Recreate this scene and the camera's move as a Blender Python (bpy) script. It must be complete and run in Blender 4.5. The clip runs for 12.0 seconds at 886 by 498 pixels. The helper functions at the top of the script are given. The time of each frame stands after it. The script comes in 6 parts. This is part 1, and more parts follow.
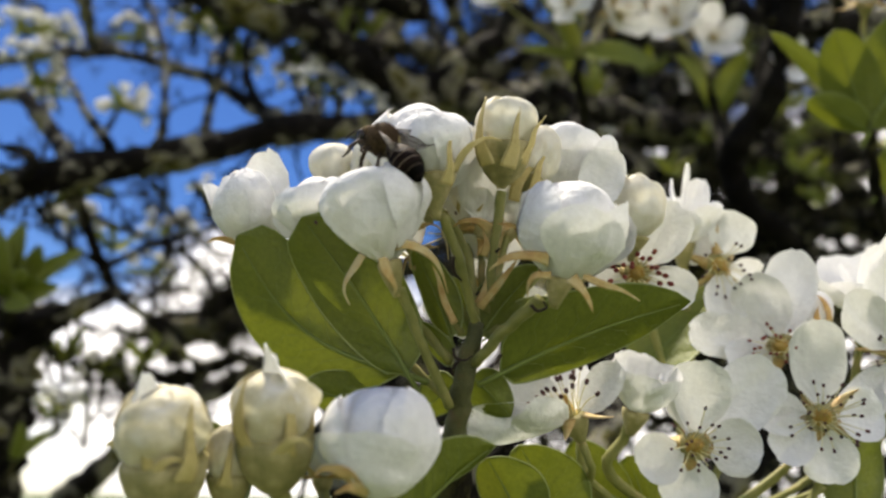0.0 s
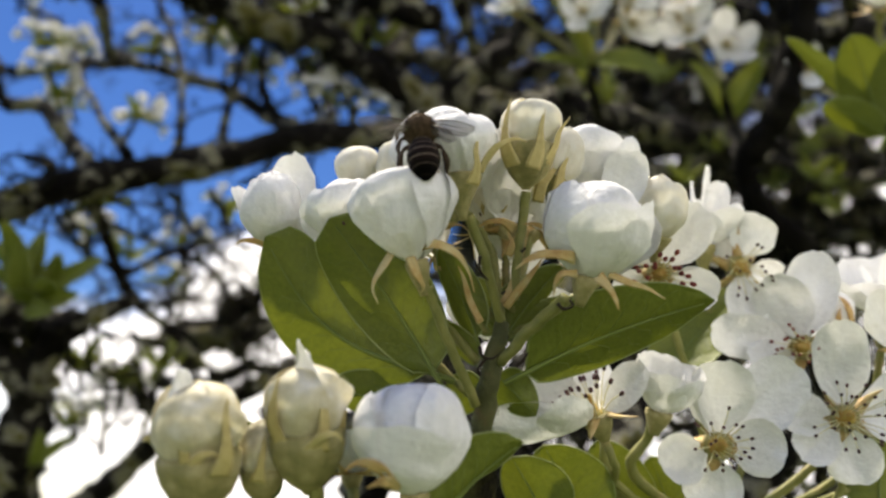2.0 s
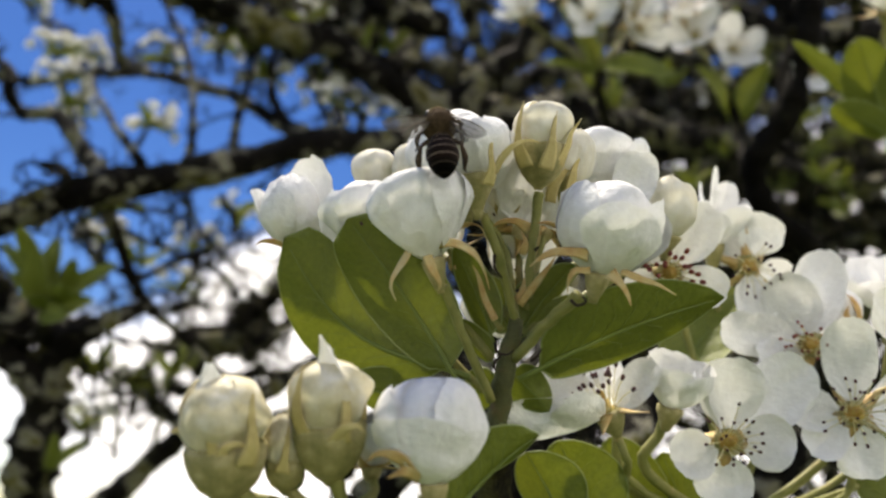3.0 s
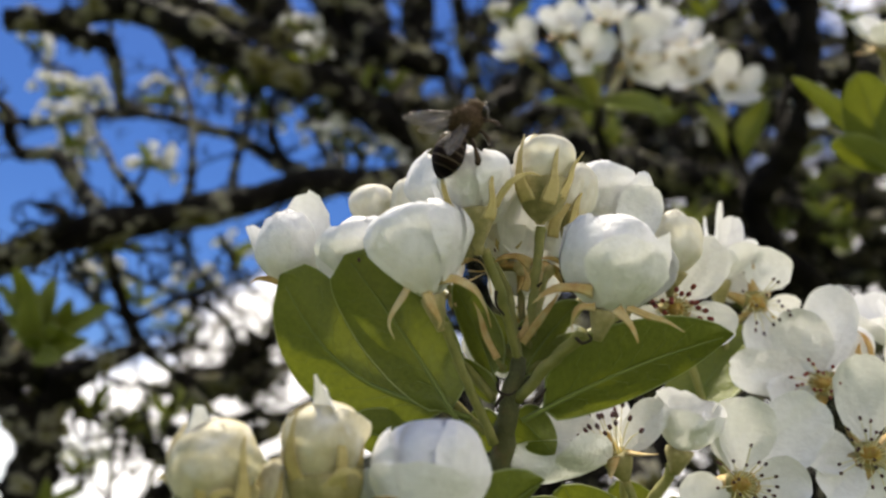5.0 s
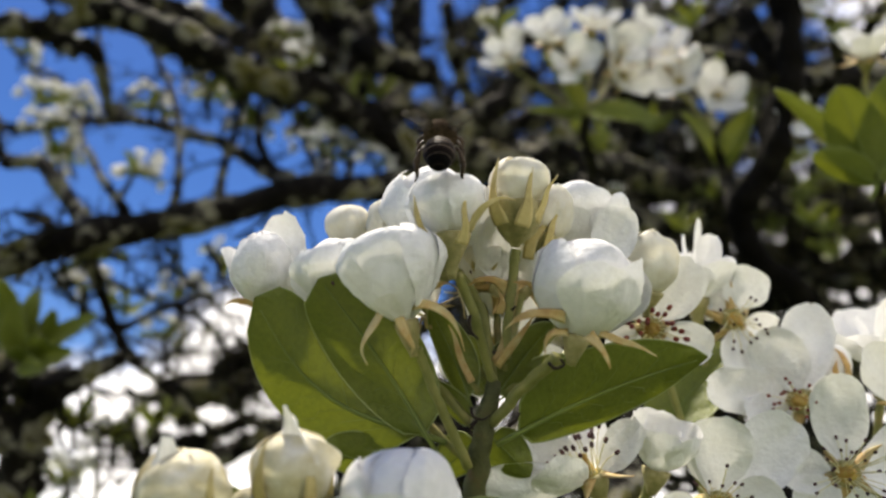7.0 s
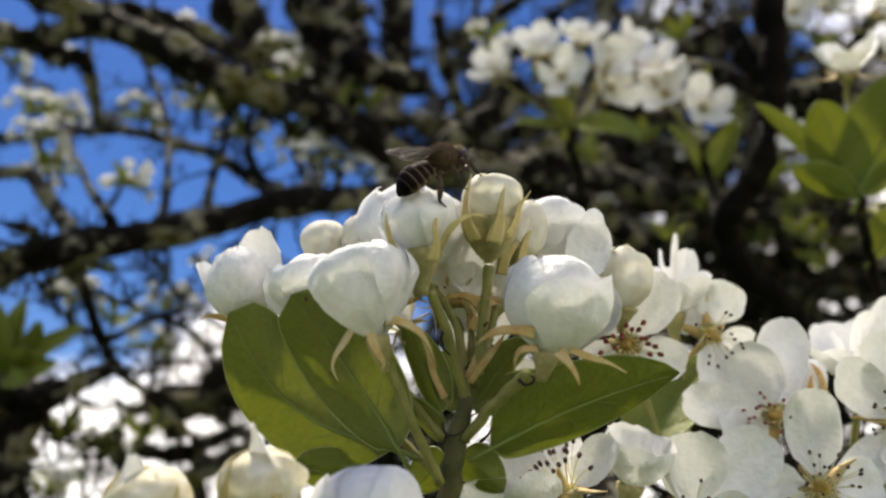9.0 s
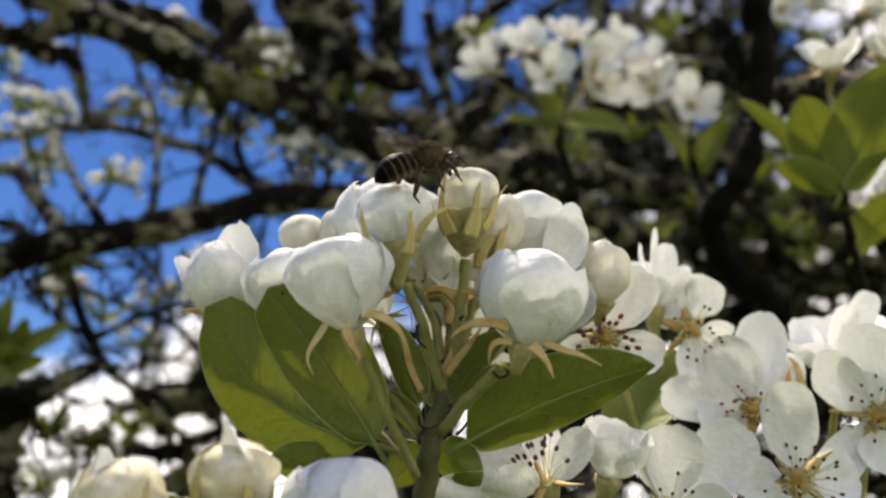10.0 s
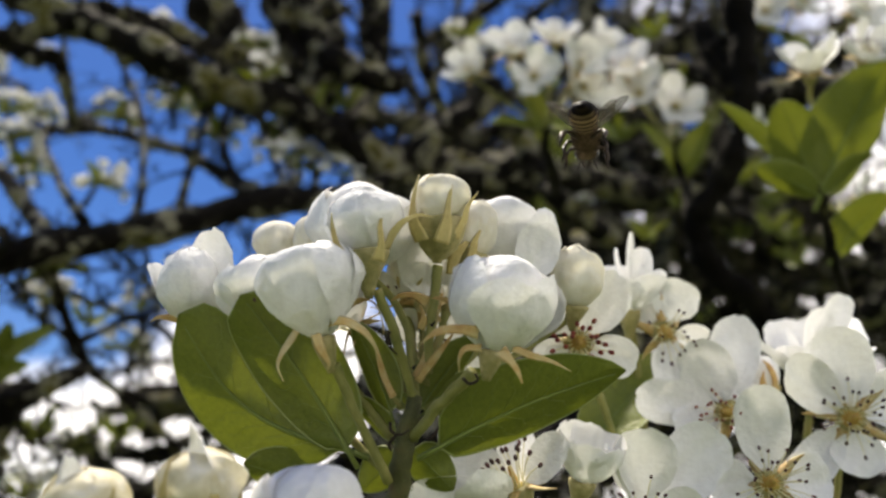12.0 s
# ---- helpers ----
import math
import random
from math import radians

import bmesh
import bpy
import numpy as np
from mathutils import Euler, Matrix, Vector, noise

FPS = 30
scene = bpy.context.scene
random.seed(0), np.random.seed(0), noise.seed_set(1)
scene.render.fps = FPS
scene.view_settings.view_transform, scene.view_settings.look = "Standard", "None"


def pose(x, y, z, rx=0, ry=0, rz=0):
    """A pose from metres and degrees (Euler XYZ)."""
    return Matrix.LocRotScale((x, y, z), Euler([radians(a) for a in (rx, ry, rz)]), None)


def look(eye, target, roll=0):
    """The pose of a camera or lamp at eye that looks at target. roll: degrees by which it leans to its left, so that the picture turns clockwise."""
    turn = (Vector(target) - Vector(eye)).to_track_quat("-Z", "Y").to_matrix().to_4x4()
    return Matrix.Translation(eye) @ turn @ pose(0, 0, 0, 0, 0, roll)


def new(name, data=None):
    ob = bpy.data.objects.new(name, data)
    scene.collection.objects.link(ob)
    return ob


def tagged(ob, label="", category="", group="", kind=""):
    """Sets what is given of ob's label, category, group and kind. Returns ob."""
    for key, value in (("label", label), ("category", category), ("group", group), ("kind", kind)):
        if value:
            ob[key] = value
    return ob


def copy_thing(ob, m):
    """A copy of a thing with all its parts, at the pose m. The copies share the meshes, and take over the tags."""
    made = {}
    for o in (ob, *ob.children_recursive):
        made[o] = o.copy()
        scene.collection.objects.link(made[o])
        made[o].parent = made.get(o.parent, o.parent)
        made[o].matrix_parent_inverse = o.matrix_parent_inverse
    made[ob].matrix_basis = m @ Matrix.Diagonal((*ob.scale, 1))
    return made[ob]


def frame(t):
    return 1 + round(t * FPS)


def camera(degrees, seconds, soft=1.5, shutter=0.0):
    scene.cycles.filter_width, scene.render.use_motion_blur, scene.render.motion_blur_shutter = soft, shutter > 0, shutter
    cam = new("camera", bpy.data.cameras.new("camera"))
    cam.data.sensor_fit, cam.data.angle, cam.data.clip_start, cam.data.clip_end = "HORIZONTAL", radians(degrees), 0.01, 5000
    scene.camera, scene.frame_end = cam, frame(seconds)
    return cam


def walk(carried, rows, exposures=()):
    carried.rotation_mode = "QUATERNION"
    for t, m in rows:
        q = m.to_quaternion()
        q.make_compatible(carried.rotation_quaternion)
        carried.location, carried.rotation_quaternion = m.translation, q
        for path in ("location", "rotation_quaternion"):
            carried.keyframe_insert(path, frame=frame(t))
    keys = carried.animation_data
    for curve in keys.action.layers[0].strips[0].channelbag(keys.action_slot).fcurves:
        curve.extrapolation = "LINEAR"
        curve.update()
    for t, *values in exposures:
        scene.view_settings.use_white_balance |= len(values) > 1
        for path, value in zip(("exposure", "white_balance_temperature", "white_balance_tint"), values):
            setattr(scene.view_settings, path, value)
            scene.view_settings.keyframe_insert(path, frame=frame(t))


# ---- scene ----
# A honeybee works over the buds of a pear shoot; old lichened boughs and spring sky behind.
cam = camera(60, 12.0, soft=2.4)
cam.data.dof.use_dof = True
cam.data.dof.focus_distance = 0.14
cam.data.dof.aperture_fstop = 13.0
walk(cam, [
    (0, pose(0.00347, 0.00005, 1.70393, 107.595, -0.400, -1.321)),
    (0.5, pose(0.00316, -0.00095, 1.70523, 108.104, -0.519, -1.393)),
    (1, pose(0.00233, -0.00074, 1.70502, 108.590, -0.527, -1.110)),
    (1.5, pose(0.00150, 0.00012, 1.70374, 108.474, -0.474, -0.731)),
    (2, pose(0.00064, -0.00093, 1.70164, 108.371, -0.487, -0.565)),
    (2.5, pose(-0.00008, -0.00115, 1.70026, 108.236, -0.503, -0.327)),
    (3, pose(-0.00095, -0.00385, 1.69922, 108.860, -0.373, -0.003)),
    (5, pose(-0.00091, -0.00001, 1.69995, 111.824, -0.104, 0.105)),
    (5.5, pose(0.00000, 0.00000, 1.70000, 112.000, -0.000, -0.000)),
    (6, pose(0.00083, -0.00039, 1.70133, 111.937, 0.080, -0.034)),
    (6.5, pose(0.00149, -0.00115, 1.70286, 112.006, 0.155, -0.162)),
    (7, pose(0.00233, -0.00119, 1.70361, 111.953, 0.186, -0.375)),
    (9, pose(0.00616, -0.00227, 1.70450, 112.632, 0.288, -0.790)),
    (9.5, pose(0.00786, -0.00257, 1.70425, 112.508, 0.424, -1.025)),
    (10, pose(0.00932, -0.00234, 1.70358, 112.506, 0.513, -1.180)),
    (10.5, pose(0.01066, -0.00242, 1.70341, 112.432, 0.577, -1.298)),
    (11, pose(0.01135, -0.00317, 1.70414, 112.587, 0.694, -1.384)),
    (11.5, pose(0.01216, -0.00300, 1.70427, 112.514, 0.770, -1.503)),
    (12, pose(0.01308, -0.00337, 1.70435, 112.512, 0.900, -1.613)),
], exposures=[(0, 1.08, 7500, 9), (3, 1.08, 7500, 9), (5.5, 1.01, 7500, 9), (12, 1.01, 7500, 9)])

# ---- light ----
SUN_EL, SUN_AZ = 70.0, -25.0      # degrees; azimuth from +y (away from the viewer) towards +x
world = bpy.data.worlds.new("spring_sky")
scene.world = world
world.use_nodes = True
wt = world.node_tree
wt.nodes.clear()


def node(tree, kind, **values):
    n = tree.nodes.new(kind)
    for key, value in values.items():
        n.inputs[key.replace("_", " ")].default_value = value
    return n


sky = wt.nodes.new("ShaderNodeTexSky")
sky.sky_type, sky.sun_disc = "NISHITA", False
sky.sun_elevation, sky.sun_rotation = radians(SUN_EL), radians(SUN_AZ)
sky.altitude, sky.dust_density, sky.ozone_density = 300, 0.3, 2.5
coord = wt.nodes.new("ShaderNodeTexCoord")
shift = node(wt, "ShaderNodeMapping", Location=(2.7, 0.4, 1.1))
puff = node(wt, "ShaderNodeTexNoise", Scale=3.2, Detail=6.0, Roughness=0.55)
split = wt.nodes.new("ShaderNodeSeparateXYZ")
height = node(wt, "ShaderNodeMapRange")
for key, value in ((1, 0.18), (2, 0.44), (3, 0.40), (4, -0.40)):
    height.inputs[key].default_value = value
bank = node(wt, "ShaderNodeMapRange")
for key, value in ((1, 0.13), (2, 0.27), (3, 0.0), (4, 0.47)):
    bank.inputs[key].default_value = value
clear = node(wt, "ShaderNodeMapRange")      # the cloud sinks lower on the far side
for key, value in ((1, -0.47), (2, -0.24), (3, -0.24), (4, 0.0)):
    clear.inputs[key].default_value = value
add = wt.nodes.new("ShaderNodeMath")
add.operation = "ADD"
sunk = wt.nodes.new("ShaderNodeMath")
sunk.operation = "ADD"
both = wt.nodes.new("ShaderNodeMath")
both.operation = "ADD"
ramp = node(wt, "ShaderNodeMapRange")
for key, value in ((1, 0.52), (2, 0.68), (3, 0.0), (4, 1.0)):
    ramp.inputs[key].default_value = value
deep = node(wt, "ShaderNodeHueSaturation", Saturation=1.37, Value=0.9, Fac=1.0, Hue=0.517)
blue = node(wt, "ShaderNodeBackground", Strength=0.077)
cloud = node(wt, "ShaderNodeBackground", Color=(0.915, 0.925, 1.0, 1), Strength=0.98)
mix = wt.nodes.new("ShaderNodeMixShader")
out = wt.nodes.new("ShaderNodeOutputWorld")
for a, b in ((coord.outputs["Generated"], shift.inputs["Vector"]), (shift.outputs[0], puff.inputs["Vector"]), (coord.outputs["Generated"], split.inputs[0]),
             (split.outputs["Z"], height.inputs[0]), (split.outputs["X"], clear.inputs[0]), (puff.outputs[0], sunk.inputs[0]), (clear.outputs[0], sunk.inputs[1]), (sunk.outputs[0], add.inputs[0]), (height.outputs[0], add.inputs[1]),
             (split.outputs["X"], bank.inputs[0]), (add.outputs[0], both.inputs[0]), (bank.outputs[0], both.inputs[1]), (both.outputs[0], ramp.inputs[0]), (sky.outputs[0], deep.inputs["Color"]), (deep.outputs[0], blue.inputs[0]), (ramp.outputs[0], mix.inputs[0]),
             (blue.outputs[0], mix.inputs[1]), (cloud.outputs[0], mix.inputs[2]), (mix.outputs[0], out.inputs[0])):
    wt.links.new(a, b)

sun = new("sun", bpy.data.lights.new("sun", "SUN"))
sun.data.energy, sun.data.angle, sun.data.color = 4.2, radians(8.0), (1.0, 0.965, 0.91)
el, az = radians(SUN_EL), radians(SUN_AZ)
SUN_WAY = Vector((math.sin(az) * math.cos(el), math.cos(az) * math.cos(el), math.sin(el)))
sun.matrix_basis = look(SUN_WAY * 10, (0, 0, 0))


# ---- materials ----
def material(name):
    m = bpy.data.materials.new(name)
    m.use_nodes = True
    t = m.node_tree
    t.nodes.clear()
    return m, t, t.nodes.new("ShaderNodeOutputMaterial")


def varied(t, stops, scale, detail=5.0, rough=0.6, coords="Object"):
    """A colour that wanders between stops with a noise of the given scale."""
    c = t.nodes.new("ShaderNodeTexCoord")
    n = node(t, "ShaderNodeTexNoise", Scale=scale, Detail=detail, Roughness=rough)
    r = t.nodes.new("ShaderNodeValToRGB")
    while len(r.color_ramp.elements) < len(stops):
        r.color_ramp.elements.new(0.5)
    for e, (p, col) in zip(r.color_ramp.elements, stops):
        e.position, e.color = p, (*col, 1)
    t.links.new(c.outputs[coords], n.inputs["Vector"])
    t.links.new(n.outputs[0], r.inputs[0])
    return r.outputs[0], n.outputs[0], c.outputs[coords]


def bumped(t, height, strength, distance):
    b = node(t, "ShaderNodeBump", Strength=strength, Distance=distance)
    t.links.new(height, b.inputs["Height"])
    return b.outputs[0]


def thin_material(name, stops, through_stops, scale, share, rough, gloss, vein_scale, bump, mottle):
    """A leaf or petal: a diffuse face that lets part of the light through, under a faint gloss."""
    m, t, out = material(name)
    col, fac, co = varied(t, stops, scale)
    col2, _, _ = varied(t, through_stops, scale)
    fine = node(t, "ShaderNodeTexNoise", Scale=vein_scale, Detail=4.0)
    t.links.new(co, fine.inputs["Vector"])
    tone = node(t, "ShaderNodeMapRange")
    for key, value in ((1, 0.3), (2, 0.7), (3, 1 - mottle), (4, 1.0)):
        tone.inputs[key].default_value = value
    t.links.new(fine.outputs[0], tone.inputs[0])
    shaded = []
    for c in (col, col2):
        mul = node(t, "ShaderNodeVectorMath")
        mul.operation = "SCALE"
        t.links.new(c, mul.inputs[0])
        t.links.new(tone.outputs[0], mul.inputs["Scale"])
        shaded.append(mul.outputs[0])
    col, col2 = shaded
    nor = bumped(t, fine.outputs[0], bump, 0.0006)
    d = t.nodes.new("ShaderNodeBsdfDiffuse")
    tr = t.nodes.new("ShaderNodeBsdfTranslucent")
    g = node(t, "ShaderNodeBsdfGlossy", Roughness=rough)
    g.inputs["Color"].default_value = (1, 1, 1, 1)
    m1 = node(t, "ShaderNodeMixShader", Fac=share)
    m2 = node(t, "ShaderNodeMixShader", Fac=gloss)
    for a, b in ((col, d.inputs["Color"]), (col2, tr.inputs["Color"]), (nor, d.inputs["Normal"]), (nor, g.inputs["Normal"]),
                 (d.outputs[0], m1.inputs[1]), (tr.outputs[0], m1.inputs[2]), (m1.outputs[0], m2.inputs[1]), (g.outputs[0], m2.inputs[2]),
                 (m2.outputs[0], out.inputs[0])):
        t.links.new(a, b)
    return m


def solid_material(name, stops, scale, rough, bump, bump_scale, distance=0.001, metallic=0.0, spec=0.4, rough_var=0.15, coords="Object"):
    m, t, out = material(name)
    col, fac, co = varied(t, stops, scale, coords=coords)
    p = node(t, "ShaderNodeBsdfPrincipled", Metallic=metallic, Roughness=rough)
    p.inputs["Specular IOR Level"].default_value = spec
    fine = node(t, "ShaderNodeTexNoise", Scale=bump_scale, Detail=6.0, Roughness=0.65)
    t.links.new(co, fine.inputs["Vector"])
    rr = node(t, "ShaderNodeMapRange")
    for key, value in ((1, 0.3), (2, 0.7), (3, max(rough - rough_var, 0.05)), (4, min(rough + rough_var, 1.0))):
        rr.inputs[key].default_value = value
    for a, b in ((col, p.inputs["Base Color"]), (bumped(t, fine.outputs[0], bump, distance), p.inputs["Normal"]),
                 (fine.outputs[0], rr.inputs[0]), (rr.outputs[0], p.inputs["Roughness"]), (p.outputs[0], out.inputs[0])):
        t.links.new(a, b)
    return m


PETAL = thin_material("white_petal", [(0.3, (0.80, 0.80, 0.785)), (0.7, (0.875, 0.88, 0.875))], [(0.3, (0.78, 0.78, 0.74)), (0.7, (0.85, 0.85, 0.82))], 140, 0.16, 0.5, 0.03, 700, 0.7, 0.08)
CREAM = thin_material("cream_bud_petal", [(0.3, (0.78, 0.73, 0.56)), (0.6, (0.86, 0.845, 0.76))], [(0.3, (0.80, 0.75, 0.54)), (0.7, (0.84, 0.82, 0.70))], 160, 0.25, 0.5, 0.02, 700, 0.35, 0.08)
GREEN_CREAM = thin_material("greenish_cream_bud_petal", [(0.3, (0.60, 0.53, 0.30)), (0.48, (0.73, 0.68, 0.49)), (0.66, (0.84, 0.81, 0.71))], [(0.3, (0.66, 0.59, 0.34)), (0.7, (0.79, 0.75, 0.56))], 260, 0.22, 0.5, 0.02, 700, 0.5, 0.14)
LEAF = thin_material("young_leaf", [(0.3, (0.135, 0.175, 0.020)), (0.7, (0.190, 0.225, 0.034))], [(0.3, (0.105, 0.125, 0.010)), (0.7, (0.15, 0.165, 0.014))], 70, 0.30, 0.45, 0.03, 900, 0.5, 0.22)
RIB = solid_material("leaf_rib", [(0.3, (0.115, 0.155, 0.03)), (0.7, (0.16, 0.20, 0.045))], 80, 0.5, 0.1, 500)
LEAF_EDGE = solid_material("pale_leaf_edge", [(0.3, (0.20, 0.24, 0.08)), (0.7, (0.30, 0.34, 0.14))], 80, 0.5, 0.1, 500)
STALK = solid_material("downy_green_stalk", [(0.3, (0.14, 0.15, 0.038)), (0.55, (0.23, 0.225, 0.07)), (0.72, (0.32, 0.25, 0.10))], 160, 0.6, 0.5, 900, 0.0004)
# Stalk colour taken darker: the shade on the main stem is painted in.
SHADED_STEM = solid_material("shaded_green_brown_shoot", [(0.3, (0.045, 0.05, 0.014)), (0.55, (0.085, 0.085, 0.028)), (0.75, (0.12, 0.075, 0.035))], 220, 0.7, 0.8, 900, 0.0005)
CALYX = solid_material("downy_calyx", [(0.3, (0.17, 0.165, 0.055)), (0.5, (0.30, 0.265, 0.11)), (0.68, (0.46, 0.40, 0.21))], 260, 0.7, 0.9, 700, 0.0005)
SEPAL = solid_material("tan_sepal", [(0.32, (0.36, 0.20, 0.07)), (0.48, (0.48, 0.33, 0.13)), (0.66, (0.52, 0.45, 0.24))], 220, 0.6, 0.5, 1200, 0.0004)
BUD_SEPAL = solid_material("yellow_green_sepal", [(0.3, (0.36, 0.28, 0.10)), (0.5, (0.50, 0.41, 0.17)), (0.75, (0.60, 0.52, 0.28))], 220, 0.6, 0.4, 1200, 0.0004)
FILAMENT = solid_material("pale_filament", [(0.3, (0.62, 0.56, 0.26)), (0.7, (0.76, 0.74, 0.54))], 300, 0.5, 0.1, 900)
DISC = solid_material("ochre_flower_disc", [(0.3, (0.40, 0.20, 0.04)), (0.55, (0.45, 0.32, 0.08)), (0.75, (0.36, 0.36, 0.10))], 400, 0.5, 0.4, 900, 0.0004)
ANTHER = solid_material("dark_anther", [(0.3, (0.030, 0.016, 0.014)), (0.7, (0.10, 0.03, 0.035))], 500, 0.6, 0.5, 1500, 0.0003)
ANTHER_RED = solid_material("red_anther", [(0.3, (0.13, 0.015, 0.022)), (0.7, (0.30, 0.07, 0.04))], 500, 0.6, 0.5, 1500, 0.0003)
# Base tones sunk to near black for the crown's shade; lichen keeps its colour.
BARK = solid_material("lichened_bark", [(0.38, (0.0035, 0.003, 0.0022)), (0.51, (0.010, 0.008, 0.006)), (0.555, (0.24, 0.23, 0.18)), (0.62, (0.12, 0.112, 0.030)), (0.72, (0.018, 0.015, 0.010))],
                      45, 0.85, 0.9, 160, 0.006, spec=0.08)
# Lichen-free bark, near black: the upright boughs' shade is put into its colour.
SHADED_BARK = solid_material("shaded_bark", [(0.36, (0.0030, 0.0026, 0.0022)), (0.60, (0.008, 0.007, 0.005)), (0.72, (0.020, 0.019, 0.011))], 45, 0.9, 0.7, 200, 0.003, spec=0.05)
# Twig tones are near black too, with the thicket's shade mixed into them.
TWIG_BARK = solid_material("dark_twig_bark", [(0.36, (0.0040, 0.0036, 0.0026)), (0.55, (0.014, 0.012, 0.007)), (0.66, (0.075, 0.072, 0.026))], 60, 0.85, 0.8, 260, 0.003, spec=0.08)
GRASS = solid_material("meadow_grass", [(0.3, (0.042, 0.066, 0.018)), (0.7, (0.09, 0.115, 0.042))], 3, 0.9, 0.8, 60, 0.02)
CHITIN = solid_material("dark_chitin", [(0.3, (0.012, 0.008, 0.006)), (0.7, (0.03, 0.018, 0.012))], 900, 0.55, 0.3, 2500, 0.0002, spec=0.2)
FUR = solid_material("brown_bee_fur", [(0.3, (0.052, 0.033, 0.020)), (0.7, (0.155, 0.105, 0.065))], 1500, 0.9, 0.6, 3000, 0.0003, spec=0.1)
PALE_FUR = solid_material("pale_bee_fur", [(0.3, (0.26, 0.19, 0.10)), (0.7, (0.36, 0.29, 0.17))], 1500, 0.9, 0.6, 3000, 0.0003, spec=0.1)
LEG = solid_material("brown_leg", [(0.3, (0.020, 0.013, 0.009)), (0.7, (0.085, 0.055, 0.034))], 700, 0.5, 0.3, 2500, 0.0002, spec=0.2)
EYE = solid_material("bee_eye", [(0.3, (0.010, 0.007, 0.006)), (0.7, (0.02, 0.014, 0.012))], 900, 0.25, 0.2, 6000, 0.0001)


def abdomen_material():
    """Dark glossy segments above with thin pale bands at their edges; a tan underside."""
    m, t, out = material("banded_abdomen")
    c = t.nodes.new("ShaderNodeTexCoord")
    s = t.nodes.new("ShaderNodeSeparateXYZ")
    n = node(t, "ShaderNodeTexNoise", Scale=2500.0, Detail=3.0)
    w = t.nodes.new("ShaderNodeMath")
    w.operation = "MULTIPLY"
    w.inputs[1].default_value = 1 / 0.00135
    fr = t.nodes.new("ShaderNodeMath")
    fr.operation = "FRACT"
    ramps = []
    for stops in (((0.0, (0.19, 0.15, 0.12)), (0.12, (0.09, 0.066, 0.05)), (0.20, (0.008, 0.005, 0.004)), (0.95, (0.014, 0.008, 0.006))),
                  ((0.0, (0.30, 0.22, 0.13)), (0.30, (0.22, 0.15, 0.08)), (0.55, (0.05, 0.03, 0.02)), (0.95, (0.08, 0.05, 0.03)))):
        r = t.nodes.new("ShaderNodeValToRGB")
        r.color_ramp.elements.new(0.3)
        r.color_ramp.elements.new(0.6)
        for e, (p, col) in zip(r.color_ramp.elements, stops):
            e.position, e.color = p, (*col, 1)
        t.links.new(fr.outputs[0], r.inputs[0])
        ramps.append(r)
    tip, belly = node(t, "ShaderNodeMapRange"), node(t, "ShaderNodeMapRange")
    for key, value in ((1, -0.0030), (2, -0.0016), (3, 0.06), (4, 1.0)):
        tip.inputs[key].default_value = value
    for key, value in ((1, -0.0012), (2, -0.0003), (3, 1.0), (4, 0.0)):
        belly.inputs[key].default_value = value
    both = t.nodes.new("ShaderNodeMix")
    both.data_type = "RGBA"
    dark = node(t, "ShaderNodeVectorMath")
    dark.operation = "SCALE"
    p = node(t, "ShaderNodeBsdfPrincipled", Roughness=0.58)
    p.inputs["Specular IOR Level"].default_value = 0.04
    for a, b in ((c.outputs["Object"], s.inputs[0]), (s.outputs["Y"], w.inputs[0]), (w.outputs[0], fr.inputs[0]), (s.outputs["Y"], tip.inputs[0]), (s.outputs["Z"], belly.inputs[0]),
                 (belly.outputs[0], both.inputs["Factor"]), (ramps[0].outputs[0], both.inputs["A"]), (ramps[1].outputs[0], both.inputs["B"]),
                 (both.outputs["Result"], dark.inputs[0]), (tip.outputs[0], dark.inputs["Scale"]), (dark.outputs[0], p.inputs["Base Color"]),
                 (c.outputs["Object"], n.inputs["Vector"]), (bumped(t, n.outputs[0], 0.3, 0.0002), p.inputs["Normal"]), (p.outputs[0], out.inputs[0])):
        t.links.new(a, b)
    return m


def wing_material():
    m, t, out = material("smoky_bee_wing")
    col, _, co = varied(t, [(0.3, (0.16, 0.14, 0.125)), (0.7, (0.26, 0.23, 0.21))], 700)
    tr = node(t, "ShaderNodeBsdfTransparent")
    p = node(t, "ShaderNodeBsdfPrincipled", Roughness=0.6)
    p.inputs["Specular IOR Level"].default_value = 0.05
    mx = node(t, "ShaderNodeMixShader", Fac=0.56)
    for a, b in ((col, p.inputs["Base Color"]), (tr.outputs[0], mx.inputs[1]), (p.outputs[0], mx.inputs[2]), (mx.outputs[0], out.inputs[0])):
        t.links.new(a, b)
    return m


ABDOMEN = abdomen_material()
WING = wing_material()

# ---- building helpers ----
WORLD = {}


def thing(name, at, label, category, group="", kind=""):
    ob = new(name)
    ob.empty_display_size = 0.005
    ob.matrix_basis = Matrix.Translation(at)
    WORLD[ob] = ob.matrix_basis.copy()
    return tagged(ob, label, category, group, kind)


def mesh_of(name, bm, mat):
    me = bpy.data.meshes.new(name)
    bm.normal_update()
    bm.to_mesh(me)
    bm.free()
    me.materials.append(mat)
    me.polygons.foreach_set("use_smooth", [True] * len(me.polygons))
    return me


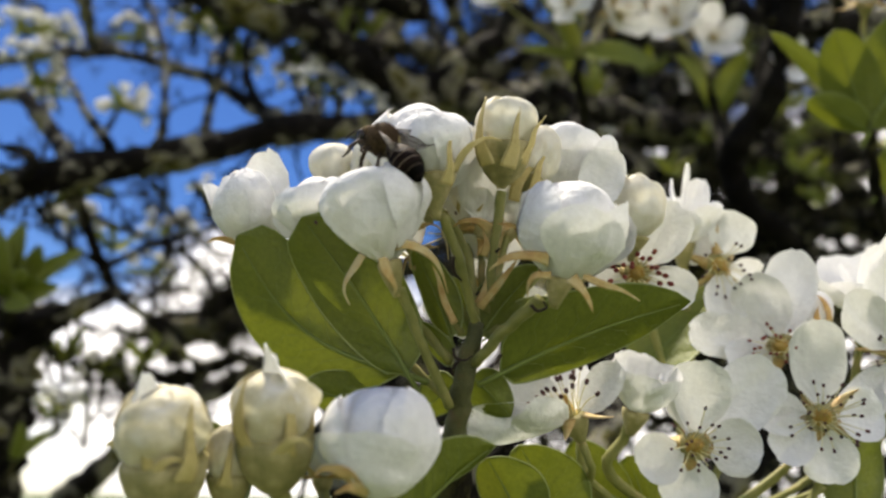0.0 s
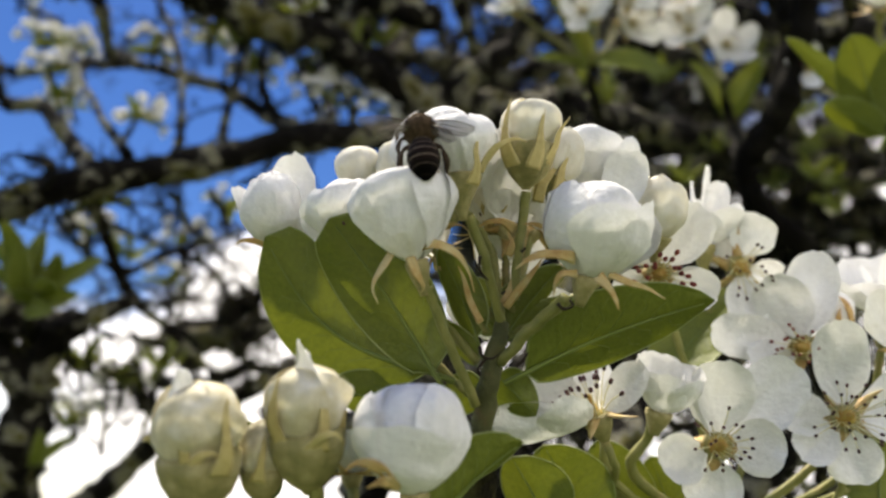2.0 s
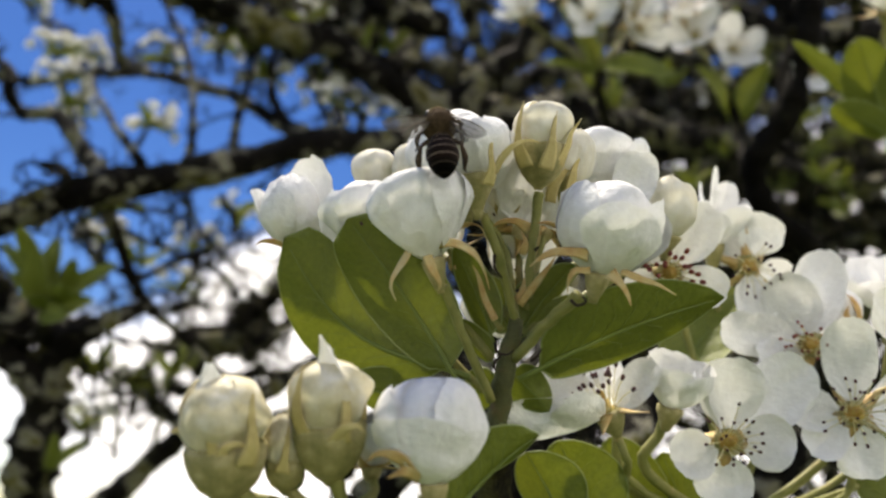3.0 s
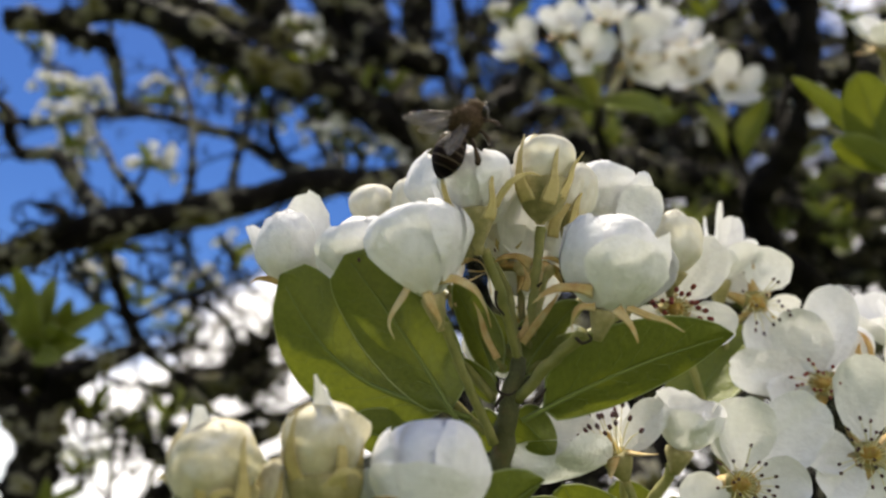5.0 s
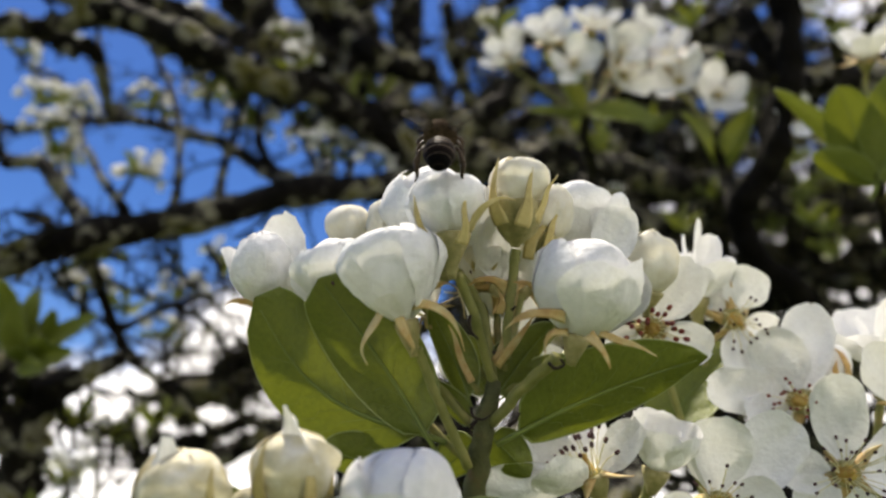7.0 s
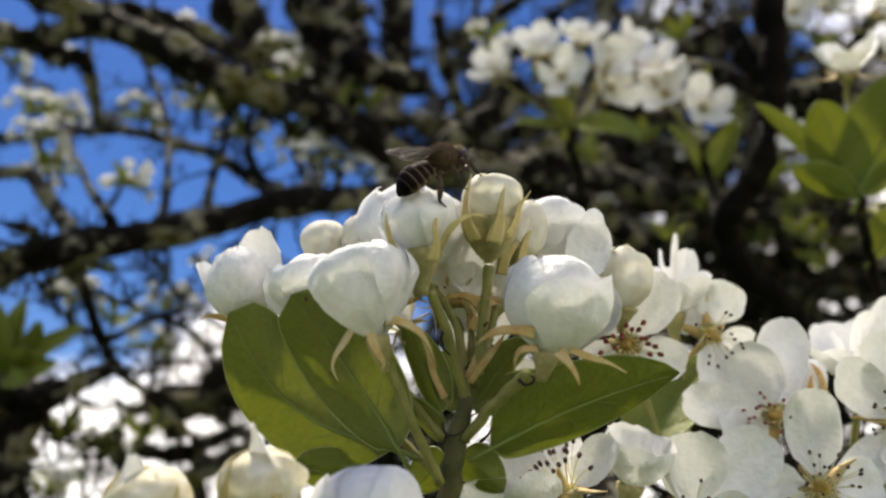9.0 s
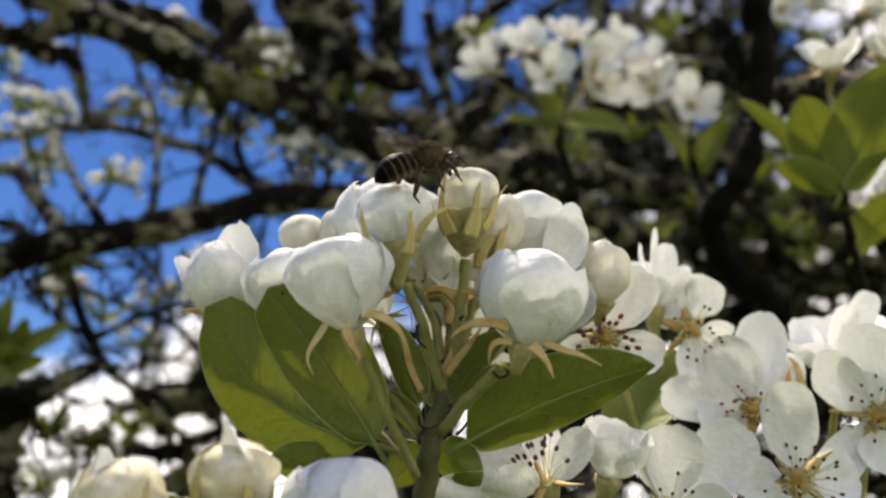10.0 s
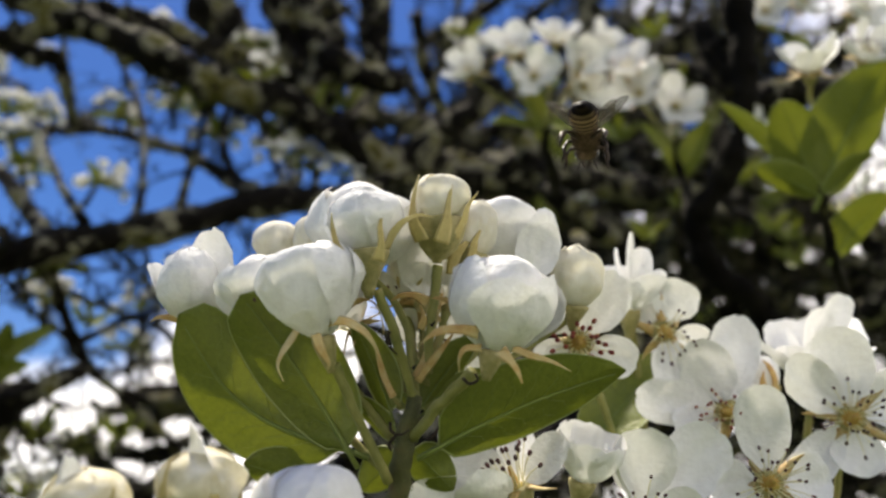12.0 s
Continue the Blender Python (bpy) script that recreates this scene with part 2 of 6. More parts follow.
def part(name, bm, mat, parent=None, label="", m=None):
    """One mesh object under a thing or part. bm is a bmesh or a mesh; m is its pose in the world."""
    ob = new(name, bm if isinstance(bm, bpy.types.Mesh) else mesh_of(name, bm, mat))
    m = m or Matrix()
    WORLD[ob] = m
    if parent:
        ob.parent = parent
        ob.matrix_basis = WORLD[parent].inverted() @ m
    else:
        ob.matrix_basis = m
    return tagged(ob, label)


def aim(base, tip, spin=0.0):
    """A pose at base whose z axis points at tip and whose x axis keeps as near as may be to the world's x."""
    z = (Vector(tip) - Vector(base)).normalized()
    x = Vector((1, 0, 0))
    x = x - z * x.dot(z)
    x = x.normalized() if x.length > 0.2 else Vector((0, 1, 0)).cross(z).normalized()
    turn = Matrix((x, z.cross(x), z)).transposed().to_4x4()
    return Matrix.Translation(base) @ turn @ Matrix.Rotation(radians(spin), 4, "Z")


def spline(points, steps):
    """A smooth line through the points (Catmull-Rom)."""
    p = [Vector(q) for q in points]
    p = [2 * p[0] - p[1], *p, 2 * p[-1] - p[-2]]
    line = []
    for a, b, c, d in zip(p, p[1:], p[2:], p[3:]):
        for k in range(steps):
            t = k / steps
            line.append(0.5 * (2 * b + (c - a) * t + (2 * a - 5 * b + 4 * c - d) * t * t + (3 * b - a - 3 * c + d) * t ** 3))
    return line + [p[-2]]


def tube(bm, line, r0, r1, sides=8, rough=0.0, seed=0, power=1.0):
    """A tapering tube along a line, knobbly if rough."""
    rings, n = [], len(line)
    side = None
    for k, q in enumerate(line):
        t = (line[min(k + 1, n - 1)] - line[max(k - 1, 0)]).normalized()
        if side is None:
            side = t.orthogonal().normalized()
        side = (side - t * side.dot(t)).normalized()
        over = t.cross(side)
        r = r0 + (r1 - r0) * (k / max(n - 1, 1)) ** power
        ring = []
        for s in range(sides):
            a = math.tau * s / sides
            w = side * math.cos(a) + over * math.sin(a)
            rr = r
            if rough:
                v = (q + w * r) / (r * 3.5)
                rr *= 1 + rough * noise.noise(v + Vector((seed, 0, 0))) + 0.5 * rough * noise.noise(v * 2.7 + Vector((0, seed, 0)))
            ring.append(bm.verts.new(q + w * rr))
        rings.append(ring)
    for a, b in zip(rings, rings[1:]):
        for s in range(sides):
            bm.faces.new((a[s], a[(s + 1) % sides], b[(s + 1) % sides], b[s]))
    bm.faces.new(rings[0][::-1])
    bm.faces.new(rings[-1])
    return bm


def revolve(profile, sides=14, ribs=0.0):
    """A body of turning from (radius, height) pairs, with five soft ribs."""
    bm = bmesh.new()
    rings = [[bm.verts.new((r * (1 + ribs * math.cos(5 * math.tau * s / sides)) * math.cos(math.tau * s / sides), r * (1 + ribs * math.cos(5 * math.tau * s / sides)) * math.sin(math.tau * s / sides), z)) for s in range(sides)] for r, z in profile]
    for a, b in zip(rings, rings[1:]):
        for s in range(sides):
            bm.faces.new((a[s], a[(s + 1) % sides], b[(s + 1) % sides], b[s]))
    bm.faces.new(rings[0][::-1])
    bm.faces.new(rings[-1])
    return bm


# ---- flowers, leaves, boughs ----
def petal_bm(length, width, opening, curl, cup, seed, nu=9, nv=11, ripple=0.05, start=0.0012, notch=0.0, claw=0.0, crease=1.0, blunt=0.5, tall=1.0):
    """A petal that springs from the flower's axis (z) at an angle and curls in towards it.
    opening: degrees from the axis at the claw; curl: degrees that it turns inward along its length; cup: degrees of arc across."""
    bm = bmesh.new()
    r, z, rows = start, 0.0, []
    for j in range(nv + 1):
        v = j / nv
        a = radians(opening - curl * v)
        w = min(0.05 + 0.95 * v, 0.993)
        half = width / 2 * (4 * w * (1 - w)) ** blunt * (0.80 - 0.36 * claw + (0.32 + 0.48 * claw) * v) + 0.0002
        bow = max(radians(cup), 0.04) / width
        row = []
        for i in range(nu + 1):
            u = 2 * i / nu - 1
            side = math.sin(u * half * bow) / bow
            inward = (1 - math.cos(u * half * bow)) / bow
            wob = ripple * width * noise.noise(Vector((u * 1.3 + seed, v * 1.7, seed * 0.7))) * (0.3 + v)
            wob += 0.35 * ripple * width * noise.noise(Vector((u * 4 + seed, v * 5, seed))) * abs(u)
            wob += 0.4 * ripple * width * noise.noise(Vector((u * 2.6 - seed, v * 3.4 + seed, seed * 1.3)))
            wob += 0.22 * ripple * width * noise.noise(Vector((u * 6.5 + seed, v * 2.4 - seed, seed * 2.1)))
            wob -= 0.035 * width * math.exp(-(u / 0.28) ** 2) * v * (1.2 - v) * crease
            tip = -notch * length * max(0, 1 - abs(u) * 3) * v ** 6
            n_r, n_z = -math.cos(a), math.sin(a)
            row.append(bm.verts.new((r + n_r * (inward + wob) + math.sin(a) * tip, side, (z + n_z * (inward + wob) + math.cos(a) * tip) * tall)))
        rows.append(row)
        r += math.sin(a) * length / nv
        z += math.cos(a) * length / nv
    for p, q in zip(rows, rows[1:]):
        for i in range(nu):
            bm.faces.new((p[i], p[i + 1], q[i + 1], q[i]))
    return bm


def sepal_bm(length, width, opening, curl, seed, start):
    """A narrow pointed sepal, with thickness."""
    bm = bmesh.new()
    r, z, rows = start, 0.0, []
    nv = 8
    for j in range(nv + 1):
        v = j / nv
        a = radians(opening - curl * v)
        h = width / 2 * (1 - v) ** 1.15 * (1 + 0.5 * v) + 0.00010
        th = 0.00028 * (1 - 0.7 * v)
        n_r, n_z = -math.cos(a), math.sin(a)
        sway = 0.15 * width * math.sin(seed + 3 * v)
        row = [bm.verts.new((r + n_r * d + (n_r * 0.25 * h if abs(s) == 1 else 0), s * h + sway, z + n_z * d)) for s, d in ((-1, 0), (0, -th), (1, 0), (0, th))]
        rows.append(row)
        r += math.sin(a) * length / nv
        z += math.cos(a) * length / nv
    for p, q in zip(rows, rows[1:]):
        for i in range(4):
            bm.faces.new((p[i], p[(i + 1) % 4], q[(i + 1) % 4], q[i]))
    bm.faces.new(rows[0])
    bm.faces.new(rows[-1][::-1])
    return bm


def stamens(length, spread, seed, count=18, fat=1.0):
    """Filaments and anthers as two meshes."""
    rng = random.Random(seed)
    fil, ant = bmesh.new(), bmesh.new()
    for k in range(count):
        a = math.tau * k / count + rng.uniform(-0.2, 0.2)
        s = radians(spread * rng.uniform(0.12, 1.0))
        l = length * rng.uniform(0.75, 1.05)
        way = Vector((math.cos(a) * math.sin(s), math.sin(a) * math.sin(s), math.cos(s)))
        base = Vector((math.cos(a), math.sin(a), 0)) * 0.0013
        tip = base + way * l
        tube(fil, spline([base, base + way * l * 0.5 + Vector((0, 0, 0.0006)), tip], 3), 0.00013, 0.0001, 4)
        q = Matrix.Translation(tip) @ way.to_track_quat("Z", "Y").to_matrix().to_4x4() @ Matrix.Diagonal((0.00038 * fat, 0.00038 * fat, 0.00062 * fat, 1))
        bmesh.ops.create_icosphere(ant, subdivisions=1, radius=1, matrix=q)
    return fil, ant


def flower(parent, base, tip, size, petals, sepal, seed, spin=0.0, anthers=None, petal_mat=None, cal=1.0, stamen=True, coarse=False, spread=48, claw=0.0, ripple=0.06, blunt=0.5, tall=1.0, fat=1.0):
    """A flower under a cluster. petals: (azimuth, length, width, opening, curl, cup), lengths in units of size; sepal: (length, opening, curl)."""
    m = aim(base, tip, spin)
    rng = random.Random(seed)
    r = 0.17 * size * cal
    h = r * 1.8
    prof = [(r * 0.33, -h), (r * 0.42, -h * 0.9), (r * 0.72, -h * 0.65), (r * 0.98, -h * 0.35), (r * 1.04, -h * 0.1), (r * 0.9, 0.0), (r * 0.5, r * 0.15)]
    head = part("flower", revolve(prof, 8 if coarse else 16), CALYX, parent, m=m)
    nu, nv = (5, 6) if coarse else (12, 16)
    for k, (pa, l, w, op, cu, cp) in enumerate(petals):
        pm = m @ Matrix.Rotation(radians(pa), 4, "Z")
        part("petal", petal_bm(l * size, w * size, op, cu, cp, seed + k * 3.1, nu, nv, start=r * 0.5 + 0.0002 * (k % 3), notch=0.015, claw=claw, ripple=ripple, blunt=blunt, tall=tall), petal_mat or PETAL, head, m=pm)
    if sepal:
        l, op, cu = sepal
        for k in range(5):
            pm = m @ Matrix.Rotation(radians(36 + 72 * k + rng.uniform(-10, 10)), 4, "Z")
            part("sepal", sepal_bm(l * size * rng.uniform(0.8, 1.15), max(0.2 * size, 0.0024), op + rng.uniform(-15, 15), cu + rng.uniform(-30, 30), seed + k, r * 0.9), SEPAL, head, m=pm)
    if stamen:
        fil, ant = stamens(0.38 * size, spread, seed, 10 if coarse else 24, fat)
        tagged(part("stamen_tuft", fil, FILAMENT, head, m=m), kind="stuff")
        tagged(part("anther_tuft", ant, anthers or ANTHER, head, "dark anthers", m=m), kind="stuff")
        part("disc", revolve([(r * 0.42, 0.0), (r * 0.34, r * 0.16), (r * 0.2, r * 0.2), (r * 0.1, r * 1.4), (r * 0.02, r * 1.45)], 10), DISC, head, m=m)
    return head


def bud(parent, base, tip, R, seed, petal_mat=None, spin=0.0, sepal=(1.1, 24, 66), closed=118, loose=(), bowl=False, tall=1.12):
    """A swelling bud: an obconic calyx, clasping sepals and a dome of folded petals. base: where calyx and dome meet."""
    m = aim(base, tip, spin)
    rng = random.Random(seed)
    prof = [(0.15 * R, -1.25 * R), (0.17 * R, -1.02 * R), (0.23 * R, -0.80 * R), (0.35 * R, -0.55 * R), (0.47 * R, -0.30 * R), (0.56 * R, -0.08 * R), (0.60 * R, 0.06 * R), (0.5 * R, 0.10 * R)]
    rim, low, broad = 0.55, -0.16, 0.40
    if bowl:
        prof = [(0.16 * R, -1.20 * R), (0.19 * R, -1.02 * R), (0.34 * R, -0.86 * R), (0.56 * R, -0.62 * R), (0.70 * R, -0.32 * R), (0.78 * R, 0.0), (0.82 * R, 0.16 * R), (0.7 * R, 0.18 * R)]
        rim, low, broad = 0.80, 0.0, 0.90
    head = part("bud", revolve(prof, 30, 0.07), CALYX, parent, m=m)
    for k in range(5):
        pm = m @ Matrix.Rotation(radians(72 * k + rng.uniform(-8, 8)), 4, "Z")
        part("petal", petal_bm(2.2 * R * rng.uniform(0.96, 1.05), 2.15 * R, 72 + rng.uniform(-4, 4), closed + 46 + rng.uniform(-8, 14), 134, seed + k * 2.3, 11, 13, 0.085, start=(0.42 + 0.03 * (k % 3)) * R, blunt=0.36, tall=tall), petal_mat or PETAL, head, m=pm)
    for pa, l, w, op, cu, cp in loose:
        part("petal", petal_bm(l * R, w * R, op + 25, cu + 25, cp, seed + pa, 10, 12, 0.06, start=0.5 * R), PETAL, head, m=m @ Matrix.Rotation(radians(pa), 4, "Z"))
    for k in range(5):
        pm = m @ Matrix.Rotation(radians(30 + 72 * k + rng.uniform(-9, 9)), 4, "Z")
        flare = rng.choice((0, 0, 15, 60))
        sm = pm @ Matrix.Translation((0, 0, low * R))
        part("sepal", sepal_bm(sepal[0] * R * rng.uniform(0.85, 1.35), broad * R, sepal[1] + (4 if bowl else 22) + flare * 0.2 + rng.uniform(-2, 5), sepal[2] - flare + rng.uniform(-8, 8), seed + k, rim * R), BUD_SEPAL, head, m=sm)
    return head


def outline(points, steps=40):
    """A smooth (radius, height) curve through the points, evened out along its length, as a function of 0 to 1."""
    line = spline([(r, 0, z) for r, z in points], 8)
    far = [0.0]
    for a, b in zip(line, line[1:]):
        far.append(far[-1] + (b - a).length)
    rs = np.interp(np.linspace(0, 1, steps + 1), np.array(far) / far[-1], [p.x for p in line])
    zs = np.interp(np.linspace(0, 1, steps + 1), np.array(far) / far[-1], [p.z for p in line])
    return lambda s: (float(np.interp(s * steps, range(steps + 1), rs)), float(np.interp(s * steps, range(steps + 1), zs)))


GLOBE = [(0.14, 0.0), (0.42, 0.14), (0.78, 0.50), (0.98, 0.98), (0.98, 1.38), (0.74, 1.80), (0.36, 2.02), (0.02, 2.06)]
TURNIP = [(0.12, 0.0), (0.34, 0.18), (0.66, 0.58), (0.92, 1.04), (1.0, 1.42), (0.84, 1.80), (0.46, 2.04), (0.02, 2.10)]
EGG = [(0.16, 0.0), (0.62, 0.22), (0.94, 0.72), (1.0, 1.15), (0.88, 1.70), (0.60, 2.20), (0.28, 2.48), (0.02, 2.56)]
CUP = [(0.16, 0.0), (0.46, 0.20), (0.76, 0.62), (0.92, 1.10), (0.98, 1.60), (0.96, 2.10), (0.80, 2.50)]


def shell_bm(curve, R, span, reach, layer, tilt, flare, seed, turn=0.0, lump=0.0, nu=16, nv=18):
    """A petal that hugs a bud of that outline, about +x. span: degrees round the bud; reach: how far up the outline it goes; layer: its lift off
    the bud, in R; tilt: degrees that it leans out; flare: how far its rim turns out (in, if below 0), in R; turn: where it stands round the bud."""
    bm, rows = bmesh.new(), []
    foot = curve(0)
    lean = radians(tilt)
    for j in range(nv + 1):
        v = j / nv
        row = []
        for i in range(nu + 1):
            u = 2 * i / nu - 1
            edge = reach * (1 - 0.30 * abs(u) ** 2.6 + 0.06 * noise.noise(Vector((u * 2.3, seed, 1.7))) + 0.03 * noise.noise(Vector((u * 6.0, seed, 4.1))))
            s = min(v * edge, 1.0)
            r, z = curve(s)
            a = radians(span) / 2 * u * (0.34 + 0.66 * math.sin(min(v * 1.25, 1.0) * math.pi / 2))
            lift = layer * (0.3 + 0.7 * v) + flare * (v ** 5 + 0.5 * v * v * abs(u) ** 4)
            lift += 0.10 * noise.noise(Vector((u * 1.4 + seed, v * 2.1, seed * 0.7))) * (0.3 + v) + 0.042 * noise.noise(Vector((u * 5.5 - seed, v * 1.6, seed))) + 0.04 * noise.noise(Vector((u * 2.8 + seed, v * 4.2, seed * 1.9))) * v
            lift -= 0.06 * math.exp(-(u / 0.2) ** 2) * v * (1.25 - v)
            lift += 0.018 * math.cos(u * 17 + 2 * noise.noise(Vector((v * 2, seed, 0)))) * v
            way = Vector((math.cos(a + turn), math.sin(a + turn), z * 0.9))
            r = r + lift + (0.14 * noise.noise(way * 1.1 + Vector((lump, 0, lump))) + 0.06 * noise.noise(way * 2.7 + Vector((0, lump, 5)))) * min(z * 2, 1.0)
            dr, dz = r - foot[0], z - foot[1]
            r, z = foot[0] + dr * math.cos(lean) + dz * math.sin(lean), foot[1] - dr * math.sin(lean) + dz * math.cos(lean)
            row.append(bm.verts.new((r * R * math.cos(a), r * R * math.sin(a), z * R)))
        rows.append(row)
    for p, q in zip(rows, rows[1:]):
        for i in range(nu):
            bm.faces.new((p[i], p[i + 1], q[i + 1], q[i]))
    return bm


def blade_bm(length, width, cup, bend, seed, claw=0.5, nu=12, nv=16, point=0.0):
    """An open petal along +y, its inner face to +z. cup: degrees of arc across; bend: degrees that it turns towards +z along its length."""
    bm, rows = bmesh.new(), []
    y, z = 0.0, 0.0
    for j in range(nv + 1):
        v = j / nv
        a = radians(bend) * (v - 0.45)
        row = []
        half = width / 2 * ((1 - claw) + claw * math.sin(min(v * 1.5, 1.0) * math.pi / 2)) * min(1.0, (v + 0.06) / 0.3) ** 0.6 * (1 - point * v ** 1.3)
        bow = max(radians(abs(cup)), 0.05) / width * (1 if cup >= 0 else -1)
        for i in range(nu + 1):
            u = 2 * i / nu - 1
            back = 0.34 * length * (1 - math.sqrt(max(0.0, 1 - 0.98 * u * u))) * v ** 1.5
            back += length * (0.03 * noise.noise(Vector((u * 2.2, seed, 0.3))) + 0.015 * noise.noise(Vector((u * 6, seed, 2.3)))) * v ** 3 + 0.03 * length * math.exp(-(u / 0.16) ** 2) * v ** 6
            side = math.sin(u * half * bow) / bow
            lift = (1 - math.cos(u * half * bow)) / bow
            lift += width * (0.09 * noise.noise(Vector((u * 1.3 + seed, v * 1.8, seed))) * (0.3 + v) + 0.03 * noise.noise(Vector((u * 3.6 - seed, v * 3.1, seed))))
            lift += width * (0.012 * math.cos(u * 15 + 2 * noise.noise(Vector((v * 2, seed, 0)))) * v - 0.03 * math.exp(-(u / 0.2) ** 2) * v)
            row.append(bm.verts.new((side, y - back * math.cos(a) - lift * math.sin(a), z - back * math.sin(a) + lift * math.cos(a))))
        rows.append(row)
        y += math.cos(a) * length / nv
        z += math.sin(a) * length / nv
    for p, q in zip(rows, rows[1:]):
        for i in range(nu):
            bm.faces.new((p[i], p[i + 1], q[i + 1], q[i]))
    return bm


def ribbon_bm(points, width, facing):
    """A thick pointed sepal along a bowed line."""
    line = spline(points, 6)
    bm, rows, n = bmesh.new(), [], len(line)
    for k, q in enumerate(line):
        v = k / (n - 1)
        t = (line[min(k + 1, n - 1)] - line[max(k - 1, 0)]).normalized()
        to = (Vector(facing) - t * t.dot(Vector(facing))).normalized()
        side = t.cross(to)
        h = 0.5 * width * (1 - v) ** 0.95 * (1 + 0.16 * math.sin(8 * v + 7000 * width)) + 0.00008
        th = max(0.22 * h, 0.00010)
        rows.append([bm.verts.new(q + side * a * h + to * b) for a, b in ((-1, th * 0.9), (-0.5, -th * 0.4), (0, -th * 0.8), (0.5, -th * 0.4), (1, th * 0.9), (0.5, th), (0, th * 0.4), (-0.5, th))])
    for p, q in zip(rows, rows[1:]):
        for i in range(8):
            bm.faces.new((p[i], p[(i + 1) % 8], q[(i + 1) % 8], q[i]))
    bm.faces.new(rows[0][::-1])
    bm.faces.new(rows[-1])
    return bm


def sepal_along(head, points, width, mat=None):
    """A sepal that leaves a calyx along the points, its back turned outward."""
    o = Vector(points[0])
    axis = WORLD[head].to_3x3() @ Vector((0, 0, 1))
    out_way = Vector(points[len(points) // 2]) - WORLD[head].translation
    facing = (out_way - axis * out_way.dot(axis)).normalized() + V["to"] * 0.5
    return part("sepal", ribbon_bm([Vector(p) - o for p in points], width, facing), mat or SEPAL, head, m=Matrix.Translation(o))


FUNNEL = [(0.16, -1.0), (0.20, -0.86), (0.34, -0.62), (0.62, -0.30), (0.84, -0.06), (0.90, 0.08), (0.7, 0.14)]
BOWL = [(0.16, -1.0), (0.22, -0.92), (0.46, -0.78), (0.76, -0.54), (0.95, -0.22), (1.04, 0.08), (1.06, 0.32), (0.94, 0.42)]
STUB = [(0.30, -1.0), (0.42, -0.8), (0.66, -0.5), (0.86, -0.2), (0.90, 0.0), (0.5, 0.06)]


def shell_flower(parent, base, tip, R, curve, petals, seed, mat=None, cal=(0.30, 1.0), funnel=STUB, name="flower"):
    """A ball-shaped or cupped flower of overlapping petals. petals: (azimuth, span, reach, layer, tilt, flare); cal: the calyx's radius and depth, in R."""
    m = aim(base, tip)
    head = part(name, revolve([(r * cal[0] * R, z * cal[1] * R) for r, z in funnel], 24, 0.04), CALYX, parent, m=m)
    c = outline(curve)
    if petals[0][2] > 0.8:
        petals = [(90, 230, 1.0, -0.13, 0, 0), (210, 230, 1.0, -0.11, 0, 0), (-30, 230, 1.0, -0.12, 0, 0), *petals]
    for k, (a, span, reach, layer, tilt, flare) in enumerate(petals):
        part("petal", shell_bm(c, R, span, reach, layer, tilt, flare, seed + 3.7 * k, radians(a), seed * 1.7), mat or PETAL, head, m=m @ Matrix.Rotation(radians(a), 4, "Z"))
    return head


def posed_flower(parent, centre, to, size, petals, seed, anthers=None, root=None, via=None, spread=48, fat=1.0, count=24, tall=0.40, stamen=True, cal=1.0):
    """An open flower whose petals reach given places. petals: (tip, width, cup, bend) and, if it differs from to, the way its inner face looks."""
    c, way = Vector(centre), face(*to).normalized()
    m = aim(c, c + way)
    r = 0.15 * size * cal
    h = r * 1.9
    head = part("flower", revolve([(r * 0.33, -h), (r * 0.42, -h * 0.9), (r * 0.72, -h * 0.65), (r * 0.98, -h * 0.35), (r * 1.04, -h * 0.1), (r * 0.9, 0.0), (r * 0.5, r * 0.15)], 16), CALYX, parent, m=m)
    for k, (tip, width, cup, bend, *look_way) in enumerate(petals):
        p = Vector(tip)
        out_way = (p - c - way * (p - c).dot(way)).normalized()
        foot = c + out_way * r * 0.8 - way * 0.0002 * (k % 3)
        up_way = face(*look_way[0]) if look_way else way
        part("petal", blade_bm((p - foot).length * 1.04, width, cup, bend, seed + 2.9 * k), PETAL, head, m=leaf_pose(foot, p, up_way))
    rng = random.Random(seed)
    for k in range(5):
        pm = m @ Matrix.Rotation(radians(36 + 72 * k + rng.uniform(-12, 12)), 4, "Z")
        part("sepal", sepal_bm(0.34 * size * rng.uniform(0.8, 1.2), 0.13 * size, 120 + rng.uniform(-15, 15), 40 + rng.uniform(-40, 40), seed + k, r * 0.9), SEPAL, head, m=pm)
    if stamen:
        fil, ant = stamens(tall * size, spread, seed, count, fat)
        tagged(part("stamen_tuft", fil, FILAMENT, head, m=m), kind="stuff")
        tagged(part("anther_tuft", ant, anthers or ANTHER, head, "dark anthers", m=m), kind="stuff")
        part("disc", revolve([(r * 0.72, 0.0), (r * 0.6, r * 0.2), (r * 0.34, r * 0.3), (r * 0.14, r * 1.5), (r * 0.02, r * 1.6)], 12), DISC, head, m=m)
    if root:
        back = c - way * h
        stalk(parent, [Vector(root), *([Vector(via)] if via else []), back - way * size * 0.3, back + way * 0.0003], 0.0009, 0.0008)
    return head


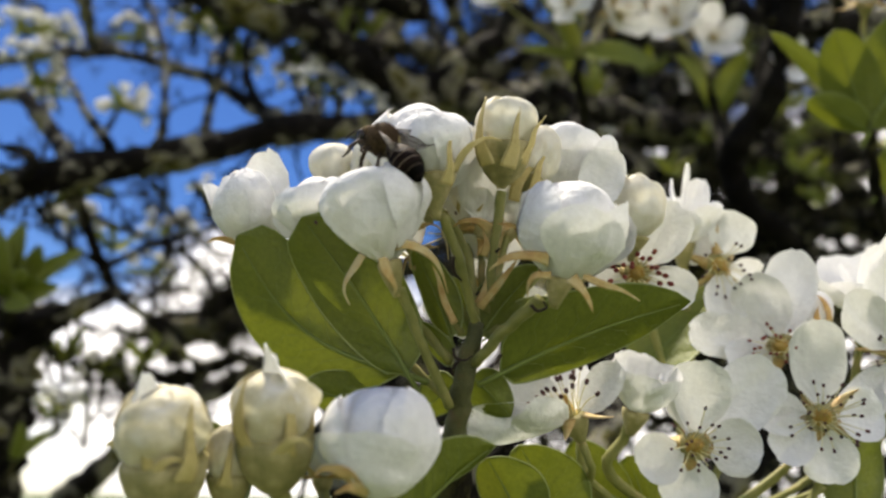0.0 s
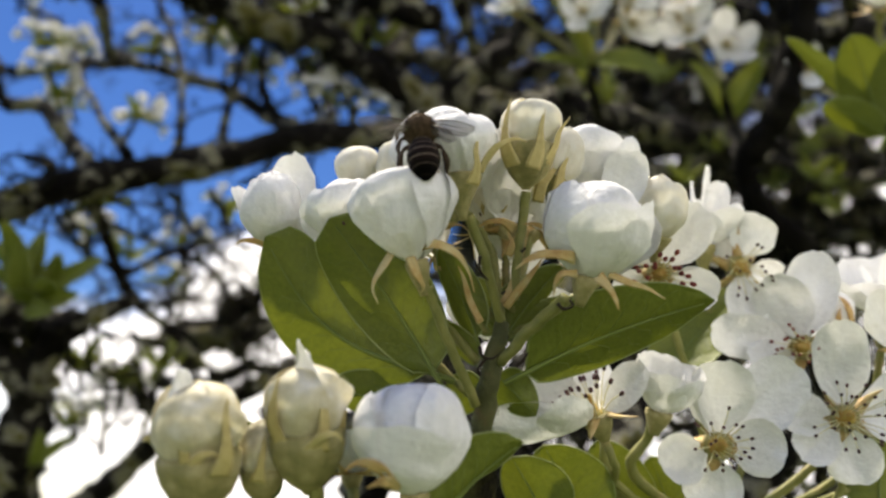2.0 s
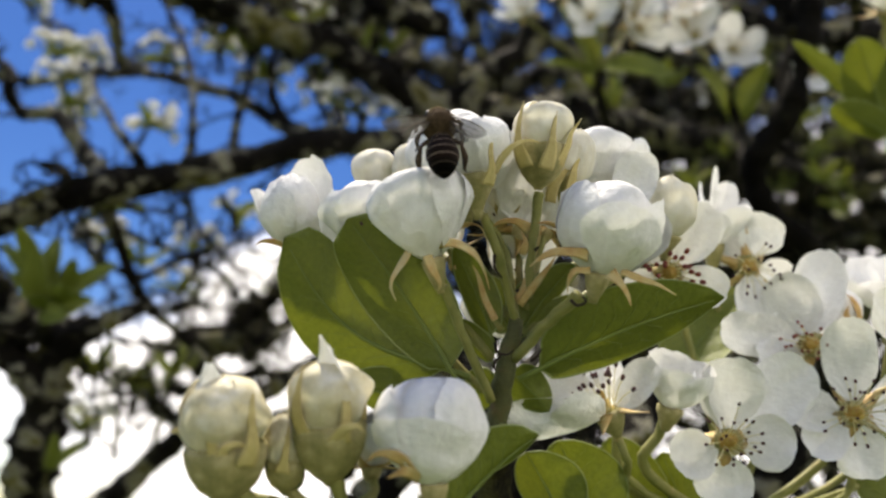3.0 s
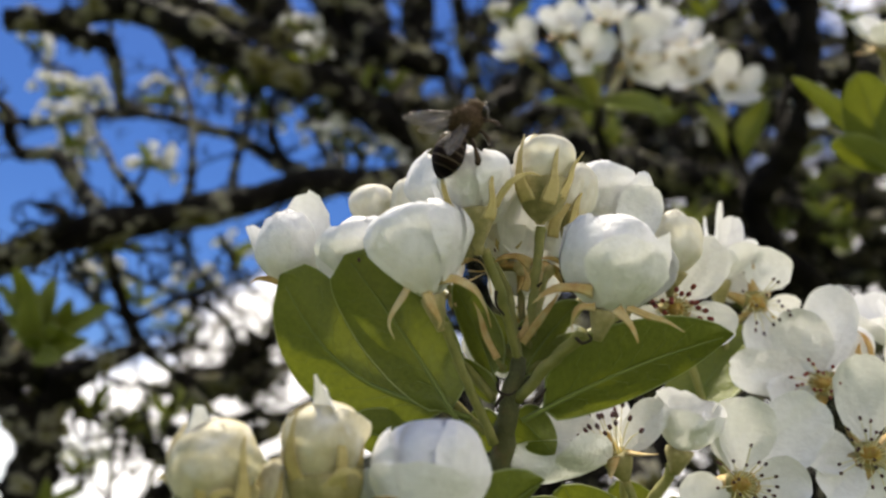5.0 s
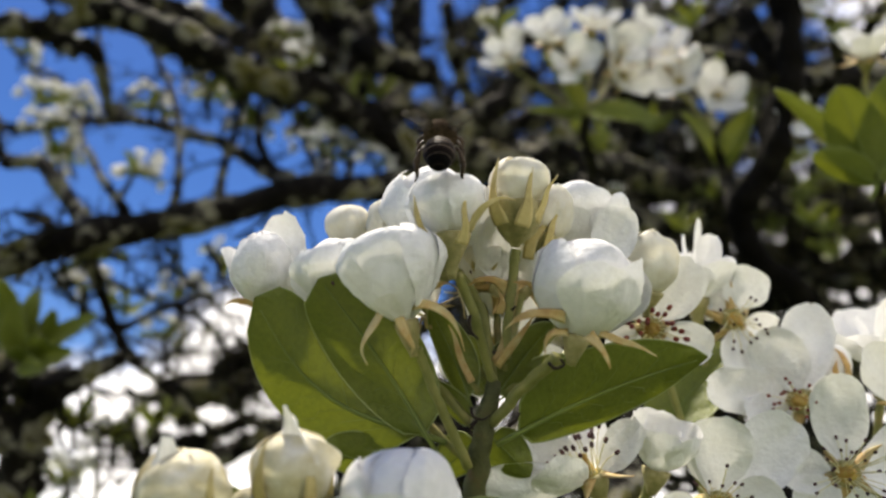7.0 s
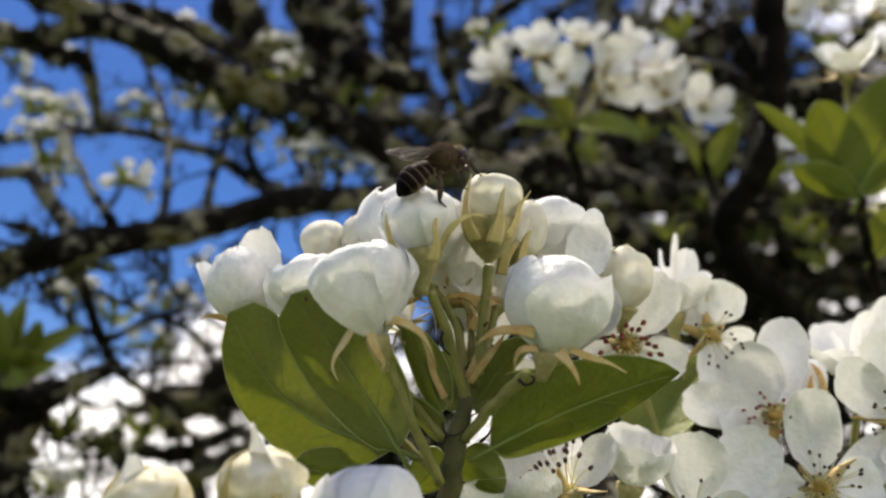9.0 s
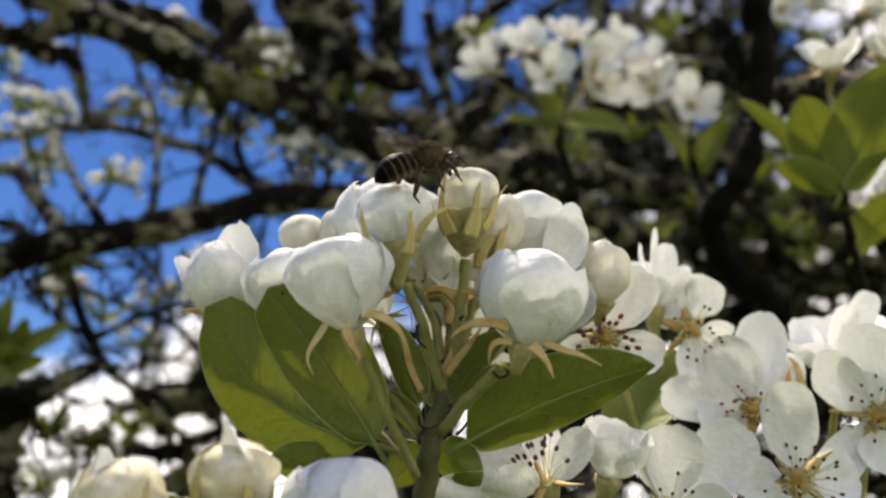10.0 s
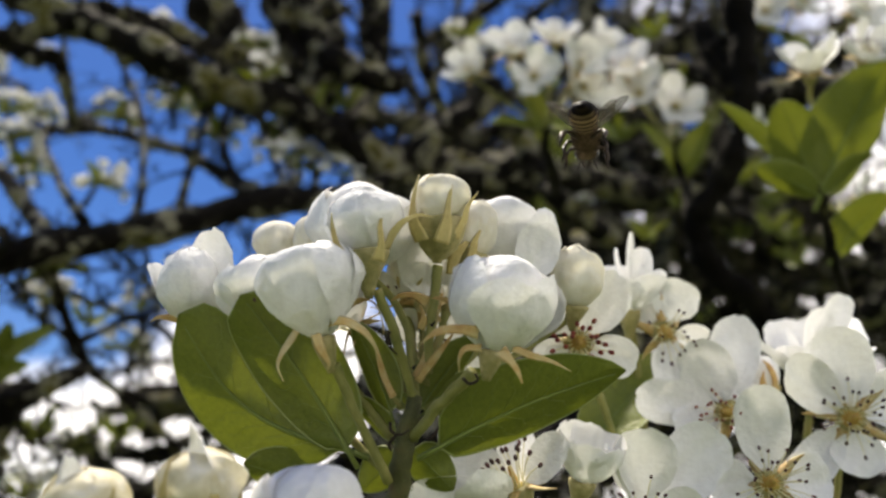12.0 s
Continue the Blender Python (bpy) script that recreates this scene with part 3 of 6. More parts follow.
def leaf_meshes(length, width, fold, droop, seed, nv=18, nu=10, wave=0.05, tip=0.62, sweep=0.0):
    """Blade and midrib of a leaf along +y with its upper face to +z."""
    blade, rib = bmesh.new(), bmesh.new()
    y, z, rows, mid = 0.0, 0.0, [], []
    for j in range(nv + 1):
        v = j / nv
        a = radians(droop) * (v - 0.3)
        half = width / 2 * v ** 0.45 * (1 - v) ** tip / (0.45 / (0.45 + tip)) ** 0.45 / (tip / (0.45 + tip)) ** tip + 0.0001
        row = []
        for i in range(nu + 1):
            u = 2 * i / nu - 1
            f = radians(fold)
            lift = abs(u) ** 1.25 * half * math.sin(f) + wave * width * noise.noise(Vector((u * 1.2 + seed, v * 3, seed))) * abs(u)
            lift += 0.03 * width * math.sin(v * 30 - abs(u) * 8) * (1 - abs(u)) * abs(u) * 2
            row.append(blade.verts.new((u * half * math.cos(f) + sweep * length * math.sin(math.pi * v), y, z + lift)))
        rows.append(row)
        mid.append(Vector((sweep * length * math.sin(math.pi * v), y, z - 0.0002)))
        y += math.cos(a) * length / nv
        z -= math.sin(a) * length / nv
    for p, q in zip(rows, rows[1:]):
        for i in range(nu):
            blade.faces.new((p[i], p[i + 1], q[i + 1], q[i]))
    tube(rib, [Vector((-sweep * 0.3 * length, -0.12 * length, -0.0005))] + mid[:-1], 0.028 * width, 0.006 * width, 6)
    if length > 0.02:
        for j in range(2, nv - 4, 2):
            for s in (-1, 1):
                side = [rows[min(j + round(0.8 * i), nv)][nu // 2 + s * i].co - Vector((0, 0, 0.00006)) for i in range(nu // 2)]
                tube(rib, side, 0.0042 * width, 0.002 * width, 4)
    edge = tube(bmesh.new(), [r[0].co.copy() for r in rows], 0.00020, 0.00014, 4)
    tube(edge, [r[-1].co.copy() for r in rows], 0.00020, 0.00014, 4)
    return blade, rib, edge


def leaf_pose(base, tip, face):
    """A pose at base with y towards tip and z as near as may be to face."""
    y = (Vector(tip) - Vector(base)).normalized()
    z = Vector(face)
    z = (z - y * z.dot(y)).normalized()
    x = y.cross(z)
    return Matrix.Translation(base) @ Matrix((x, y, z)).transposed().to_4x4()


def leaf(parent, base, tip, width, face, fold=18, droop=25, seed=0, label="", wave=0.06, sweep=0.0, tip_power=0.62):
    blade, rib, edge = leaf_meshes((Vector(tip) - Vector(base)).length, width, fold, droop, seed, wave=wave, sweep=sweep, tip=tip_power)
    m = leaf_pose(base, tip, face)
    ob = part("leaf", blade, LEAF, parent, label, m=m)
    part("midrib", rib, RIB, ob, m=m)
    part("margin", edge, LEAF_EDGE, ob, m=m)
    return ob


def down(line, radius, count, length, seed):
    """Fine short hairs along a stalk."""
    rng, bm = random.Random(seed), bmesh.new()
    for _ in range(count):
        k = rng.randrange(len(line) - 1)
        p = line[k].lerp(line[k + 1], rng.random())
        t = (line[k + 1] - line[k]).normalized()
        a = t.orthogonal().normalized()
        w = (a * rng.gauss(0, 1) + t.cross(a) * rng.gauss(0, 1)).normalized()
        tip = p + w * (radius + length * rng.uniform(0.4, 1.2)) + t * length * rng.uniform(-0.7, 0.7)
        q = p + w * radius * 0.9
        bm.faces.new((bm.verts.new(q + t * 0.00004), bm.verts.new(q - t * 0.00004), bm.verts.new(tip)))
    return bm


def stalk(parent, points, r0, r1, name="stalk", mat=None, rough=0.18, sides=8, hairs=0):
    line = spline([Vector(p) - WORLD[parent].translation for p in points], 6)
    line = [q + Vector((noise.noise(q * 300), noise.noise(q * 300 + Vector((7, 0, 0))), noise.noise(q * 300 + Vector((0, 9, 0))))) * r0 * 0.35 for q in line]
    ob = part(name, tube(bmesh.new(), line, r0, r1, sides, rough, 3.0), mat or STALK, parent, m=WORLD[parent].copy())
    if hairs:
        tagged(part("down", down(line, r0, hairs, 0.0005, len(points)), RIB, ob, m=WORLD[parent].copy()), kind="stuff")
    return ob


def ring(count, length, width, opening, curl, cup, first=0.0, vary=0.0, seed=0):
    rng = random.Random(seed)
    return [(first + 360 * k / count + rng.uniform(-8, 8), length * rng.uniform(1 - 0.1 * vary, 1 + 0.1 * vary), width, opening + rng.uniform(-14, 14) * vary,
             curl + rng.uniform(-20, 20) * vary, cup) for k in range(count)]


# ---- the tree: trunk and boughs ----
tree = thing("pear_tree", (1.5, 2.1, 0), "old pear tree with dark lichened boughs in blossom", "tree")


def wander(rng, start, way, length, steps, jag):
    """A crooked line."""
    p, line = Vector(start), [Vector(start)]
    way = Vector(way).normalized()
    for _ in range(steps):
        way = (way + Vector((rng.gauss(0, jag), rng.gauss(0, jag), rng.gauss(0, jag)))).normalized()
        p = p + way * length / steps
        line.append(p.copy())
    return line


def twig_tangle(line, count, length, radius, seed, lean=(0, 0, 0), depth=2):
    """Crooked twigs and knobbly spurs that leave a bough, as one mesh."""
    rng, bm = random.Random(seed), bmesh.new()

    def grow(start, way, l, r, d):
        path = wander(rng, start, way, l, 6, 0.28)
        tube(bm, path, r, r * 0.45, 5, 0.3, rng.random() * 9)
        if d:
            for _ in range(rng.randint(2, 4)):
                k = rng.randint(1, 6)
                side = Vector((rng.gauss(0, 1), rng.gauss(0, 1), rng.gauss(0, 1))).normalized()
                grow(path[k], side + (path[k] - path[k - 1]).normalized() * 0.5, l * rng.uniform(0.25, 0.55), r * 0.6, d - 1)

    for _ in range(count):
        q = line[rng.randrange(len(line))]
        side = (Vector((rng.gauss(0, 1), rng.gauss(0, 1), rng.gauss(0, 1))) + Vector(lean)).normalized()
        grow(q, side, length * rng.uniform(0.4, 1.2), radius * rng.uniform(0.6, 1.2), depth)
    return bm


BOUGHS = []


def bough(points, r0, r1, twigs=0, twig_len=0.08, twig_r=0.0022, seed=1, rough=0.4, lean=(0, 0, 0), name="branch", depth=2, mat=None):
    line = spline(points, 10)
    jag = min(r0, 0.012) * 0.5
    line = [q + Vector((noise.noise(q * 16 + Vector((seed, 0, 0))), noise.noise(q * 16 + Vector((0, seed, 5))), noise.noise(q * 16 + Vector((3, 0, seed))))) * jag for q in line]
    o = WORLD[tree].translation
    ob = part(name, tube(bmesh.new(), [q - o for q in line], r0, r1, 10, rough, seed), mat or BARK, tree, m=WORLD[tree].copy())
    if twigs:
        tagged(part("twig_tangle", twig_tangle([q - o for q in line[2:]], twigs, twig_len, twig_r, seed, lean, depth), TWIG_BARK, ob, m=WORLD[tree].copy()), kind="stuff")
    BOUGHS.append(line)
    return ob


bough([(2.3, 1.9, -0.05), (2.28, 1.9, 0.8), (2.25, 1.9, 1.6), (2.2, 1.85, 2.4), (2.1, 1.8, 3.2), (2.05, 1.85, 3.9)], 0.17, 0.05, 0, seed=2, rough=0.25, name="trunk")
for k, (z, way) in enumerate(((2.3, (0.8, 0.4, 0.5)), (2.6, (-0.3, 0.9, 0.5)), (2.8, (0.5, -0.7, 0.6)), (3.1, (-0.8, 0.3, 0.7)), (3.5, (0.3, 0.5, 0.9)))):
    rng = random.Random(700 + k)
    bough(wander(rng, (2.2 - 0.09 * (z - 2.3), 1.84, z), way, 1.5, 7, 0.3), 0.055, 0.012, 40, 0.3, 0.008, seed=700 + k, name="limb")
bough([(2.22, 1.86, 2.1), (1.5, 1.5, 2.15), (0.666, 0.962, 2.1242), (0.2712, 0.7168, 2.0661), (0.1051, 0.6014, 2.0316), (-0.0046, 0.5281, 1.9981), (-0.0466, 0.4947, 2.0028), (-0.083, 0.478, 2.0206), (-0.1181, 0.467, 2.0215), (-0.1478, 0.4541, 2.0282), (-0.1837, 0.4473, 2.048), (-0.3021, 0.4486, 2.105)], 0.016, 0.011, 34, 0.06, 0.0022, seed=3, rough=0.55, name="limb")
bough([(0.0043, 0.5309, 1.9898), (-0.0372, 0.5001, 1.9561), (-0.0849, 0.4468, 1.9262), (-0.1166, 0.4186, 1.9003), (-0.1509, 0.404, 1.8809), (-0.1891, 0.3973, 1.8692), (-0.2186, 0.3954, 1.8593), (-0.2597, 0.3991, 1.8482), (-0.3271, 0.4135, 1.8366)], 0.0098, 0.0094, 40, 0.045, 0.0016, seed=4)
bough([(-0.0849, 0.446, 1.9286), (-0.1016, 0.4538, 1.9366), (-0.1405, 0.4926, 1.9773), (-0.1726, 0.5247, 2.0071), (-0.2218, 0.5567, 2.0367), (-0.2707, 0.5887, 2.0666), (-0.3302, 0.6068, 2.0751), (-0.3873, 0.6268, 2.078), (-0.4853, 0.6399, 2.1008)], 0.0050, 0.0046, 8, 0.05, 0.0016, seed=5)
bough([(-0.1908, 0.3953, 1.8753), (-0.2217, 0.4218, 1.9057), (-0.2544, 0.4412, 1.9414), (-0.2856, 0.4587, 1.9521), (-0.296, 0.4541, 1.9654), (-0.301, 0.4585, 1.9835), (-0.3266, 0.4621, 2.0038)], 0.0055, 0.0035, 6, 0.03, 0.0014, seed=6)
for k, pts in enumerate((
        [(-0.1509, 0.4023, 1.8858), (-0.1666, 0.4466, 1.9263), (-0.1851, 0.4886, 1.9887), (-0.2037, 0.5138, 2.0386), (-0.2364, 0.5346, 2.1013), (-0.2498, 0.5337, 2.1347)],
        [(-0.2657, 0.5887, 2.0666), (-0.2941, 0.5948, 2.0795), (-0.3029, 0.5816, 2.1179), (-0.3058, 0.5668, 2.1612)],
        [(-0.1289, 0.4127, 1.9019), (-0.1401, 0.4584, 1.9537), (-0.1427, 0.4833, 2.0046), (-0.14, 0.4746, 2.03)],
        [(-0.0932, 0.4493, 1.9344), (-0.1094, 0.4603, 1.9485), (-0.1216, 0.471, 1.9787), (-0.122, 0.4707, 2.0108), (-0.1109, 0.4718, 2.023)],
        [(-0.0768, 0.4621, 1.9433), (-0.091, 0.4926, 1.9776), (-0.1086, 0.5195, 2.0225), (-0.1154, 0.5138, 2.0392)],
        [(-0.2154, 0.394, 1.8635), (-0.2149, 0.3892, 1.8776), (-0.2282, 0.3876, 1.882)],
        [(-0.3699, 0.6464, 2.1443), (-0.4145, 0.6477, 2.1714), (-0.4374, 0.6367, 2.2034)],
        [(-0.3302, 0.6068, 2.0751), (-0.371, 0.632, 2.1248), (-0.4088, 0.6504, 2.1633)],
        [(-0.0598, 0.4807, 1.9509), (-0.06, 0.5117, 1.9837), (-0.043, 0.5076, 1.996)],
        [(-0.1752, 0.3967, 1.8866), (-0.1993, 0.4184, 1.9157), (-0.2742, 0.5245, 2.0068), (-0.3204, 0.5989, 2.0673)])):
    bough(pts, 0.0042 if k in (1, 3, 5) else 0.0030, 0.0022, 5, 0.035, 0.0013, seed=40 + k)
# low boughs against the cloud
bough([(-0.2451, 0.4662, 1.694), (-0.2345, 0.4487, 1.732), (-0.2271, 0.4348, 1.761), (-0.2166, 0.4249, 1.7829), (-0.202, 0.4212, 1.7947), (-0.1849, 0.4223, 1.8027), (-0.1711, 0.4294, 1.8117)], 0.0150, 0.0034, 10, 0.035, 0.0014, seed=7, rough=0.55)
bough([(-0.28, 0.426, 1.8201), (-0.2517, 0.427, 1.8071), (-0.2271, 0.4276, 1.7949), (-0.2039, 0.4251, 1.7956)], 0.012, 0.008, 14, 0.045, 0.0016, seed=96, rough=0.5)
bough([(-0.2735, 0.4321, 1.805), (-0.2483, 0.4282, 1.788), (-0.2303, 0.4301, 1.7726), (-0.2198, 0.4339, 1.7578)], 0.011, 0.010, 8, 0.04, 0.0016, seed=97, rough=0.5)
bough([(-0.267, 0.4224, 1.8291), (-0.2507, 0.4219, 1.809), (-0.239, 0.4252, 1.7874)], 0.007, 0.008, 6, 0.04, 0.0016, seed=98, rough=0.5)
bough([(-0.2615, 0.6056, 1.696), (-0.1996, 0.584, 1.7496), (-0.1598, 0.5798, 1.7732), (-0.1298, 0.5888, 1.7909), (-0.0931, 0.6192, 1.8226)], 0.010, 0.006, 10, 0.06, 0.0016, seed=8)
for k, (r, pts) in enumerate((
        (0.0036, [(-0.197, 0.4093, 1.8615), (-0.1949, 0.4247, 1.8501), (-0.187, 0.4391, 1.8279), (-0.1781, 0.4475, 1.815), (-0.1657, 0.4592, 1.8047), (-0.1511, 0.4757, 1.7907), (-0.1372, 0.4924, 1.776)]),
        (0.0022, [(-0.187, 0.4391, 1.8279), (-0.1756, 0.4542, 1.8439), (-0.1614, 0.4616, 1.8522), (-0.1414, 0.4728, 1.8644), (-0.1269, 0.4803, 1.8726)]),
        (0.0026, [(-0.1614, 0.4619, 1.8515), (-0.1465, 0.4755, 1.8445), (-0.137, 0.4869, 1.8296), (-0.1294, 0.5015, 1.8068), (-0.1269, 0.5177, 1.78)]),
        (0.0016, [(-0.1781, 0.4475, 1.815), (-0.1696, 0.4598, 1.8167), (-0.1584, 0.4664, 1.827), (-0.1566, 0.472, 1.8397)]),
        (0.0030, [(-0.1279, 0.5029, 1.8033), (-0.1153, 0.5092, 1.8145), (-0.0952, 0.5217, 1.8236), (-0.0732, 0.5303, 1.8289)]),
        (0.0018, [(-0.1668, 0.4428, 1.8854), (-0.1617, 0.4574, 1.8759), (-0.156, 0.4678, 1.8635), (-0.1539, 0.4772, 1.8535)]),
        (0.0018, [(-0.1421, 0.4423, 1.8867), (-0.1378, 0.4572, 1.8765), (-0.1312, 0.4676, 1.8641), (-0.1179, 0.4868, 1.8566)]),
        (0.0020, [(-0.2234, 0.4208, 1.8597), (-0.2148, 0.4365, 1.8475), (-0.1874, 0.44, 1.8282)]),
        (0.0024, [(-0.134, 0.4883, 1.8262), (-0.1179, 0.4952, 1.8357), (-0.1088, 0.4992, 1.8525)]),
        (0.0020, [(-0.2015, 0.4208, 1.8597), (-0.1883, 0.4434, 1.8571), (-0.1746, 0.4555, 1.8539), (-0.1614, 0.4616, 1.8522)]),
        (0.0017, [(-0.2121, 0.5058, 1.7294), (-0.21, 0.4952, 1.7556), (-0.2078, 0.4886, 1.772), (-0.2015, 0.4841, 1.7831)]),
        (0.0017, [(-0.1927, 0.5164, 1.73), (-0.1869, 0.5069, 1.7534), (-0.1884, 0.4988, 1.7735), (-0.1963, 0.4915, 1.7916)]),
        (0.0014, [(-0.1855, 0.5028, 1.7634), (-0.1783, 0.4995, 1.7771), (-0.1772, 0.4951, 1.7959)]),
        (0.0012, [(-0.2216, 0.4445, 1.7744), (-0.2068, 0.4558, 1.773), (-0.2077, 0.4866, 1.7717)]))):
    bough(pts, r, r * 0.6, 8, 0.030, 0.0010, seed=60 + k)
for k in range(12):
    rng = random.Random(400 + k)
    c = Vector((-0.1653, 0.6041, 1.8064)) + Vector((rng.uniform(-0.045, 0.035), rng.uniform(-0.05, 0.12), rng.uniform(-0.05, 0.03)))
    bough(wander(rng, c, (rng.uniform(-1, 1), rng.uniform(-0.5, 0.5), rng.uniform(0, 1)), 0.075, 5, 0.4), 0.009, 0.003, 9, 0.035, 0.0016, seed=80 + k, rough=0.55)
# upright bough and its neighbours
bough([(0.1850, 0.3212, 1.9861), (0.1828, 0.3261, 1.9408), (0.1795, 0.3311, 1.9109), (0.1705, 0.3402, 1.884), (0.1569, 0.3521, 1.8646), (0.1647, 0.3642, 1.8447), (0.1934, 0.3774, 1.8217), (0.2331, 0.4234, 1.7801)], 0.0074, 0.0060, 4, 0.04, 0.0016, seed=9, rough=0.5, mat=SHADED_BARK)
bough([(0.1704, 0.3432, 1.9834), (0.1745, 0.3339, 1.9536), (0.1780, 0.3334, 1.9283), (0.1686, 0.3516, 1.8849)], 0.0058, 0.0050, 2, 0.03, seed=19, mat=SHADED_BARK)
bough([(0.435, 0.5523, 2.0848), (0.3131, 0.5095, 2.0545), (0.2778, 0.5116, 2.048), (0.2161, 0.5376, 2.0953), (0.1502, 0.5656, 2.075)], 0.013, 0.008, 10, 0.06, seed=10)
bough([(-0.0244, 0.5584, 2.2185), (-0.0247, 0.5683, 2.1279), (-0.0297, 0.5609, 2.0876), (-0.0401, 0.5224, 2.0146)], 0.015, 0.015, 20, 0.05, 0.0025, seed=12, name="limb")
bough([(-0.0717, 0.5194, 2.1469), (-0.0601, 0.5178, 2.0898), (-0.0732, 0.4938, 2.0362)], 0.012, 0.010, 8, 0.04, 0.0022, seed=16)
bough([(-0.0789, 0.5012, 2.1669), (-0.067, 0.5062, 2.1017), (-0.038, 0.4993, 2.0641), (-0.0031, 0.5204, 2.0631)], 0.011, 0.010, 8, 0.05, 0.0022, seed=17)
bough([(-0.3233, 0.4629, 2.0658), (-0.278, 0.4622, 2.0646), (-0.2283, 0.4486, 2.0682), (-0.174, 0.4579, 2.0422), (-0.1411, 0.4705, 2.0358), (-0.1047, 0.4903, 2.0377)], 0.0095, 0.012, 16, 0.04, 0.0024, seed=18, rough=0.65)
bough([(-0.2411, 0.4628, 2.0869), (-0.2157, 0.47, 2.0941), (-0.1618, 0.4845, 2.0818), (-0.1131, 0.4993, 2.0689), (-0.0747, 0.5136, 2.058)], 0.008, 0.010, 8, 0.04, 0.002, seed=23, rough=0.6)
bough([(-0.2747, 0.4618, 2.0653), (-0.2672, 0.4626, 2.05), (-0.2468, 0.4627, 2.0482), (-0.2401, 0.4752, 2.0307), (-0.2545, 0.5202, 2.0275)], 0.0095, 0.0035, 6, 0.03, 0.002, seed=24, rough=0.65)
bough([(-0.1048, 0.5072, 2.1541), (-0.0914, 0.5149, 2.1084), (-0.0734, 0.5189, 2.0714), (-0.0568, 0.5201, 2.0412)], 0.014, 0.012, 6, 0.04, 0.002, seed=25, rough=0.6)
bough([(0.077, 0.5252, 2.0691), (0.0557, 0.5246, 2.0396), (0.0306, 0.5209, 2.0192), (0.0042, 0.5302, 1.9919)], 0.011, 0.010, 8, 0.03, seed=13)
bough([(0.0862, 0.4873, 1.9944), (0.1112, 0.5006, 1.9555), (0.1636, 0.5481, 1.9407), (0.2173, 0.5986, 1.9169)], 0.009, 0.008, 8, 0.05, seed=15)
bough([(-0.1668, 0.512, 2.1412), (-0.1225, 0.5196, 2.0956), (-0.084, 0.5234, 2.0597), (-0.0535, 0.5259, 2.0268), (-0.0175, 0.5334, 2.0081), (0.0347, 0.5465, 2.0025), (0.1065, 0.5667, 2.0057)], 0.016, 0.017, 26, 0.05, 0.0024, seed=21, rough=0.55, name="limb")
bough([(-0.07, 0.5207, 2.173), (-0.0537, 0.5261, 2.1062), (-0.0657, 0.5251, 2.0554)], 0.011, 0.012, 12, 0.05, 0.0024, seed=22, rough=0.5)
for k, pts in enumerate(([(-0.0627, 0.4036, 1.7155), (-0.0241, 0.4002, 1.7505), (0.0047, 0.4028, 1.7709), (0.0359, 0.4125, 1.8003)], [(-0.0371, 0.3775, 1.6999), (-0.0011, 0.3724, 1.7392), (0.0241, 0.3795, 1.7751)], [(0.0282, 0.3505, 1.7134), (0.0157, 0.39, 1.7492), (-0.0076, 0.4294, 1.785), (-0.0217, 0.4518, 1.8098)])):
    bough(pts, 0.010, 0.006, 12, 0.05, 0.002, seed=110 + k, rough=0.55)
for k in range(18):
    rng = random.Random(540 + k)
    start = Vector((rng.uniform(-0.05, 0.22), 1, 0)) * rng.uniform(0.8, 1.25)
    start.z = 1.7 + start.y * rng.uniform(0.44, 0.66)
    bough(wander(rng, start, (rng.uniform(0.3, 1), rng.uniform(-0.3, 0.3), rng.uniform(-0.4, 0.4)), rng.uniform(0.25, 0.4), 5, 0.3), rng.uniform(0.010, 0.018), 0.009, 12, 0.09, 0.0030, seed=540 + k, rough=0.55)
for k in range(16):
    rng = random.Random(500 + k)
    start = Vector((rng.uniform(0.30, 0.62), rng.uniform(0.75, 1.2), 0))
    start.z = 1.7 + start.y * rng.uniform(0.42, 0.72)
    bough(wander(rng, start, (rng.uniform(-1, 1), rng.uniform(-0.3, 0.3), rng.uniform(-0.6, 0.6)), rng.uniform(0.3, 0.6), 5, 0.3), 0.013, 0.006, 14, 0.11, 0.0030, seed=500 + k)
# the bough under the shoots, below the view
bough([(2.2, 1.87, 1.5), (0.9, 0.9, 1.5), (0.5, 0.5, 1.55), (0.25, 0.26, 1.62), (0.0897, 0.2032, 1.6641), (0.0349, 0.1717, 1.6754), (0.0099, 0.1572, 1.6847), (-0.0127, 0.1347, 1.6869), (-0.0306, 0.1293, 1.6844), (-0.0564, 0.1298, 1.6778)], 0.024, 0.0030, 0, seed=14)

for k, pts in enumerate((
        [(-0.0044, 0.2738, 1.6897), (0.0248, 0.3056, 1.7177), (0.0549, 0.3387, 1.7427), (0.0891, 0.3585, 1.7737), (0.1314, 0.384, 1.8173)],
        [(0.0414, 0.2847, 1.6893), (0.0742, 0.3161, 1.7184), (0.0992, 0.347, 1.7487), (0.1528, 0.3795, 1.7751), (0.2215, 0.4032, 1.8232)],
        [(0.1254, 0.3569, 1.6977), (0.1592, 0.3564, 1.7255), (0.2078, 0.3675, 1.7515), (0.2698, 0.3995, 1.7791)],
        [(0.0212, 0.3244, 1.6979), (0.0518, 0.3995, 1.7791), (0.0782, 0.432, 1.832), (0.121, 0.4763, 1.9094)])):
    bough(pts, 0.009, 0.007, 16, 0.05, 0.0022, seed=90 + k)
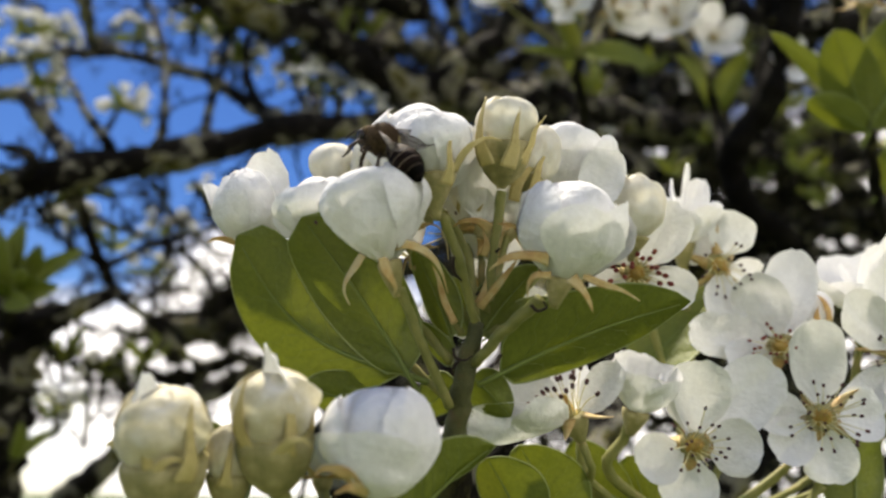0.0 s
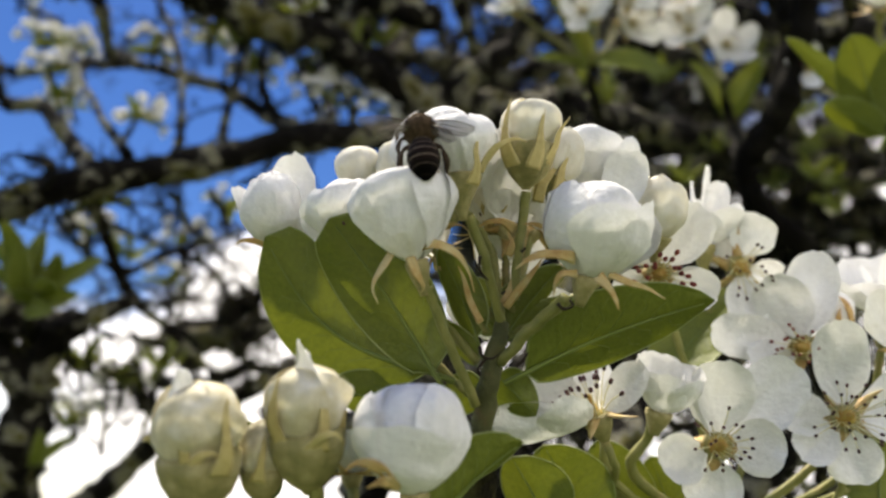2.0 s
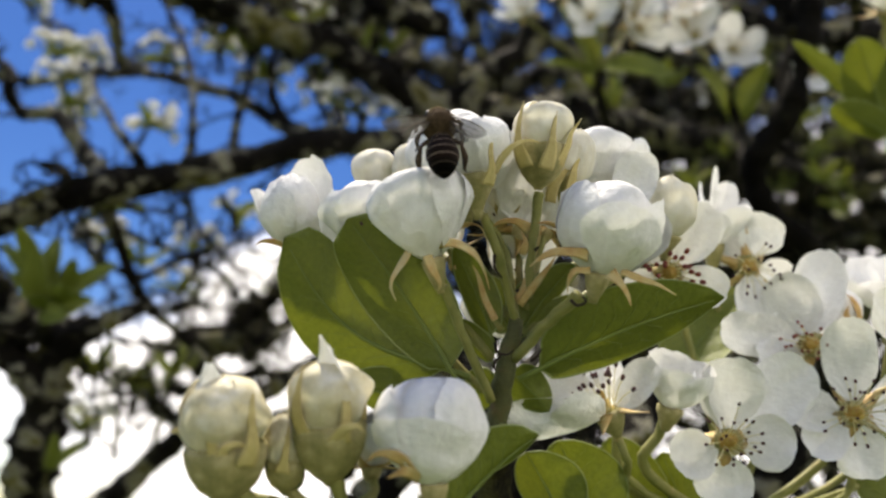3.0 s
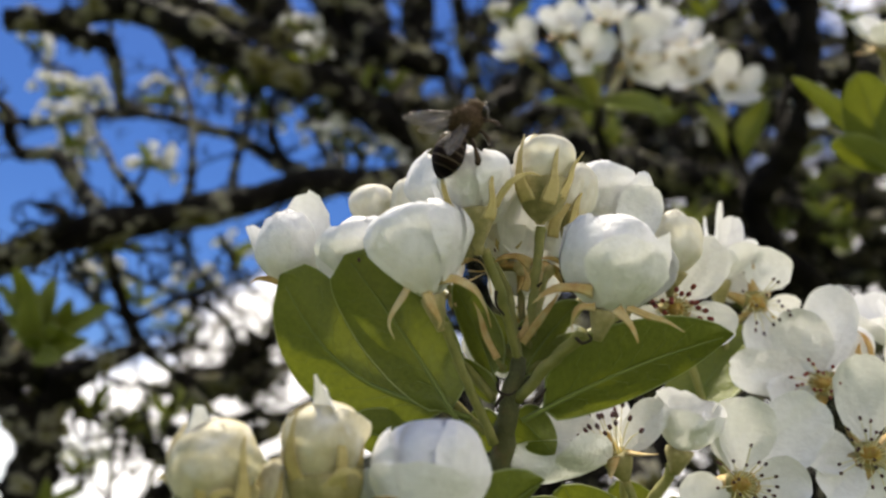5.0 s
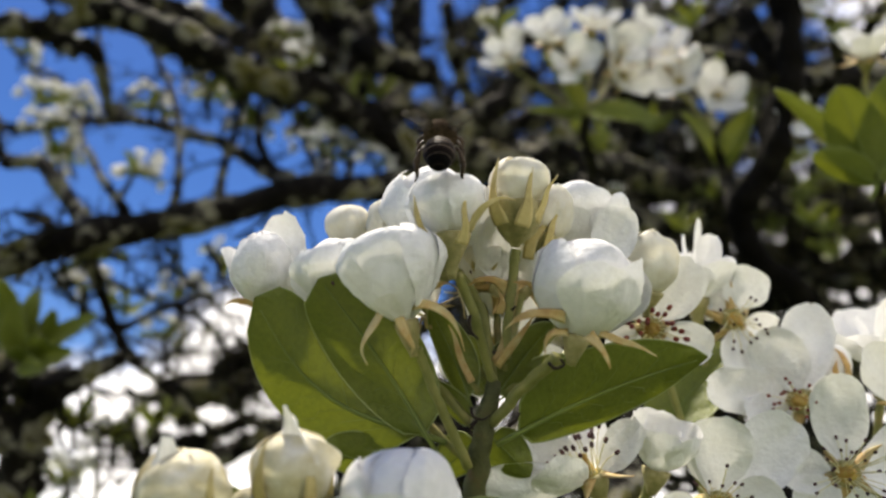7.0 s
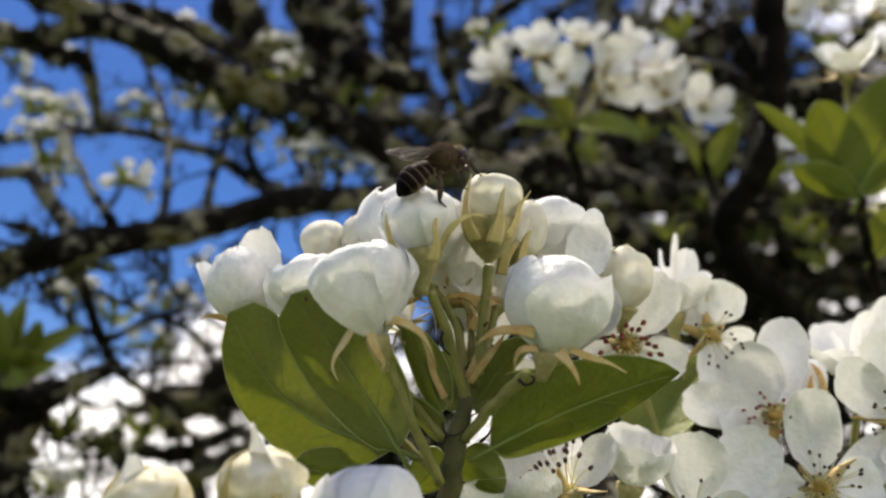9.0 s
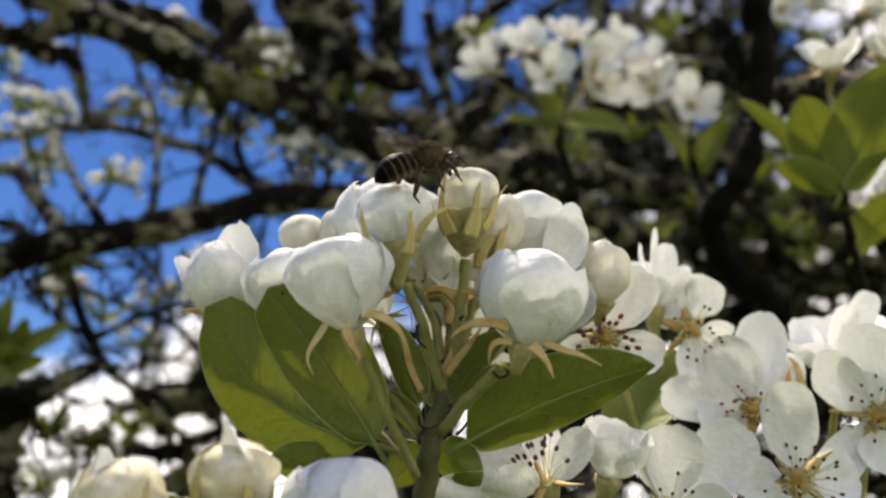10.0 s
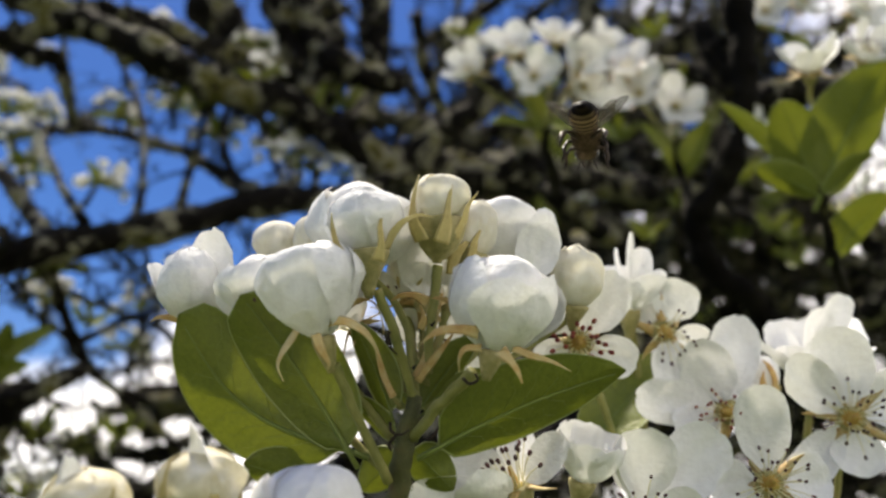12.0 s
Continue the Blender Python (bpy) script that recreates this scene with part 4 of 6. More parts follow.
# thicket of further boughs
for k in range(103):
    rng = random.Random(100 + k)
    start = Vector((rng.uniform(-0.02, 0.62), 1, 0)) * rng.uniform(0.8, 1.6)
    start.z = 1.7 + start.y * (rng.uniform(0.20, 0.78) if k < 72 else rng.uniform(0.02, 0.45))
    way = Vector((rng.uniform(-1, 1) if start.x > 0.45 else rng.uniform(0.1, 1), rng.uniform(-0.3, 0.3), rng.uniform(-0.6, 0.6)))
    rad = rng.uniform(0.006, 0.016)
    bough(wander(rng, start, way, rng.uniform(0.4, 0.9), 5, 0.3), rad, rad * 0.5, 14, 0.12, 0.0030, seed=200 + k)
for k in range(14):
    rng = random.Random(300 + k)
    start = Vector((rng.uniform(-0.75, 0.0), rng.uniform(0.8, 1.4), 0))
    start.z = 1.7 + start.y * (rng.uniform(0.22, 0.34) if k % 3 else rng.uniform(0.6, 0.75))
    rad = rng.uniform(0.003, 0.006)
    bough(wander(rng, start, (rng.uniform(-1, 1), rng.uniform(-0.3, 0.3), rng.uniform(-0.2, 0.5)), rng.uniform(0.2, 0.45), 5, 0.3), rad, rad * 0.5, 9, 0.07, 0.0016, seed=300 + k)

# ---- ground ----
bm = bmesh.new()
bmesh.ops.create_grid(bm, x_segments=40, y_segments=40, size=400)
for v in bm.verts:
    v.co.z = 0.03 * noise.noise(v.co * 0.4)
tagged(part("ground", bm, GRASS), "green meadow grass under the pear tree", "ground", kind="structure")

# ---- the shoot that the bee visits ----
shoot = thing("blossom_cluster", (0.0089, 0.1444, 1.7084), "pear blossom cluster of half-open white buds and green leaves", "blossom", "pear blossom clusters")
stalk(shoot, [(0.0099, 0.1572, 1.6847), (0.0089, 0.1477, 1.7028), (0.0083, 0.1425, 1.7131)], 0.0034, 0.0030, "spur", TWIG_BARK, 0.3)
stalk(shoot, [(0.0083, 0.1429, 1.7121), (0.0096, 0.1388, 1.7195), (0.0112, 0.1354, 1.7278), (0.0125, 0.1345, 1.7327)], 0.0023, 0.0013, "stem", SHADED_STEM, sides=12, hairs=500)
V = {"to": Vector((0, -math.cos(radians(22)), -math.sin(radians(22)))), "up": Vector((0, -math.sin(radians(22)), math.cos(radians(22)))), "right": Vector((1, 0, 0))}


def face(right, up, to):
    return V["right"] * right + V["up"] * up + V["to"] * to


# nodding globe of folded petals
stalk(shoot, [(0.0077, 0.1371, 1.7183), (0.0021, 0.1284, 1.7293), (-0.0002, 0.1247, 1.7344), (-0.0009, 0.1235, 1.736)], 0.00085, 0.00085, hairs=260)
globe = shell_flower(shoot, (-0.003, 0.1218, 1.7402), (-0.0062, 0.1177, 1.7517), 0.0077, TURNIP,
                     [(110, 140, 0.95, -0.02, 0, 0.03), (40, 120, 0.95, 0.0, 6, 0.05), (-178, 116, 0.84, 0.05, 3, 0.05), (-14, 116, 0.92, 0.06, 5, 0.05), (-98, 118, 0.84, 0.16, 0, 0.06)], 3, cal=(0.30, 0.78))
sepal_along(globe, [(-0.0067, 0.1193, 1.7411), (-0.0077, 0.119, 1.7391), (-0.0094, 0.1195, 1.7365), (-0.0099, 0.1208, 1.7348), (-0.0091, 0.1221, 1.7329)], 0.0018)
sepal_along(globe, [(-0.003, 0.1199, 1.7423), (0.0006, 0.1184, 1.742), (0.0039, 0.1195, 1.7406), (0.0058, 0.1225, 1.7386), (0.0069, 0.1257, 1.736)], 0.0023)
sepal_along(globe, [(-0.0039, 0.1192, 1.7401), (-0.0029, 0.1191, 1.7375), (-0.0017, 0.1204, 1.7356), (-0.002, 0.1219, 1.7347)], 0.0017)
sepal_along(globe, [(-0.0012, 0.1236, 1.7438), (0.0021, 0.1234, 1.747), (0.0051, 0.1234, 1.747), (0.0066, 0.1244, 1.7445), (0.007, 0.1255, 1.7418)], 0.0014)
# bud under the bee, with a half-open flower behind it
stalk(shoot, [(0.0125, 0.1349, 1.7318), (0.0099, 0.1286, 1.7393), (0.0076, 0.1251, 1.7454), (0.006, 0.1226, 1.749)], 0.00085, 0.00095, hairs=260)
cupped = shell_flower(shoot, (0.0041, 0.1204, 1.7544), (0.0028, 0.1179, 1.7658), 0.0056, GLOBE,
                      [(60, 130, 0.90, 0.02, 8, 0.06), (150, 120, 0.88, 0.03, 6, 0.04), (-24, 120, 0.84, 0.08, 8, 0.03), (-105, 140, 0.80, 0.11, 0, 0.02)], 5, cal=(0.80, 1.25), funnel=FUNNEL)
sepal_along(cupped, [(0.0015, 0.1167, 1.7515), (-0.0002, 0.1147, 1.7537), (-0.0011, 0.1136, 1.7565), (-0.0015, 0.114, 1.7596)], 0.0020, mat=BUD_SEPAL)
sepal_along(cupped, [(0.0062, 0.116, 1.7518), (0.0069, 0.1143, 1.7541), (0.0067, 0.1132, 1.7567), (0.0071, 0.1135, 1.7595)], 0.0020, mat=BUD_SEPAL)
sepal_along(cupped, [(0.0075, 0.1181, 1.7548), (0.0087, 0.1157, 1.7566), (0.0106, 0.1145, 1.7583), (0.0131, 0.115, 1.7597), (0.0155, 0.1161, 1.7598)], 0.0017, mat=BUD_SEPAL)
stalk(shoot, [(0.0125, 0.1365, 1.7332), (0.0102, 0.1359, 1.748), (0.0024, 0.1341, 1.7578)], 0.00078, 0.00072, hairs=260)
shell_flower(shoot, (0.003, 0.1343, 1.7573), (0.0014, 0.1302, 1.7702), 0.0082, GLOBE,
             [(110, 130, 0.86, 0.0, 10, 0.02), (60, 130, 0.80, 0.03, 12, 0.04), (0, 120, 0.72, 0.05, 16, 0.04), (180, 130, 0.90, 0.05, 10, 0.02), (145, 120, 0.88, 0.0, 8, 0.0), (-120, 120, 0.7, 0.08, 4, 0)], 6, cal=(0.3, 0.7))
shell_flower(shoot, (-0.008, 0.1373, 1.7606), (-0.0086, 0.1345, 1.7676), 0.0034, EGG, [(72 * k, 120, 0.9, 0.03 * (k % 2), 0, 0) for k in range(5)], 8, CREAM, cal=(0.6, 1.0), funnel=FUNNEL, name="bud")
stalk(shoot, [(0.0098, 0.1373, 1.7313), (0.0006, 0.1386, 1.7468), (-0.0071, 0.1385, 1.7575)], 0.0007, 0.0006)
# upright bud
stalk(shoot, [(0.0146, 0.134, 1.7367), (0.0153, 0.1319, 1.7446), (0.0163, 0.1298, 1.7525), (0.0167, 0.1284, 1.7559)], 0.00085, 0.0009, hairs=260)
upright = shell_flower(shoot, (0.0169, 0.126, 1.7619), (0.0178, 0.1213, 1.7736), 0.0050, GLOBE,
                       [(72 * k - 30, 120, 0.96, 0.0, 0, 0) for k in range(3)] + [(160, 130, 0.92, 0.06, 2, 0.0), (-70, 140, 0.86, 0.10, 0, 0.03)], 7, CREAM, cal=(0.92, 1.25), funnel=BOWL, name="bud")
sepal_along(upright, [(0.0138, 0.1226, 1.7583), (0.0123, 0.1203, 1.7612), (0.0123, 0.1193, 1.7651), (0.0133, 0.1191, 1.7696)], 0.0027, mat=BUD_SEPAL)
sepal_along(upright, [(0.017, 0.1218, 1.7575), (0.018, 0.12, 1.7606), (0.0184, 0.1192, 1.764), (0.0192, 0.1193, 1.7678)], 0.0027, mat=BUD_SEPAL)
sepal_along(upright, [(0.0196, 0.1238, 1.7594), (0.0212, 0.1226, 1.7622), (0.022, 0.1217, 1.7646), (0.024, 0.1216, 1.7675)], 0.0023, mat=BUD_SEPAL)
sepal_along(upright, [(0.0208, 0.1271, 1.7619), (0.0222, 0.1264, 1.7662), (0.022, 0.1248, 1.7701)], 0.0023, mat=BUD_SEPAL)
sepal_along(upright, [(0.0136, 0.1281, 1.7621), (0.0124, 0.1273, 1.7667), (0.0122, 0.126, 1.77)], 0.0023, mat=BUD_SEPAL)
# wide flower with one petal folded over its front
stalk(shoot, [(0.0119, 0.1353, 1.7256), (0.0172, 0.1288, 1.7308), (0.0209, 0.1245, 1.7335), (0.0221, 0.123, 1.7345)], 0.0010, 0.0012, hairs=260)
wide = shell_flower(shoot, (0.0252, 0.1213, 1.7375), (0.0278, 0.1188, 1.7491), 0.0080, GLOBE,
                    [(118, 130, 0.95, -0.02, 6, 0.06), (58, 120, 0.92, 0.02, 12, 0.08), (-172, 118, 0.80, 0.06, 3, 0.05), (-14, 116, 0.78, 0.12, 5, 0.02), (-80, 90, 0.57, 0.26, 0, 0.06)], 9, cal=(0.30, 0.62))
sepal_along(wide, [(0.0227, 0.1162, 1.7393), (0.0197, 0.1151, 1.7395), (0.0169, 0.1156, 1.7395), (0.0149, 0.1169, 1.7389), (0.0133, 0.1184, 1.7379)], 0.0022)
sepal_along(wide, [(0.0261, 0.1164, 1.7363), (0.0277, 0.1161, 1.7344), (0.0289, 0.1172, 1.7329), (0.0297, 0.1184, 1.7313)], 0.0020)
sepal_along(wide, [(0.0284, 0.1182, 1.7372), (0.0313, 0.1181, 1.7359), (0.0349, 0.1195, 1.7352), (0.0384, 0.1221, 1.7342)], 0.0015)
sepal_along(wide, [(0.0219, 0.1208, 1.7428), (0.0201, 0.1209, 1.7451), (0.0174, 0.1213, 1.7468), (0.0154, 0.1222, 1.7472)], 0.0019)
sepal_along(wide, [(0.0233, 0.1182, 1.7372), (0.0207, 0.1172, 1.7369), (0.0197, 0.1183, 1.7356), (0.0197, 0.1201, 1.7338)], 0.0014)
# egg-shaped flower behind the broad leaves
stalk(shoot, [(0.0067, 0.1405, 1.7207), (-0.009, 0.1434, 1.7349), (-0.0273, 0.1453, 1.7461), (-0.0309, 0.1442, 1.7487)], 0.00078, 0.00072, hairs=260)
egg = shell_flower(shoot, (-0.0311, 0.1437, 1.75), (-0.0322, 0.1388, 1.7622), 0.0058, EGG,
                   [(100, 130, 0.95, 0.0, 0, 0), (30, 130, 0.93, 0.0, 2, 0), (170, 125, 0.93, 0.02, 0, 0), (-50, 140, 0.90, 0.05, 0, 0.02), (-140, 130, 0.86, 0.13, 0, 0.04)], 11, cal=(0.4, 0.8))
part("petal", blade_bm(0.0190, 0.0135, 70, 30, 41), PETAL, egg, m=leaf_pose((-0.0265, 0.1465, 1.7513), (-0.0298, 0.1412, 1.7696), face(-0.5, 0, 0.8)))
part("petal", blade_bm(0.0130, 0.0072, 80, 20, 42), PETAL, egg, m=leaf_pose((-0.0343, 0.1437, 1.75), (-0.0398, 0.1392, 1.7612), face(0.9, 0.1, 0.3)))
sepal_along(egg, [(-0.0318, 0.1401, 1.7483), (-0.034, 0.1387, 1.7491), (-0.0366, 0.1386, 1.7493), (-0.0384, 0.1399, 1.7489)], 0.0015)
# small cream bud and drooping white petals
stalk(shoot, [(0.0079, 0.1382, 1.7263), (-0.0046, 0.1421, 1.7434), (-0.0141, 0.1423, 1.7588)], 0.00078, 0.00072, hairs=260)
shell_flower(shoot, (-0.0152, 0.1416, 1.7607), (-0.0154, 0.1376, 1.7704), 0.0045, GLOBE, [(72 * k + 10, 130, 0.95, 0.05 * (k % 2), 0, 0) for k in range(5)], 13, CREAM, cal=(0.7, 0.9), funnel=FUNNEL, name="bud")
droop = shell_flower(shoot, (-0.0157, 0.1356, 1.7487), (-0.0179, 0.1325, 1.7592), 0.0056, GLOBE,
                     [(100, 140, 0.92, 0.0, 6, 0.03), (40, 120, 0.9, 0.0, 4, 0), (172, 120, 0.88, 0.06, 14, -0.06), (-110, 140, 0.78, 0.12, 10, 0.06), (-30, 110, 0.82, 0.05, 2, 0.04)], 14, cal=(0.4, 0.8))
part("petal", blade_bm(0.0105, 0.0085, 40, 20, 43), PETAL, droop, m=leaf_pose((-0.0162, 0.1366, 1.7491), (-0.0245, 0.1352, 1.7552), face(0.1, 0.1, 1)))
tagged(part("anther_tuft", stamens(0.0006, 40, 7, 2, 0.8)[1], ANTHER, droop, "dark anthers", m=Matrix.Translation((-0.0147, 0.1271, 1.7484))), kind="stuff")
stalk(shoot, [(0.0079, 0.1383, 1.7262), (-0.0026, 0.1437, 1.7394), (-0.013, 0.1404, 1.7476), (-0.0153, 0.1359, 1.7481)], 0.00078, 0.00072, hairs=260)
# flower behind, petals hanging between the stalks
stalk(shoot, [(0.0135, 0.1375, 1.7334), (0.0139, 0.1411, 1.7431), (0.0137, 0.1415, 1.7501)], 0.00078, 0.00072, hairs=260)
posed_flower(shoot, (0.0139, 0.1378, 1.7514), (0, 0.3, 0.95), 0.012, [((0.012, 0.129, 1.7651), 0.0085, 70, 30), ((0.0086, 0.1362, 1.7633), 0.006, 80, 30), ((0.0167, 0.1366, 1.7624), 0.007, 60, 20), ((0.0117, 0.1423, 1.7481), 0.007, 40, 10)], 16, stamen=False)
bud(shoot, (0.0106, 0.1394, 1.7553), (0.0107, 0.1367, 1.7674), 0.0036, 15, CREAM)
stalk(shoot, [(0.0135, 0.1375, 1.7334), (0.0116, 0.1413, 1.7454), (0.0106, 0.1401, 1.7537)], 0.00078, 0.00072, hairs=260)
posed_flower(shoot, (0.0145, 0.1574, 1.7456), (0, 0.1, 1), 0.016, [((0.0113, 0.1498, 1.7563), 0.0085, 50, 20), ((0.0033, 0.1566, 1.7395), 0.0080, 50, 20), ((0.01, 0.1603, 1.7356), 0.0075, 50, 20), ((0.0302, 0.1566, 1.7395), 0.0085, 50, 20), ((0.022, 0.1522, 1.7557), 0.0080, 50, 20)], 92)
# half-open flower and buds to the side
stalk(shoot, [(0.0142, 0.1367, 1.7353), (0.0174, 0.1399, 1.7461), (0.0189, 0.1393, 1.7529), (0.0195, 0.1385, 1.7549)], 0.00085, 0.0009, hairs=260)
sidebud = shell_flower(shoot, (0.0219, 0.1364, 1.7602), (0.0252, 0.1328, 1.7691), 0.0048, EGG, [(72 * k, 130, 0.92, 0.04 * (k % 2), 0, 0) for k in range(5)], 17, CREAM, cal=(0.9, 1.2), funnel=BOWL, name="bud")
sepal_along(sidebud, [(0.0194, 0.1338, 1.756), (0.0201, 0.1316, 1.7588), (0.0226, 0.1309, 1.7617), (0.0245, 0.1309, 1.7658)], 0.0025, mat=BUD_SEPAL)
sepal_along(sidebud, [(0.0225, 0.1325, 1.7564), (0.0232, 0.1309, 1.7591), (0.024, 0.1303, 1.7619), (0.0257, 0.1307, 1.7649)], 0.0023, mat=BUD_SEPAL)
stalk(shoot, [(0.0146, 0.1377, 1.7356), (0.0253, 0.1451, 1.7467), (0.0329, 0.1459, 1.7553), (0.0335, 0.1446, 1.7585)], 0.00078, 0.00072, hairs=260)
shell_flower(shoot, (0.0314, 0.1447, 1.7611), (0.0316, 0.1408, 1.7733), 0.0074, GLOBE,
             [(100, 130, 0.92, 0.0, 4, 0.03), (40, 120, 0.84, 0.02, 18, 0.02), (168, 120, 0.84, 0.05, 8, 0), (-110, 140, 0.80, 0.10, 4, 0.05), (-28, 110, 0.76, 0.14, 12, 0.06)], 18, cal=(0.36, 0.8))
part("petal", blade_bm(0.0125, 0.0090, 60, 40, 44), PETAL, wide, m=leaf_pose((0.0348, 0.1353, 1.7548), (0.0375, 0.1316, 1.7668), face(-0.2, 0.2, 1)))
stalk(shoot, [(0.014, 0.1383, 1.7315), (0.0283, 0.1452, 1.7409), (0.0418, 0.1471, 1.7497), (0.0438, 0.1465, 1.7512)], 0.00078, 0.0008, hairs=260)
shell_flower(shoot, (0.0447, 0.1458, 1.7529), (0.0457, 0.1416, 1.766), 0.0052, EGG, [(100, 130, 0.9, 0.0, 0, 0), (30, 130, 0.86, 0.02, 2, 0.0), (170, 130, 0.9, 0.03, 0, 0), (-70, 150, 0.82, 0.07, 2, 0.04)], 19, CREAM, cal=(0.7, 0.9), funnel=FUNNEL, name="bud")
# calyces of flowers that stand behind, between the stalks
for k, (a, b, c) in enumerate((((0.0126, 0.138, 1.7335), (0.012, 0.1421, 1.7434), (0.0113, 0.1415, 1.7501)), ((0.0135, 0.138, 1.7335), (0.0162, 0.1411, 1.7431), (0.0182, 0.1406, 1.7498)), ((0.0137, 0.138, 1.7335), (0.0239, 0.1444, 1.743), (0.0275, 0.1442, 1.7487)),
                               ((0.012, 0.138, 1.7335), (0.0061, 0.1429, 1.7414), (0.0026, 0.1422, 1.7457)))):
    stalk(shoot, [a, b, c], 0.00078, 0.00072, hairs=120)
    up = Vector(c) + (Vector(c) - Vector(b)).normalized() * 0.003
    flower(shoot, up, up + (Vector(c) - Vector(b)), 0.0110, [(60 + 80 * k, 0.9, 0.7, 70, 50, 60), (200 + 60 * k, 0.8, 0.7, 60, 40, 60), (300 + 50 * k, 0.8, 0.7, 65, 40, 60)], (0.5, 115, 10), 140 + k, spread=55)
# dried bud scales and curls where the stalks part
for pts in ([(0.0081, 0.1302, 1.7275), (0.0084, 0.1298, 1.7259), (0.0101, 0.13, 1.7254), (0.0113, 0.1302, 1.7262)], [(0.0091, 0.1315, 1.7255), (0.0079, 0.1316, 1.7239), (0.0083, 0.132, 1.7229)], [(0.0204, 0.121, 1.733), (0.0214, 0.1208, 1.732), (0.0228, 0.1206, 1.7325), (0.0224, 0.1208, 1.7335)],
            [(0.0079, 0.1248, 1.7422), (0.0079, 0.1252, 1.7398), (0.0093, 0.1268, 1.7385)], [(0.0146, 0.1324, 1.7247), (0.0157, 0.1315, 1.7255), (0.0165, 0.1315, 1.7268)], [(0.0119, 0.1287, 1.7365), (0.0125, 0.1285, 1.737)], [(0.0152, 0.1269, 1.7437), (0.016, 0.1266, 1.7444)]):
    stalk(shoot, pts, 0.00034, 0.00016, "dried_scale", CHITIN, 0.3, 5)
# sepals and withered bracts among the stalks
for width, pts in ((0.0020, [(0.0148, 0.1311, 1.7493), (0.0125, 0.1296, 1.7503), (0.0098, 0.1296, 1.7503), (0.008, 0.1309, 1.7497)]), (0.0014, [(0.0125, 0.1327, 1.7359), (0.0145, 0.133, 1.7406), (0.0164, 0.1316, 1.7466), (0.0173, 0.1309, 1.7497)]), (0.0016, [(0.0128, 0.1325, 1.7351), (0.016, 0.1309, 1.739), (0.0184, 0.1308, 1.7421), (0.0195, 0.1311, 1.7439)]),
                   (0.0016, [(0.0134, 0.131, 1.7443), (0.014, 0.1301, 1.7463), (0.0133, 0.1302, 1.7487)]), (0.0015, [(0.0085, 0.1345, 1.7327), (0.0066, 0.135, 1.737), (0.0054, 0.1344, 1.7411), (0.0044, 0.1346, 1.7433)]), (0.0018, [(0.0301, 0.1336, 1.7377), (0.0344, 0.1342, 1.7389), (0.039, 0.1363, 1.7391), (0.0435, 0.1377, 1.7382)]),
                   (0.0015, [(0.0002, 0.1359, 1.7372), (-0.0012, 0.1371, 1.7344), (-0.0004, 0.1383, 1.7315)])):
    part("sepal", ribbon_bm([Vector(p) - Vector(pts[0]) for p in pts], width, V["to"]), SEPAL, shoot, m=Matrix.Translation(pts[0]))
# leaves of the shoot
leaf(shoot, (0.012, 0.1412, 1.7243), (0.0194, 0.147, 1.7179), 0.0080, face(-0.3, 0.3, -0.9), 18, 20, 61)
leaf(shoot, (0.0091, 0.1415, 1.7234), (0.0023, 0.147, 1.7179), 0.0080, face(0.3, 0.3, -0.9), 18, 20, 62)
leaf(shoot, (0.0126, 0.1389, 1.7327), (0.0184, 0.1402, 1.7428), 0.0075, face(-0.2, 0.2, -0.9), 18, 20, 63)
leaf(shoot, (0.0115, 0.1393, 1.7317), (0.0071, 0.1402, 1.7428), 0.0080, face(0.2, 0.2, -0.9), 18, 20, 64)
leaf(shoot, (0.0145, 0.1385, 1.731), (0.0281, 0.1418, 1.7388), 0.0070, face(-0.2, 0.3, -0.9), 18, 20, 65)
leaf(shoot, (-0.0008, 0.139, 1.7245), (-0.0312, 0.1373, 1.75), 0.0200, face(0.12, 0.12, -0.95), 10, 25, 1, sweep=0.17, tip_power=0.42)
leaf(shoot, (0.0002, 0.1369, 1.7241), (-0.0184, 0.1302, 1.7514), 0.0172, face(0.2, 0.05, -0.95), 12, 30, 2, sweep=0.0, tip_power=0.32)
leaf(shoot, (0.0165, 0.1359, 1.7241), (0.0504, 0.1336, 1.7377), 0.0182, face(-0.05, 0.50, -0.83), 12, 10, 3, sweep=0.02, tip_power=0.70)
leaf(shoot, (-0.0072, 0.1457, 1.7184), (-0.0194, 0.1449, 1.7232), 0.0105, face(0.1, 0.3, -0.95), 16, 20, 4)
leaf(shoot, (0.008, 0.1375, 1.7308), (0.0013, 0.1351, 1.7473), 0.0080, face(0.4, 0.2, -0.9), 20, 20, 5)
leaf(shoot, (0.0137, 0.1371, 1.7318), (0.0234, 0.1363, 1.7444), 0.0080, face(-0.4, 0.2, -0.9), 20, 20, 6)
leaf(shoot, (0.008, 0.1394, 1.7261), (0.0006, 0.1404, 1.7341), 0.0060, face(0.4, 0.4, -0.8), 20, 20, 11)
leaf(shoot, (0.0526, 0.1779, 1.7294), (0.0748, 0.1793, 1.7528), 0.0165, face(-0.2, 0.64, 0.55), 16, 25, 7)

